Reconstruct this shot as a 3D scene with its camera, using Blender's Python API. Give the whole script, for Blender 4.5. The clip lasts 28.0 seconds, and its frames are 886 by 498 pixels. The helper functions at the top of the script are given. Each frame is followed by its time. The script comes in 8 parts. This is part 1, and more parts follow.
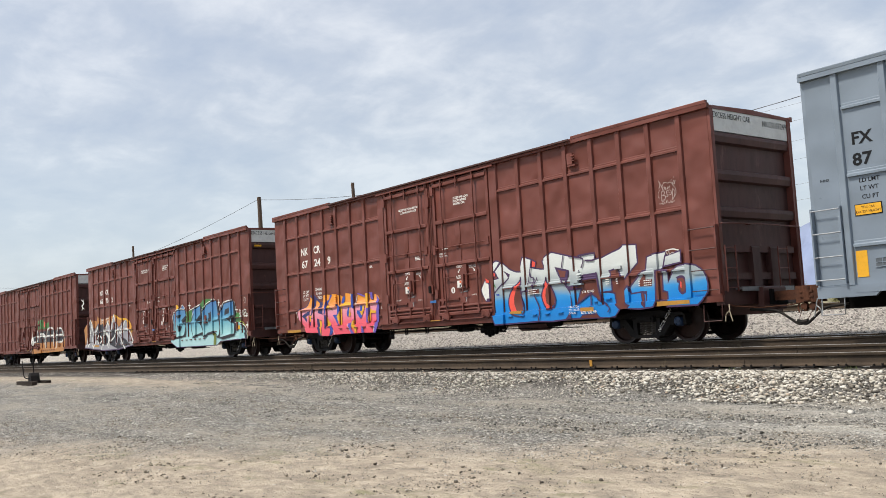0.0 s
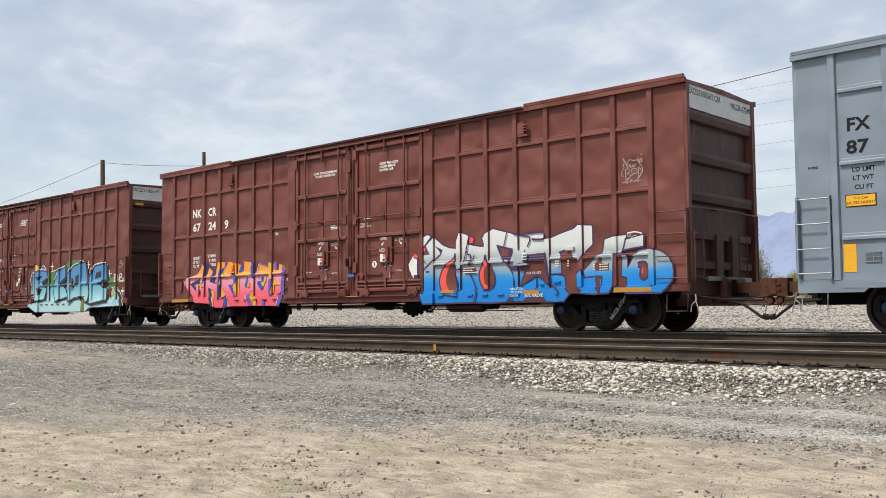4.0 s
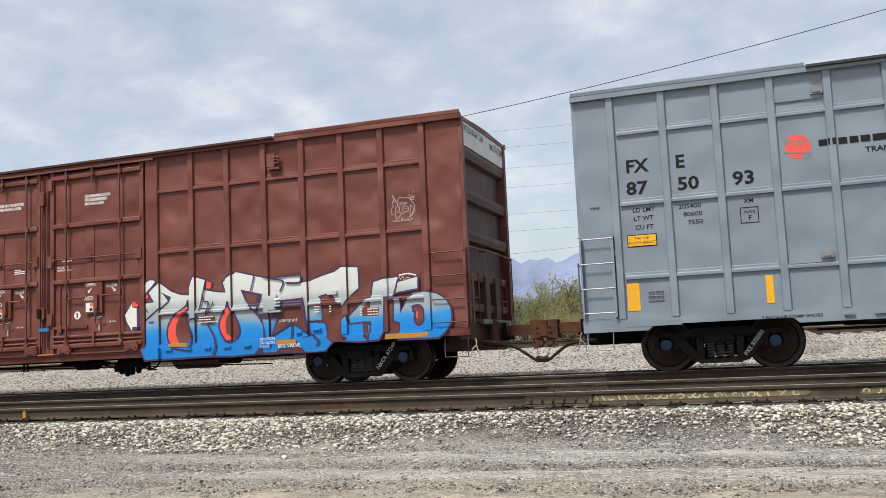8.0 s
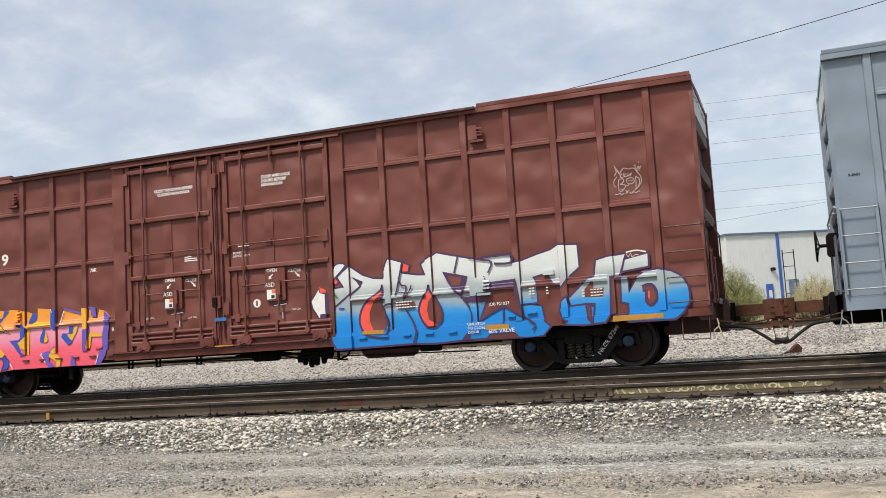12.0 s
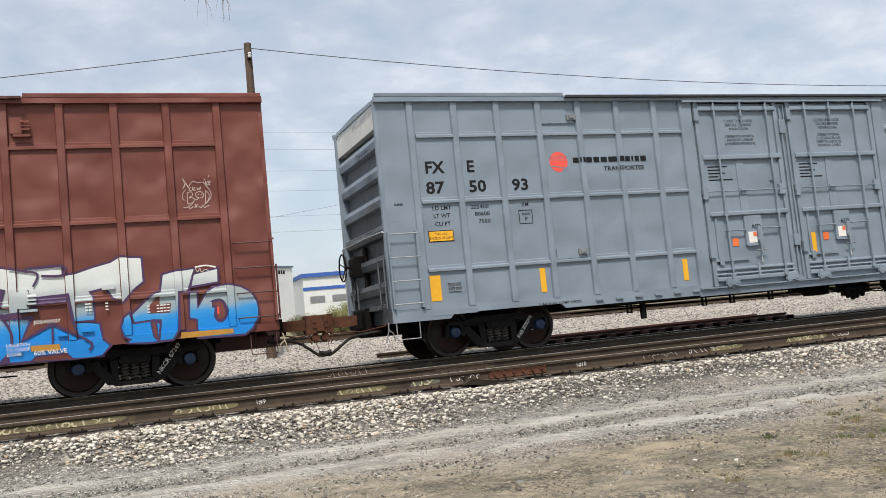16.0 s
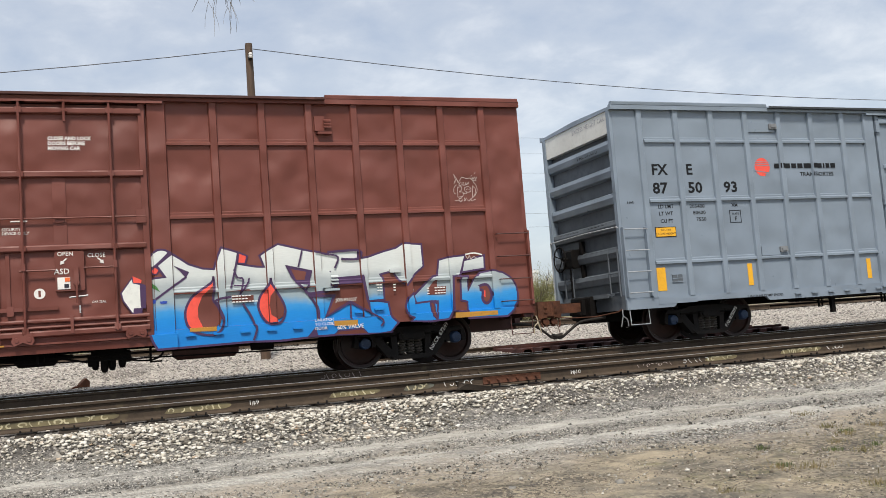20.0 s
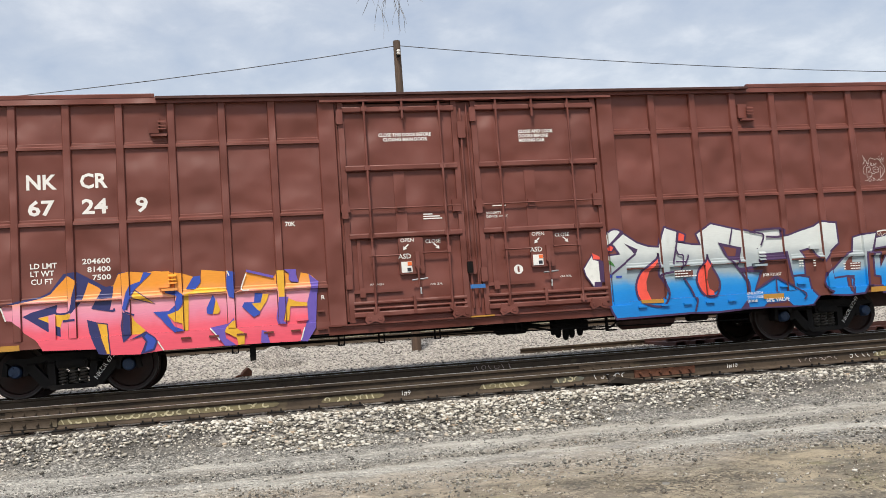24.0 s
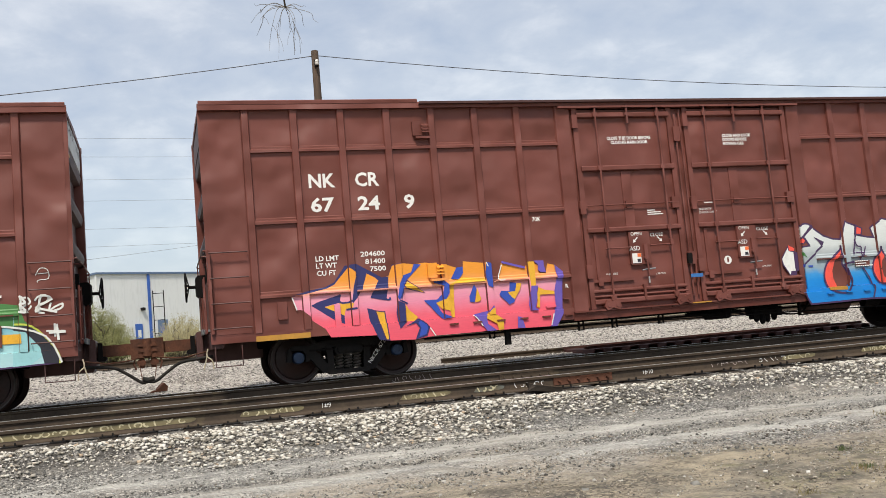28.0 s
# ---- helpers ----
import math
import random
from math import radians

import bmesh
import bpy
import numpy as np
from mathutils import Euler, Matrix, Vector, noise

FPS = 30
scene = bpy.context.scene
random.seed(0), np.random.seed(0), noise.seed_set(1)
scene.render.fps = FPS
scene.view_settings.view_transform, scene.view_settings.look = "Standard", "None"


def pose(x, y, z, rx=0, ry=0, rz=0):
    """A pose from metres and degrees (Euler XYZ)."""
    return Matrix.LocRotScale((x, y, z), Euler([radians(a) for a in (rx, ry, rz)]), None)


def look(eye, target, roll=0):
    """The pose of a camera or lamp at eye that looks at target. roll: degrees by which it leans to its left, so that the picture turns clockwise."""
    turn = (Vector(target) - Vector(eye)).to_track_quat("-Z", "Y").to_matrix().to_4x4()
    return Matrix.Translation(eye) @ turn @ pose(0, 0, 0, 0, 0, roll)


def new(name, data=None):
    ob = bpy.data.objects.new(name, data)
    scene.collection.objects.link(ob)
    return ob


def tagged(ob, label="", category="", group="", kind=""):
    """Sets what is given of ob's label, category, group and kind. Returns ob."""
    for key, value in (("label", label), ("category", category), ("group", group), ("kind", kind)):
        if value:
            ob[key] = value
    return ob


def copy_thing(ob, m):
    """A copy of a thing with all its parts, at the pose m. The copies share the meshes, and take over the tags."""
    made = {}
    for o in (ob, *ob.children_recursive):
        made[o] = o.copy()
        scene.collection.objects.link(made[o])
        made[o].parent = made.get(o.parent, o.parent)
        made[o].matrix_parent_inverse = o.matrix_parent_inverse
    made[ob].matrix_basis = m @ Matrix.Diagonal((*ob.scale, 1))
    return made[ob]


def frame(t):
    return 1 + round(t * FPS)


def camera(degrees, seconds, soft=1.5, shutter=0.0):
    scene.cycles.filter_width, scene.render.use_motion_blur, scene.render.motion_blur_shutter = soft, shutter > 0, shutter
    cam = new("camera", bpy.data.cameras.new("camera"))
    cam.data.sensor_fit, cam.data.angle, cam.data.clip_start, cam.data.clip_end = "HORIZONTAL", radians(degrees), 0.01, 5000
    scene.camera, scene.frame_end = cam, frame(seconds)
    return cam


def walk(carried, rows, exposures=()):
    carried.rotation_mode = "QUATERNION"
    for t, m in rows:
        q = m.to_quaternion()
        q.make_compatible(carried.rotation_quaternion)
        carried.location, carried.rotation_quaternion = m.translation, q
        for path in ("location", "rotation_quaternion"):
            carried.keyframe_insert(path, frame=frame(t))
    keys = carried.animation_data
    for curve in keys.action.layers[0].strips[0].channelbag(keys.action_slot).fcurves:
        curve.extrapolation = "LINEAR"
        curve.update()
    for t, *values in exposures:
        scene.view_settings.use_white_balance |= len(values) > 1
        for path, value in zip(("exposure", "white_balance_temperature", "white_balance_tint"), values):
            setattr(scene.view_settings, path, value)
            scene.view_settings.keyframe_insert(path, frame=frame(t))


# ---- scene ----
import mathutils

# The camera stands on the trackside ground and pans by hand; the train rolls past it.
EYE = 0.785
cam = camera(50.34, 28.0, soft=0.6)
# seconds, yaw, pitch, roll, and how far the train has rolled by then (metres)
ROWS = [
    (0.0, 51.81, 4.48, 4.02, -0.000),
    (0.5, 51.80, 4.51, 3.88, 0.277),
    (1.0, 50.95, 4.66, 3.60, 0.580),
    (1.5, 49.20, 4.73, 3.04, 0.911),
    (2.0, 46.59, 4.45, 2.39, 1.271),
    (2.5, 44.24, 3.85, 1.88, 1.655),
    (3.0, 42.81, 3.22, 1.50, 2.047),
    (3.5, 42.53, 2.85, 1.30, 2.446),
    (5.5, 42.59, 4.11, 0.57, 4.120),
    (6.0, 39.76, 4.41, 0.80, 4.534),
    (6.5, 34.86, 4.88, 1.16, 4.931),
    (7.0, 28.84, 5.27, 1.64, 5.353),
    (7.5, 23.28, 5.43, 2.40, 5.823),
    (8.0, 19.27, 5.39, 2.96, 6.308),
    (8.5, 17.04, 5.22, 3.39, 6.787),
    (9.0, 15.92, 5.11, 3.65, 7.275),
    (9.5, 15.56, 5.02, 3.79, 7.768),
    (10.0, 16.13, 5.13, 3.82, 8.257),
    (10.5, 17.75, 5.32, 3.85, 8.744),
    (11.0, 19.92, 5.44, 3.88, 9.229),
    (11.5, 21.22, 5.31, 3.79, 9.708),
    (13.5, 9.61, 4.29, 4.14, 11.647),
    (14.0, 3.82, 4.07, 4.30, 12.198),
    (14.5, -2.66, 3.91, 4.74, 12.761),
    (15.0, -9.80, 3.87, 4.87, 13.329),
    (15.5, -16.23, 3.96, 5.26, 13.920),
    (16.0, -20.51, 4.09, 5.22, 14.514),
    (16.5, -21.97, 4.08, 5.04, 15.096),
    (17.0, -21.90, 3.94, 4.61, 15.692),
    (17.5, -21.37, 3.86, 4.26, 16.307),
    (18.0, -20.75, 3.91, 3.96, 16.918),
    (18.5, -20.33, 4.18, 4.03, 17.541),
    (19.0, -20.29, 4.44, 4.20, 18.179),
    (19.5, -20.50, 4.55, 4.14, 18.824),
    (20.0, -20.80, 4.34, 4.01, 19.494),
    (20.5, -21.28, 4.03, 3.93, 20.180),
    (22.5, -17.42, 4.18, 3.96, 22.853),
    (23.0, -14.42, 4.36, 3.91, 23.544),
    (23.5, -12.29, 4.46, 3.95, 24.246),
    (24.0, -11.78, 4.49, 3.93, 24.961),
    (24.5, -12.66, 4.45, 3.98, 25.690),
    (25.0, -14.27, 4.40, 4.04, 26.427),
    (25.5, -15.94, 4.37, 4.10, 27.175),
    (26.0, -17.16, 4.35, 4.28, 27.925),
    (26.5, -17.64, 4.37, 4.42, 28.674),
    (27.0, -17.66, 4.47, 4.59, 29.434),
    (27.5, -17.33, 4.58, 4.77, 30.197),
    (28.0, -16.60, 4.76, 4.74, 30.973),
]
walk(cam, [(t, pose(0, 0, EYE, 90 + pitch, roll, yaw)) for t, yaw, pitch, roll, run in ROWS])

# ---- light ----
SUN_HIGH, SUN_TURN = 58.0, 202.0
world = bpy.data.worlds.new("overcast_sky")
scene.world = world
world.use_nodes = True
wt = world.node_tree
wt.nodes.clear()


def wnode(kind, **kw):
    n = wt.nodes.new(kind)
    for k, v in kw.items():
        n.inputs[k].default_value = v
    return n


sky = wt.nodes.new("ShaderNodeTexSky")
sky.sky_type, sky.sun_disc = "NISHITA", False
sky.sun_elevation, sky.sun_rotation = radians(SUN_HIGH), radians(SUN_TURN)
sky.dust_density, sky.air_density = 2.0, 1.2
coords = wt.nodes.new("ShaderNodeTexCoord")
split = wt.nodes.new("ShaderNodeSeparateXYZ")
wt.links.new(coords.outputs["Generated"], split.inputs[0])
# clouds lie on a flat deck: the direction is divided by its height above the horizon
high = wnode("ShaderNodeMath")
high.operation = "MAXIMUM"
high.inputs[1].default_value = 0.0
wt.links.new(split.outputs[2], high.inputs[0])
lift = wnode("ShaderNodeMath")
lift.operation = "ADD"
lift.inputs[1].default_value = 0.30
wt.links.new(high.outputs[0], lift.inputs[0])
deck = wnode("ShaderNodeVectorMath")
deck.operation = "DIVIDE"
wt.links.new(coords.outputs["Generated"], deck.inputs[0])
wt.links.new(lift.outputs[0], deck.inputs[1])
flat = wnode("ShaderNodeVectorMath")
flat.operation = "MULTIPLY"
flat.inputs[1].default_value = (1.0, 1.0, 0.0)
wt.links.new(deck.outputs[0], flat.inputs[0])
puffs = wnode("ShaderNodeTexNoise", Scale=6.5, Detail=8.0, Roughness=0.56, Distortion=0.2)
wt.links.new(flat.outputs[0], puffs.inputs["Vector"])
veils = wnode("ShaderNodeTexNoise", Scale=1.3, Detail=4.0, Roughness=0.5)
wt.links.new(flat.outputs[0], veils.inputs["Vector"])
both = wnode("ShaderNodeMix")
both.data_type = "FLOAT"
both.inputs[0].default_value = 0.45
wt.links.new(puffs.outputs[0], both.inputs[2])
wt.links.new(veils.outputs[0], both.inputs[3])
cloud = wt.nodes.new("ShaderNodeValToRGB")
cloud.color_ramp.elements[0].position, cloud.color_ramp.elements[0].color = 0.36, (0.50, 0.555, 0.665, 1)
cloud.color_ramp.elements[1].position, cloud.color_ramp.elements[1].color = 0.62, (0.90, 0.905, 0.925, 1)
e = cloud.color_ramp.elements.new(0.49)
e.color = (0.64, 0.675, 0.745, 1)
wt.links.new(both.outputs[0], cloud.inputs[0])
# towards the horizon the deck thins into pale haze
haze = wt.nodes.new("ShaderNodeMapRange")
haze.inputs["From Min"].default_value, haze.inputs["From Max"].default_value = 0.02, 0.22
wt.links.new(split.outputs[2], haze.inputs[0])
hmix = wt.nodes.new("ShaderNodeMix")
hmix.data_type = "RGBA"
hmix.inputs[6].default_value = (0.62, 0.715, 0.83, 1)
wt.links.new(haze.outputs[0], hmix.inputs[0])
wt.links.new(cloud.outputs[0], hmix.inputs[7])
sky_bg = wnode("ShaderNodeBackground", Strength=0.05)
wt.links.new(sky.outputs[0], sky_bg.inputs[0])
cloud_bg = wnode("ShaderNodeBackground", Strength=0.72)
wt.links.new(hmix.outputs[2], cloud_bg.inputs[0])
add = wt.nodes.new("ShaderNodeAddShader")
wt.links.new(sky_bg.outputs[0], add.inputs[0])
wt.links.new(cloud_bg.outputs[0], add.inputs[1])
wout = wt.nodes.new("ShaderNodeOutputWorld")
wt.links.new(add.outputs[0], wout.inputs[0])

sun = new("sun", bpy.data.lights.new("sun", "SUN"))
sun.data.energy, sun.data.angle, sun.data.color = 4.2, radians(9), (1.0, 0.93, 0.83)
sun.matrix_basis = look((0, 0, 0), (-math.sin(radians(SUN_TURN)) * math.cos(radians(SUN_HIGH)), -math.cos(radians(SUN_TURN)) * math.cos(radians(SUN_HIGH)), -math.sin(radians(SUN_HIGH))))
scene.view_settings.exposure = 0.0


# ---- materials ----
def material(name, colour, rough=0.6, metal=0.0, dark=None, fine=40.0, broad=1.5, mix=0.5, bump=0.1, bump_scale=None, spot=None, spot_at=0.62, stretch=(1, 1, 1), each=0.0, relief=0.02, grain=0.6, shine=0.5, soft=5.0):
    """A surface whose colour wanders between colour and dark at two sizes, with an optional third colour in patches."""
    m = bpy.data.materials.new(name)
    m.use_nodes = True
    t = m.node_tree
    b = t.nodes["Principled BSDF"]
    tc = t.nodes.new("ShaderNodeTexCoord")
    mp = t.nodes.new("ShaderNodeMapping")
    mp.inputs["Scale"].default_value = stretch
    t.links.new(tc.outputs["Object"], mp.inputs[0])
    vec = mp.outputs[0]
    if each:
        info = t.nodes.new("ShaderNodeObjectInfo")
        sh = t.nodes.new("ShaderNodeVectorMath")
        sh.operation = "ADD"
        sc = t.nodes.new("ShaderNodeMath")
        sc.operation = "MULTIPLY"
        sc.inputs[1].default_value = 37.0
        t.links.new(info.outputs["Random"], sc.inputs[0])
        t.links.new(vec, sh.inputs[0])
        t.links.new(sc.outputs[0], sh.inputs[1])
        vec = sh.outputs[0]

    def noise_at(scale, detail=4.0, roughness=0.6):
        n = t.nodes.new("ShaderNodeTexNoise")
        n.inputs["Scale"].default_value, n.inputs["Detail"].default_value, n.inputs["Roughness"].default_value = scale, detail, roughness
        t.links.new(vec, n.inputs["Vector"])
        return n.outputs[0]

    def blend(a, c, f):
        x = t.nodes.new("ShaderNodeMix")
        x.data_type = "RGBA"
        for socket, v in ((x.inputs[6], a), (x.inputs[7], c), (x.inputs[0], f)):
            if isinstance(v, (tuple, list)):
                socket.default_value = (*v, 1) if len(v) == 3 else v
            elif isinstance(v, float):
                socket.default_value = v
            else:
                t.links.new(v, socket)
        return x.outputs[2]

    def ramp(v, lo, hi, top=1.0):
        r = t.nodes.new("ShaderNodeMapRange")
        r.inputs["From Min"].default_value, r.inputs["From Max"].default_value, r.inputs["To Max"].default_value = lo, hi, top
        t.links.new(v, r.inputs[0])
        return r.outputs[0]

    dark = dark or tuple(c * 0.6 for c in colour)
    f, g = noise_at(fine), noise_at(broad, 3.0)
    c = blend(colour, dark, ramp(g, 0.38, 0.68, mix))
    c = blend(c, tuple(x * 0.55 for x in dark), ramp(f, 0.5, 0.8, mix * grain))
    if spot:
        c = blend(c, spot, ramp(noise_at(broad * 2.7, 6.0, 0.7), spot_at, spot_at + 0.08, 0.85))
    t.links.new(c, b.inputs["Base Color"])
    b.inputs["Metallic"].default_value = metal
    b.inputs["Specular IOR Level"].default_value = shine
    r = t.nodes.new("ShaderNodeMapRange")
    r.inputs["To Min"].default_value, r.inputs["To Max"].default_value = max(0.05, rough - 0.12), min(1.0, rough + 0.12)
    t.links.new(f, r.inputs[0])
    t.links.new(r.outputs[0], b.inputs["Roughness"])
    if bump:
        bp = t.nodes.new("ShaderNodeBump")
        bp.inputs["Strength"].default_value, bp.inputs["Distance"].default_value = bump, relief
        t.links.new(noise_at(bump_scale or fine, soft), bp.inputs["Height"])
        t.links.new(bp.outputs[0], b.inputs["Normal"])
    m["base"] = colour
    return m


def banded(name, steps, rough=0.45):
    """Spray paint that fades from colour to colour with height."""
    m = bpy.data.materials.new(name)
    m.use_nodes = True
    t = m.node_tree
    b = t.nodes["Principled BSDF"]
    tc = t.nodes.new("ShaderNodeTexCoord")
    sp = t.nodes.new("ShaderNodeSeparateXYZ")
    t.links.new(tc.outputs["Object"], sp.inputs[0])
    n = t.nodes.new("ShaderNodeTexNoise")
    n.inputs["Scale"].default_value, n.inputs["Detail"].default_value = 3.0, 3.0
    t.links.new(tc.outputs["Object"], n.inputs["Vector"])
    w = t.nodes.new("ShaderNodeMath")
    w.operation = "MULTIPLY_ADD"
    w.inputs[1].default_value = 0.22
    t.links.new(n.outputs[0], w.inputs[0])
    t.links.new(sp.outputs[2], w.inputs[2])
    mr = t.nodes.new("ShaderNodeMapRange")
    mr.inputs["From Min"].default_value, mr.inputs["From Max"].default_value = 0.7, 2.4
    t.links.new(w.outputs[0], mr.inputs[0])
    cr = t.nodes.new("ShaderNodeValToRGB")
    while len(cr.color_ramp.elements) < len(steps):
        cr.color_ramp.elements.new(0.5)
    for el, (z, c) in zip(cr.color_ramp.elements, steps):
        el.position, el.color = (z + 0.11 - 0.7) / 1.7, (*c, 1)
    t.links.new(mr.outputs[0], cr.inputs[0])
    s = t.nodes.new("ShaderNodeTexNoise")
    s.inputs["Scale"].default_value, s.inputs["Detail"].default_value = 14.0, 5.0
    st = t.nodes.new("ShaderNodeMapping")
    st.inputs["Scale"].default_value = (0.6, 1, 4)
    t.links.new(tc.outputs["Object"], st.inputs[0])
    t.links.new(st.outputs[0], s.inputs["Vector"])
    mx = t.nodes.new("ShaderNodeMix")
    mx.data_type, mx.blend_type = "RGBA", "MULTIPLY"
    mx.inputs[0].default_value = 0.18
    t.links.new(cr.outputs[0], mx.inputs[6])
    t.links.new(s.outputs[0], mx.inputs[7])
    t.links.new(mx.outputs[2], b.inputs["Base Color"])
    b.inputs["Roughness"].default_value = rough
    return m


OXIDE = (0.160, 0.050, 0.0375)
M = {
    "oxide": material("oxide_red_paint", OXIDE, 0.50, 0, (0.126, 0.041, 0.031), 5, 0.8, 0.7, 0.8, 1.7, (0.172, 0.056, 0.042), 0.66, each=1, relief=0.20, grain=0.12, soft=0.5, shine=0.34),
    # weathered oxide, with the shade of the car ends put into its colour
    "oxide_end": material("shaded_weathered_oxide", (0.085, 0.031, 0.026), 0.6, 0, (0.052, 0.023, 0.020), 7, 0.9, 0.8, 0.08, 6, (0.15, 0.07, 0.058), 0.6, (1, 1, 0.35), each=1),
    "grey": material("light_grey_paint", (0.205, 0.249, 0.300), 0.32, 0, (0.175, 0.214, 0.262), 5, 0.7, 0.6, 0.8, 1.4, each=1, relief=0.12, grain=0.15, soft=0.5),
    # the car's grey, darkened to carry the shade of its end
    "grey_end": material("shaded_grey_end_paint", (0.125, 0.143, 0.162), 0.55, 0, (0.075, 0.086, 0.098), 6, 0.8, 0.7, 0.04, 3, each=1, shine=0.3),
    # near-black grey that stands in for the deep shade under the gutter
    "gutter": material("shaded_grey_gutter", (0.045, 0.05, 0.056), 0.6, 0, (0.03, 0.033, 0.037), 10, 1.5, 0.6, 0.05),
    "grab": material("grey_painted_bar", (0.36, 0.38, 0.40), 0.4, 0.0, (0.24, 0.25, 0.26), 20, 3, 0.6, 0.05),
    "white": material("white_header_paint", (0.72, 0.72, 0.68), 0.55, 0, (0.55, 0.54, 0.5), 8, 1.3, 0.5, 0.04),
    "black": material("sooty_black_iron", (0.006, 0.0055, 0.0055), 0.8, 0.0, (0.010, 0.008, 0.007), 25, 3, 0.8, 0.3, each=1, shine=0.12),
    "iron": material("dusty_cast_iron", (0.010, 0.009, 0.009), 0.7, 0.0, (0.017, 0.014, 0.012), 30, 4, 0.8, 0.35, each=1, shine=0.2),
    "wheel": material("brown_wheel_steel", (0.034, 0.014, 0.011), 0.45, 0.0, (0.014, 0.009, 0.008), 20, 3, 0.7, 0.15, shine=0.3),
    "spring": material("rubbed_spring_steel", (0.085, 0.075, 0.065), 0.5, 0.1, (0.05, 0.045, 0.04), 30, 4, 0.6, 0.1),
    "tread": material("worn_wheel_rim", (0.045, 0.036, 0.031), 0.4, 0.2, (0.025, 0.02, 0.018), 40, 4, 0.6, 0.05, shine=0.3),
    "cap": material("blue_bearing_paint", (0.022, 0.05, 0.115), 0.5, 0.1, (0.015, 0.028, 0.055), 40, 8, 0.8, 0.15),
    "rusty": material("orange_rust", (0.115, 0.047, 0.027), 0.8, 0.0, (0.06, 0.029, 0.02), 30, 5, 0.9, 0.4, None, (0.19, 0.085, 0.04), 0.62, each=1, shine=0.2),
    "rail": material("brown_rail_steel", (0.082, 0.060, 0.042), 0.65, 0.0, (0.046, 0.035, 0.026), 25, 1.4, 0.9, 0.2, None, (0.098, 0.078, 0.05), 0.58, shine=0.2),
    # worn railhead; its pale colour paints in the gleam of the sky
    "rail_top": material("polished_gleam_railhead", (0.50, 0.48, 0.44), 0.35, 0.4, (0.36, 0.33, 0.29), 30, 2, 0.7, 0.03),
    "tie": material("creosoted_timber", (0.045, 0.036, 0.028), 0.85, 0, (0.020, 0.016, 0.013), 18, 2.5, 0.9, 0.6, None, (0.10, 0.088, 0.072), 0.64, (0.3, 1, 1), each=1, shine=0.15),
    "steel": material("galvanised_bar", (0.27, 0.28, 0.29), 0.45, 0.4, (0.17, 0.17, 0.17), 20, 3, 0.6, 0.05),
    "chalk": material("faint_chalk", (0.52, 0.44, 0.40), 0.6, 0, (0.3, 0.2, 0.17), 14, 3, 0.6, 0),
    "hose": material("black_rubber_hose", (0.014, 0.013, 0.012), 0.75, 0, (0.035, 0.03, 0.025), 30, 4, 0.8, 0.25, shine=0.25),
    "letter_white": material("white_stencil_paint", (0.78, 0.77, 0.73), 0.5, 0, (0.6, 0.58, 0.55), 14, 3, 0.4, 0),
    "letter_black": material("black_stencil_paint", (0.010, 0.011, 0.013), 0.65, 0, (0.016, 0.017, 0.019), 14, 3, 0.4, 0, shine=0.2),
    "yellow": material("reflective_yellow", (0.80, 0.41, 0.018), 0.4, 0, (0.66, 0.32, 0.015), 20, 3, 0.4, 0),
    "amber": material("weathered_yellow_strip", (0.46, 0.23, 0.03), 0.5, 0, (0.32, 0.16, 0.03), 20, 3, 0.6, 0),
    "orange": material("orange_sticker", (0.80, 0.16, 0.035), 0.45, 0, (0.66, 0.13, 0.03), 20, 3, 0.4, 0),
    "tape": material("blue_tape", (0.035, 0.16, 0.42), 0.4, 0, (0.03, 0.1, 0.28), 20, 4, 0.5, 0),
    "wood_pole": material("weathered_pole_wood", (0.115, 0.075, 0.05), 0.85, 0, (0.06, 0.042, 0.032), 30, 3, 0.9, 0.4, None, None, 0.6, (6, 6, 0.35)),
    "faint_wire": material("distant_wire", (0.16, 0.17, 0.19), 0.6, 0.0, None, 20, 2, 0.3, 0),
    "rope": material("pale_cord_paint", (0.42, 0.36, 0.25), 0.6, 0, (0.3, 0.25, 0.17), 20, 4, 0.6, 0.1),
    "twig": material("grey_dry_twig", (0.20, 0.19, 0.18), 0.85, 0, (0.13, 0.12, 0.11), 30, 4, 0.6, 0),
    "wire": material("dark_cable", (0.10, 0.105, 0.12), 0.6, 0.2, None, 20, 2, 0.3, 0),
    "porcelain": material("brown_insulator", (0.06, 0.045, 0.04), 0.3, 0, None, 20, 3, 0.5, 0),
    # sprayed colours
    "ice": banded("ice_fade", [(0.75, (0.002, 0.21, 0.62)), (1.1, (0.003, 0.25, 0.69)), (1.23, (0.04, 0.31, 0.68)), (1.35, (0.30, 0.40, 0.46)), (1.5, (0.36, 0.415, 0.43)), (1.66, (0.42, 0.465, 0.475)), (1.82, (0.64, 0.68, 0.66)), (2.2, (0.74, 0.77, 0.74))]),
    "candy": banded("candy_fade", [(0.75, (0.83, 0.10, 0.15)), (1.05, (0.85, 0.13, 0.19)), (1.28, (0.83, 0.28, 0.40)), (1.46, (0.86, 0.36, 0.45)), (1.58, (0.87, 0.36, 0.12)), (1.75, (0.86, 0.33, 0.03)), (2.1, (0.84, 0.32, 0.025))]),
    "aqua": banded("aqua_fade", [(0.75, (0.42, 0.66, 0.68)), (1.05, (0.36, 0.66, 0.68)), (1.4, (0.17, 0.45, 0.55)), (1.8, (0.08, 0.27, 0.5)), (2.3, (0.07, 0.2, 0.45))]),
}
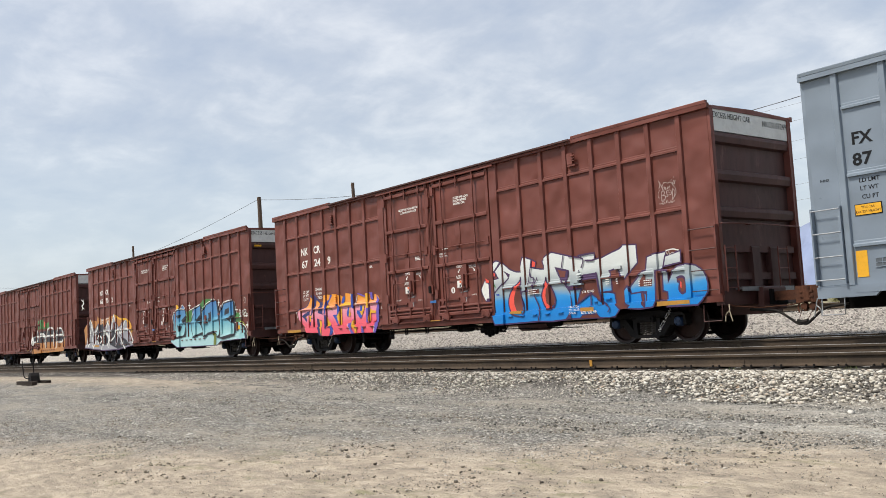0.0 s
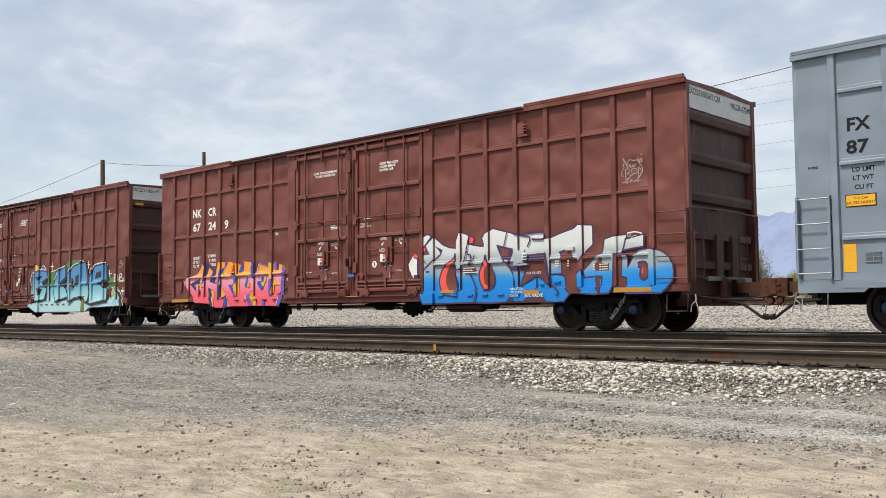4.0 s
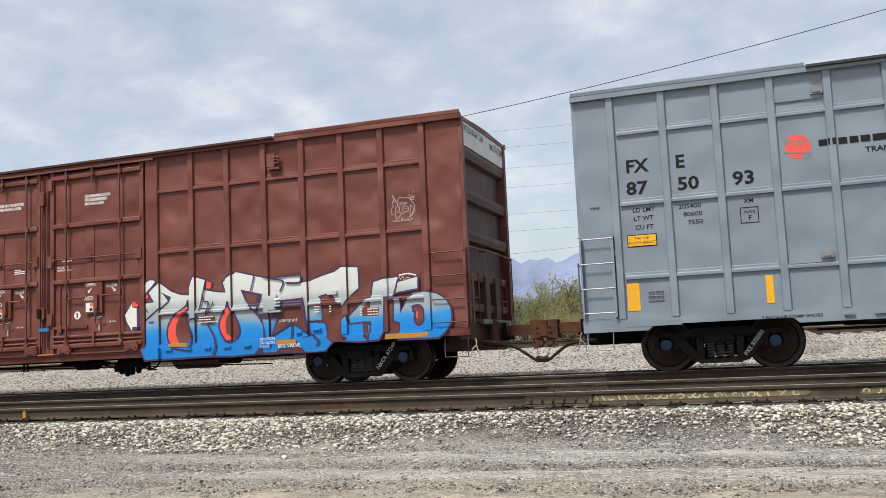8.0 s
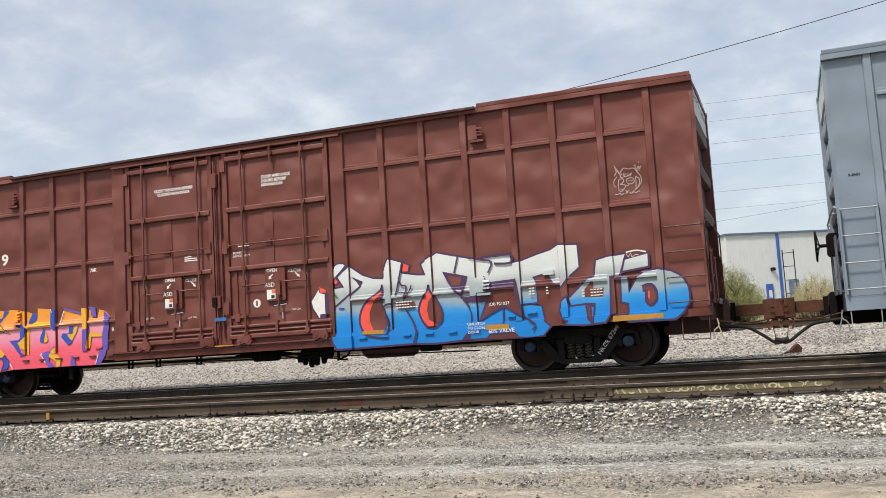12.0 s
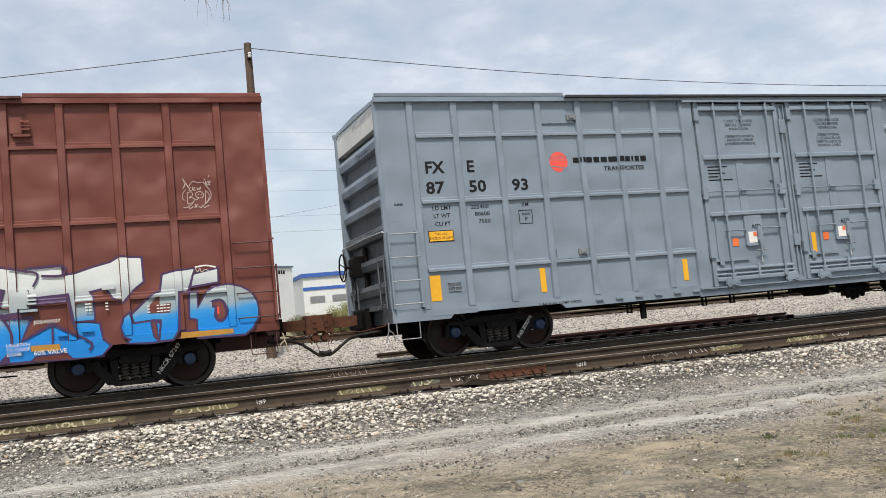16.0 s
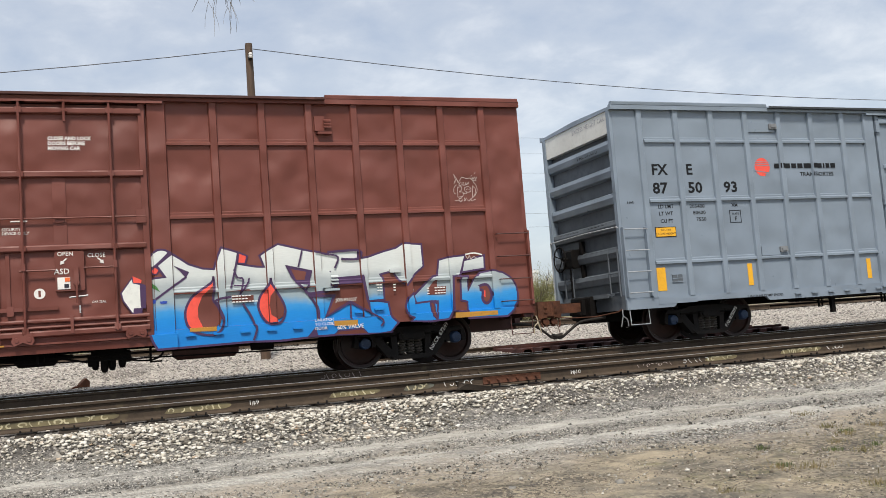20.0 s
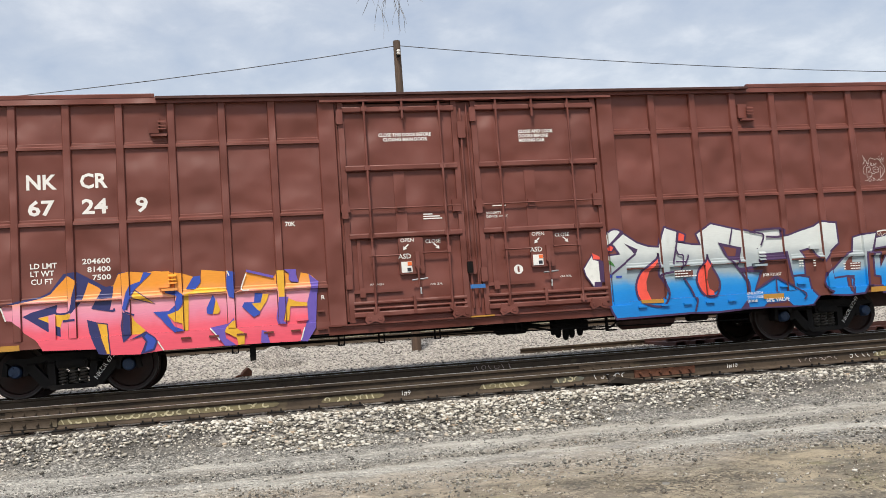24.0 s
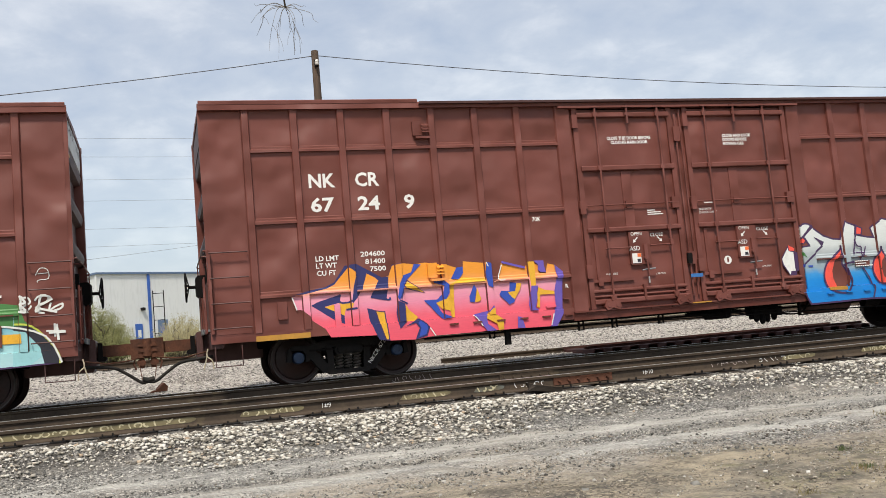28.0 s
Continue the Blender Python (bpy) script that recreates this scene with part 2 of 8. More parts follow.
for key, colour in {
    "coral": (0.82, 0.09, 0.06), "plum": (0.06, 0.026, 0.085), "navy": (0.025, 0.028, 0.13), "blue": (0.03, 0.075, 0.42), "violet": (0.14, 0.09, 0.42), "sun": (0.78, 0.42, 0.03),
    "leaf": (0.06, 0.2, 0.05), "ink": (0.02, 0.02, 0.03), "azure": (0.08, 0.26, 0.55), "cream": (0.74, 0.75, 0.7), "olive": (0.16, 0.2, 0.03), "smoke": (0.33, 0.33, 0.36),
    "rust": (0.45, 0.19, 0.05), "aqua2": (0.3, 0.58, 0.6), "lime": (0.55, 0.6, 0.08),
}.items():
    M[key] = material(key + "_spray_paint", colour, 0.45, 0, tuple(c * 0.78 for c in colour), 11, 2.2, 0.55, 0)


# ---- shape helpers ----
class Shape:
    """Collects boxes, prisms, rods and lathes into one mesh."""

    def __init__(self):
        self.v, self.f, self.s = [], [], []

    def add(self, verts, faces, smooth=False):
        k = len(self.v)
        self.v += [tuple(p) for p in verts]
        self.f += [tuple(i + k for i in f) for f in faces]
        self.s += [smooth] * len(faces)
        return self

    def box(self, x0, x1, y0, y1, z0, z1, c=0.0):
        if c:
            return self.prism([(x0 + c, z0), (x1 - c, z0), (x1, z0 + c), (x1, z1 - c), (x1 - c, z1), (x0 + c, z1), (x0, z1 - c), (x0, z0 + c)], y0, y1)
        v = [(x, y, z) for z in (z0, z1) for y in (y0, y1) for x in (x0, x1)]
        return self.add(v, [(0, 2, 3, 1), (4, 5, 7, 6), (0, 1, 5, 4), (2, 6, 7, 3), (0, 4, 6, 2), (1, 3, 7, 5)])

    def prism(self, outline, a, b, axis="y"):
        """An outline pushed from a to b. axis y: outline in x, z; axis x: in y, z; axis z: in x, y."""
        put = {"y": lambda p, h: (p[0], h, p[1]), "x": lambda p, h: (h, p[0], p[1]), "z": lambda p, h: (p[0], p[1], h)}[axis]
        n = len(outline)
        v = [put(p, a) for p in outline] + [put(p, b) for p in outline]
        return self.add(v, [tuple(range(n)), tuple(range(2 * n - 1, n - 1, -1))] + [(i, i + n, (i + 1) % n + n, (i + 1) % n) for i in range(n)])

    def rod(self, pts, r, n=8, taper=None):
        """A round bar through points."""
        pts = [Vector(p) for p in pts]
        rings = []
        for i, p in enumerate(pts):
            d = (pts[min(i + 1, len(pts) - 1)] - pts[max(i - 1, 0)]).normalized()
            u = d.orthogonal().normalized() if abs(d.z) > 0.95 else d.cross(Vector((0, 0, 1))).normalized()
            w = d.cross(u)
            q = r if taper is None else r + (taper - r) * i / (len(pts) - 1)
            rings.append([p + (u * math.cos(a) + w * math.sin(a)) * q for a in [2 * math.pi * k / n for k in range(n)]])
        v = [p for ring in rings for p in ring]
        side = [(i * n + k, i * n + (k + 1) % n, (i + 1) * n + (k + 1) % n, (i + 1) * n + k) for i in range(len(pts) - 1) for k in range(n)]
        base = len(self.v)
        self.add(v, side, True)
        self.f += [tuple(base + k for k in range(n - 1, -1, -1)), tuple(base + (len(pts) - 1) * n + k for k in range(n))]
        self.s += [False, False]
        return self

    def lathe(self, profile, axis="y", n=28, centre=(0, 0, 0), closed=True):
        """Turns (along, radius) points about an axis."""
        v, m = [], len(profile)
        for k in range(n):
            a = 2 * math.pi * k / n
            for h, r in profile:
                c, s = r * math.cos(a), r * math.sin(a)
                p = {"y": (c, h, s), "x": (h, c, s), "z": (c, s, h)}[axis]
                v.append((p[0] + centre[0], p[1] + centre[1], p[2] + centre[2]))
        f = [(k * m + j, k * m + j + 1, (k + 1) % n * m + j + 1, (k + 1) % n * m + j) for k in range(n) for j in range(m - 1)]
        return self.add(v, f, True)

    def mesh(self, name):
        me = bpy.data.meshes.new(name)
        me.from_pydata(self.v, [], self.f)
        bm = bmesh.new()
        bm.from_mesh(me)
        bmesh.ops.recalc_face_normals(bm, faces=bm.faces)
        bm.to_mesh(me)
        bm.free()
        me.polygons.foreach_set("use_smooth", self.s)
        if any(self.s):
            me.set_sharp_from_angle(angle=radians(40))
        return me


def part(name, shape, mat, parent=None, label="", at=None):
    """One mesh object, under a thing or a part where a parent is given."""
    me = shape if isinstance(shape, bpy.types.Mesh) else shape.mesh(name)
    if not me.materials:
        me.materials.append(M[mat] if isinstance(mat, str) else mat)
    ob = new(name, me)
    ob.parent = parent
    if at:
        ob.location = at
    return tagged(ob, label)


def thing(name, label, category, group="", kind="", m=None):
    ob = new(name)
    ob.empty_display_size = 0.3
    if m is not None:
        ob.matrix_basis = m
    return tagged(ob, label, category, group, kind)




def letters(text, height, mat, parent, x, y, z, align="LEFT", label="", facing="front", bend=None, bold=0.0, wide=1.0, name="lettering", slant=0.0):
    """Stencilled writing: built-in font, cap height in metres, baseline at z."""
    cu = bpy.data.curves.new("text", "FONT")
    cu.body, cu.size, cu.align_x, cu.offset, cu.resolution_u = text, height / 0.69, align, bold * height, 2
    ob = new("text", cu)
    me = bpy.data.meshes.new_from_object(ob.evaluated_get(bpy.context.evaluated_depsgraph_get()))
    bpy.data.objects.remove(ob)
    bpy.data.curves.remove(cu)
    me.materials.clear()
    turn = {"front": pose(0, 0, 0, 90, 0, 0), "right_end": pose(0, 0, 0, 90, 0, 90), "left_end": pose(0, 0, 0, 90, 0, -90)}[facing]
    me.transform(pose(x, y, z) @ turn @ pose(0, 0, 0, 0, 0, slant) @ Matrix.Diagonal((wide, 1, 1, 1)))
    if bend:
        bm = bmesh.new()
        bm.from_mesh(me)
        lay_on(bm, bend, 0.004)
        bm.to_mesh(me)
        bm.free()
    me.update()
    if height < 0.08:
        return part(name, me, mat, parent, label)
    bm = bmesh.new()
    bm.from_mesh(me)
    left = set(bm.faces)
    while left:
        island, todo = set(), [left.pop()]
        while todo:
            face = todo.pop()
            island.add(face)
            for e in face.edges:
                for other in e.link_faces:
                    if other in left:
                        left.discard(other)
                        todo.append(other)
        verts = list({v for face in island for v in face.verts})
        where = {v: i for i, v in enumerate(verts)}
        glyph = bpy.data.meshes.new("letter")
        glyph.from_pydata([tuple(v.co) for v in verts], [], [[where[v] for v in face.verts] for face in island])
        part("letter", glyph, mat, parent)
    bm.free()


# ---- freight cars ----
LEAN_CAR = -1.1          # the track under the train dips a little to its far side
TRACK_Y, TRACK_Z = 17.74, -0.015
PANEL, RIB, BAR = -1.49, -1.547, -1.537
END = 9.36
STEPS = {"ribs": [s * (3.53 + 0.84 * k) for s in (-1, 1) for k in range(7)], "levels": (1.55, 2.82, 4.08)}
GREY_STEPS = {"ribs": [s * (3.37 + 0.885 * k) for s in (-1, 1) for k in range(7)], "levels": (1.64, 2.91, 4.15)}
RIB_HALF = 0.06


def side_depth(x, z):
    """How far out the near side of a car stands at x along and z up."""
    if abs(x) < 2.44 and z > 0.93:
        return -1.505
    if abs(x) < 2.765 and z < 0.865:
        return -1.602
    if 2.44 <= abs(x) <= 2.74:
        return RIB
    if z < 0.93:
        return -1.535
    for r in STEPS["ribs"]:
        if abs(x - r) < RIB_HALF:
            return RIB
    for level in STEPS["levels"]:
        if -0.044 < z - level < 0.08 and 2.7 < abs(x) < 8.6:
            return float(np.interp(z - level, (-0.044, -0.037, 0.006, 0.014, 0.032, 0.066, 0.08), (PANEL, BAR, BAR, BAR + 0.006, PANEL - 0.013, PANEL - 0.013, PANEL)))
    return PANEL - 0.007 if abs(x) > 8.645 else PANEL


def lay_on(bm, depth, proud):
    """Cuts a flat sheet at every step of the car's side and lays it over the steps like paint."""
    xs = [p for p in (v.co.x for v in bm.verts)]
    zs = [p for p in (v.co.z for v in bm.verts)]
    cuts = [c for r in STEPS["ribs"] for c in (r - RIB_HALF, r + RIB_HALF)] + [-8.645, -2.765, -2.74, -2.44, 2.44, 2.74, 2.765, 8.645]
    for c in cuts:
        for e in (-0.003, 0.003):
            if min(xs) < c + e < max(xs):
                bmesh.ops.bisect_plane(bm, geom=bm.verts[:] + bm.edges[:] + bm.faces[:], plane_co=(c + e, 0, 0), plane_no=(1, 0, 0))
    for c in [0.865, 0.93] + [k + s for k in STEPS["levels"] for s in (-0.041, 0.007, 0.03, 0.066, 0.077)]:
        for e in (-0.003, 0.003):
            if min(zs) < c + e < max(zs):
                bmesh.ops.bisect_plane(bm, geom=bm.verts[:] + bm.edges[:] + bm.faces[:], plane_co=(0, 0, c + e), plane_no=(0, 0, 1))
    for v in bm.verts:
        v.co.y = depth(v.co.x, v.co.z) - proud


class Piece:
    """A painting on a car's side; each sprayed shape lies a hair above the last."""

    def __init__(self, car):
        self.car, self.layer = car, 0.002


def spray(piece, colour, outlines, name="sprayed_shape", strip=None):
    bm = bmesh.new()
    if strip:
        pairs, closed = strip
        made = [[bm.verts.new((p[0], -1.6, p[1])) for p in pair] for pair in pairs]
        for i in range(len(made) if closed else len(made) - 1):
            (a, b), (c, d) = made[i], made[(i + 1) % len(made)]
            bm.faces.new((a, b, d, c))
    for pts in outlines:
        vs = [Vector((x, z, 0)) for x, z in pts]
        made = [bm.verts.new((x, -1.6, z)) for x, z in pts]
        for tri in mathutils.geometry.tessellate_polygon([vs]):
            try:
                bm.faces.new([made[i] for i in tri])
            except ValueError:
                pass
    piece.layer += 0.0007
    lay_on(bm, side_depth, piece.layer)
    for f in bm.faces:
        f.normal_update()
    me = bpy.data.meshes.new(name)
    bm.to_mesh(me)
    bm.free()
    part(name, me, colour, piece.car)


def rounded(pts, steps=5, closed=True):
    out, n = [], len(pts)
    for i in range(n if closed else n - 1):
        a, b, c, d = [Vector(pts[(i + k) % n] if closed else pts[min(max(i + k, 0), n - 1)]) for k in (-1, 0, 1, 2)]
        for k in range(steps):
            t = k / steps
            out.append(tuple(0.5 * (2 * b + (c - a) * t + (2 * a - 5 * b + 4 * c - d) * t * t + (3 * b - a - 3 * c + d) * t ** 3)))
    return out if closed else out + [tuple(pts[-1])]


def band(pts, w, closed):
    """Left and right edge points of a line of width w, mitred at its corners."""
    clean = [Vector(pts[0])]
    for p in pts[1:]:
        if (Vector(p) - clean[-1]).length > 1e-3:
            clean.append(Vector(p))
    if closed and (clean[0] - clean[-1]).length < 1e-3:
        clean.pop()
    out, n = [], len(clean)
    for i, p in enumerate(clean):
        a = clean[i - 1] if closed or i else None
        b = clean[(i + 1) % n] if closed or i < n - 1 else None
        d1 = (p - a).normalized() if a is not None else (b - p).normalized()
        d2 = (b - p).normalized() if b is not None else d1
        t = d1 + d2
        t = t.normalized() if t.length > 0.2 else d1
        side = Vector((-t.y, t.x))
        k = min(1.7, 1 / max(0.3, side.dot(Vector((-d1.y, d1.x)))))
        out.append((p + side * w * k / 2, p - side * w * k / 2))
    return out, closed


def flat_shape(piece, colour, edge, pts):
    spray(piece, colour, [pts])
    if edge:
        spray(piece, "plum", [], "sprayed_outline", band(pts, edge, True))


def round_shape(piece, colour, edge, pts):
    flat_shape(piece, colour, edge, rounded(pts))


def stroke(piece, colour, width, pts):
    spray(piece, colour, [], "sprayed_line", band(rounded(pts, 3, False) if len(pts) > 2 else pts, width, False))


def build_wheelset():
    s = Shape()
    for side in (-1, 1):
        y = side * 0.7175
        prof = [(-0.068, 0.10), (-0.068, 0.13), (-0.045, 0.16), (-0.02, 0.36), (-0.066, 0.385), (-0.070, 0.452), (-0.06, 0.457), (0.03, 0.460), (0.045, 0.485), (0.066, 0.482), (0.066, 0.385), (0.02, 0.36), (-0.01, 0.16), (0.06, 0.13), (0.06, 0.10), (-0.068, 0.10)]
        s.lathe([(y + side * -h, r) for h, r in prof], n=36)
    s.lathe([(-1.02, 0.0), (-1.02, 0.075), (-0.8, 0.085), (-0.5, 0.085), (0.5, 0.085), (0.8, 0.085), (1.02, 0.075), (1.02, 0.0)], n=14)
    return s.mesh("wheelset")


def build_cap():
    s = Shape().lathe([(-1.155, 0.0), (-1.155, 0.05), (-1.145, 0.09), (-1.12, 0.105), (-1.0, 0.11)], n=20)
    for k in range(3):
        a = 2 * math.pi * k / 3
        s.rod([(0.062 * math.cos(a), -1.175, 0.062 * math.sin(a)), (0.062 * math.cos(a), -1.14, 0.062 * math.sin(a))], 0.017, 6)
    return s.mesh("bearing_cap")


def build_rim():
    return Shape().lathe([(-0.7875, 0.425), (-0.789, 0.427), (-0.789, 0.449), (-0.787, 0.451)], n=36).mesh("rim")


def build_side_frame():
    s = Shape()
    for y0, y1 in ((-1.10, -0.90),):
        s.prism([(-1.06, 0.60), (-0.98, 0.67), (-0.7, 0.66), (-0.42, 0.72), (0.42, 0.72), (0.7, 0.66), (0.98, 0.67), (1.06, 0.60), (0.62, 0.56), (0.4, 0.60), (-0.4, 0.60), (-0.62, 0.56)], y0, y1)
        for k in (-1, 1):
            s.prism([(k * p[0], p[1]) for p in ((0.68, 0.66), (0.80, 0.56), (0.46, 0.16), (0.30, 0.14), (0.34, 0.26))][::k], y0, y1)
            s.prism([(k * p[0], p[1]) for p in ((0.26, 0.20), (0.37, 0.20), (0.40, 0.64), (0.28, 0.64))][::k], y0, y1)
            s.prism([(k * p[0], p[1]) for p in ((1.06, 0.62), (1.10, 0.40), (1.02, 0.38), (1.0, 0.56))][::k], y0, y1)
            s.prism([(k * p[0], p[1]) for p in ((0.66, 0.60), (0.76, 0.58), (0.77, 0.38), (0.69, 0.38))][::k], y0, y1)
        s.prism([(-0.42, 0.20), (-0.34, 0.12), (0.34, 0.12), (0.42, 0.20)], y0 - 0.02, y1 + 0.02)
    return s.mesh("side_frame")


def build_bolster():
    s = Shape().box(-0.25, 0.25, -1.16, 1.16, 0.47, 0.60, 0.03).box(-0.2, 0.2, -1.2, -1.08, 0.5, 0.58, 0.02).box(-0.3, 0.3, -0.5, 0.5, 0.45, 0.72)
    s.box(-0.78, 0.78, -0.62, -0.56, 0.3, 0.4).box(-0.78, 0.78, 0.56, 0.62, 0.3, 0.4)
    return s.mesh("bolster")


def build_spring():
    s, pts = Shape(), []
    for k in range(46):
        a = k * 2 * math.pi / 9
        pts.append((0.065 * math.cos(a), 0.065 * math.sin(a), 0.21 + 0.26 * k / 45))
    return s.rod(pts, 0.017, 5).mesh("spring")


def hat(width, foot, out, base):
    """Cross-section of a pressed side post, in x, y."""
    return [(-width, base), (-width, base - 0.006), (-foot, out + 0.008), (-foot + 0.008, out), (foot - 0.008, out), (foot, out + 0.008), (width, base - 0.006), (width, base)]


SHARED = {"wheelset": build_wheelset(), "cap": build_cap(), "rim": build_rim(), "frame": build_side_frame(), "bolster": build_bolster(), "spring": build_spring()}
WHEELS = []


def boxcar(label, paint, end_paint, ladder_mat, group, truck_at=6.985):
    """A 60-foot high-cube boxcar, origin on the track's middle at railhead height."""
    car = thing("boxcar", label, "freight car", group)
    own = {}

    def same(key, make):
        if key not in own:
            own[key] = make().mesh(key)
            own[key].materials.append(M["black" if key == "pipe_hanger" else paint])
        return own[key]

    # sheets, roof, ends
    for y, names in ((1, ((-END, END),)), (-1, ((-END, -2.44), (2.44, END)))):
        for x0, x1 in names:
            a, b = sorted((y * -PANEL, y * (-PANEL - 0.03)))
            part("side_sheet", Shape().box(x0, x1, a, b, 0.93, 4.80), paint, car)
    part("far_door", Shape().box(-2.4, 2.4, 1.5, 1.56, 0.95, 4.72, 0.02).box(-0.06, 0.06, 1.56, 1.6, 1, 4.7), paint, car)
    part("roof", Shape().prism([(-1.53, 4.86), (0, 4.905), (1.53, 4.86), (1.53, 4.80), (-1.53, 4.80)], -END + 0.01, END - 0.01, "x"), paint, car)
    for x0, x1 in ((-END + 0.02, -5.46), (5.52, END - 0.02)):
        part("roof_edge", Shape().prism([(-1.50, 4.885), (-1.592, 4.885), (-1.598, 4.94), (-1.585, 4.955), (-1.52, 4.95)], x0, x1, "x"), paint, car)
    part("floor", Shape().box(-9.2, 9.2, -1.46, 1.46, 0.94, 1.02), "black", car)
    part("top_chord", Shape().prism([(-1.49, 4.79), (-1.585, 4.79), (-1.585, 4.895), (-1.57, 4.905), (-1.49, 4.89)], -END, END, "x"), paint, car)
    part("far_top_chord", Shape().prism([(1.49, 4.79), (1.585, 4.79), (1.585, 4.895), (1.49, 4.89)], -END, END, "x"), paint, car)
    # gutter colour is darkened to hold the shade beneath it
    part("rain_gutter", Shape().prism([(-1.585, 4.845), (-1.66, 4.85), (-1.665, 4.89), (-1.655, 4.89), (-1.65, 4.862), (-1.585, 4.857)], -5.44, 5.5, "x"), "oxide_end" if paint == "oxide" else "gutter", car, "folded gutter over the doors, with shade in its dark colour")
    # sills: deep at the ends, stepped up over the trucks
    for s in (-1, 1):
        deep = [(2.74, 0.72), (6.38, 0.72), (6.46, 0.80), (END, 0.80)] if paint == "oxide" else [(2.74, 0.72), (5.86, 0.72), (5.96, 0.81), (8.16, 0.81), (8.26, 0.72), (END, 0.72)]
        outline = [(s * x, z) for x, z in deep] + [(s * END, 0.93), (s * 2.74, 0.93)]
        part("side_sill", Shape().prism(outline[::s], -1.535, -1.47), paint, car)
        part("far_side_sill", Shape().box(*sorted((s * 0.0, s * END)), 1.47, 1.535, 0.73, 0.93), paint, car)
    sill = Shape().prism([(-1.40, 0.86), (-1.60, 0.86), (-1.60, 0.83), (-1.56, 0.82), (-1.54, 0.69), (-1.40, 0.69)], -2.76, 2.76, "x")
    part("door_sill", sill, paint, car)
    for k in range(24):
        part("sill_tab", same("sill_tab", lambda: Shape().box(0, 0.16, -1.575, -1.53, 0.80, 0.83)), paint, car, at=(-5.2 + k * 0.45, 0, 0))
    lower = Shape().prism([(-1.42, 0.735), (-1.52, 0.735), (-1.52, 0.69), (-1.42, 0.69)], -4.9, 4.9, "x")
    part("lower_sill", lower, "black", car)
    # posts and bars
    levels = STEPS["levels"]
    for x in STEPS["ribs"]:
        post = same("side_post", lambda: Shape().prism(hat(0.072, RIB_HALF, RIB, PANEL), 0.93, 4.80, "z"))
        part("side_post", post, paint, car, at=(x, 0, 0))
        part("far_side_post", post, paint, car, at=(-x, 0, 0)).rotation_euler = (0, 0, math.pi)
    for x in (-2.59, 2.59):
        part("door_post", same("door_post", lambda: Shape().prism(hat(0.16, 0.145, RIB, PANEL), 0.86, 4.80, "z")), paint, car, at=(x, 0, 0))
    for s in (-1, 1):
        for k, z in enumerate(levels):
            x = s * 5.66
            bar = same("side_bar", lambda: Shape().prism([(PANEL, -0.04), (BAR, -0.038), (BAR, 0.004), (BAR + 0.008, 0.012), (PANEL - 0.012, 0.03), (PANEL - 0.012, 0.062), (PANEL, 0.075)], -2.93, 2.93, "x"))
            part("side_bar", bar, paint, car, at=(x, 0, z))
    for x in (-8.97, 8.97):
        part("corner_sheet", Shape().prism([(x - 0.32, 0.95), (x + 0.32, 0.95), (x + 0.32, 4.78), (x - 0.32, 4.78)], PANEL - 0.006, PANEL), paint, car)
    # vents and small fittings
    for x, z in ((-5.42, 4.41), (5.47, 4.43), (-5.36, 1.80), (5.42, 1.62)) if paint == "oxide" else ():
        vent = part("vent_box", Shape().box(x - 0.16, x + 0.02, -1.55, PANEL, z - 0.13, z + 0.14, 0.01).box(x - 0.12, x + 0.14, -1.60, PANEL, z - 0.19, z - 0.15), paint, car)
        for k in range(3):
            part("louvre", Shape().prism([(-1.56, z + k * 0.06 - 0.05), (-1.61, z + k * 0.06 - 0.08), (-1.61, z + k * 0.06 - 0.07), (-1.56, z + k * 0.06 - 0.035)], x + 0.0, x + 0.13, "x"), paint, vent)
    for x, z, w, h in () if paint != "oxide" else ((-8.15, 1.28, 0.16, 0.3), (-7.2, 1.12, 0.1, 0.42), (6.63, 1.74, 0.2, 0.08), (6.28, 1.06, 0.18, 0.04), (5.9, 1.02, 0.14, 0.03), (-3.2, 1.0, 0.2, 0.05), (-2.88, 1.12, 0.12, 0.03), (6.9, 1.16, 0.1, 0.46), (8.2, 1.2, 0.1, 0.34)):
        part("bracket_plate", Shape().box(x - w / 2, x + w / 2, PANEL - 0.05, PANEL, z - h / 2, z + h / 2, 0.01), paint, car)
    # doors
    for x0, x1 in ((-2.39, -0.25), (0.01, 2.40)):
        door = part("plug_door", Shape().box(x0, x1, -1.505, -1.44, 0.865, 4.72), paint, car)
        for a, b in ((x0, x0 + 0.10), (x1 - 0.10, x1)):
            part("door_stile", Shape().box(a, b, -1.55, -1.505, 0.87, 4.74, 0.01), paint, door)
        for z, t, out in ((4.61, 0.05, -1.575), (3.56, 0.05, -1.575), (2.36, 0.045, -1.575), (1.20, 0.03, -1.56), (1.10, 0.02, -1.56), (1.0, 0.045, -1.58)):
            part("door_beam", Shape().prism([(-1.505, z - t - 0.01), (out + 0.01, z - t), (out, z - t + 0.015), (out, z + t - 0.02), (out + 0.01, z + t), (-1.505, z + t + 0.012)], x0 + 0.08, x1 - 0.06, "x"), paint, door)
        part("centre_stiffener", Shape().box(x0 + 0.92, x0 + 1.12, -1.52, -1.505, 2.4, 3.5, 0.01).box(x0 + 0.95, x0 + 1.08, -1.55, -1.505, 2.77, 2.91, 0.01), paint, door)
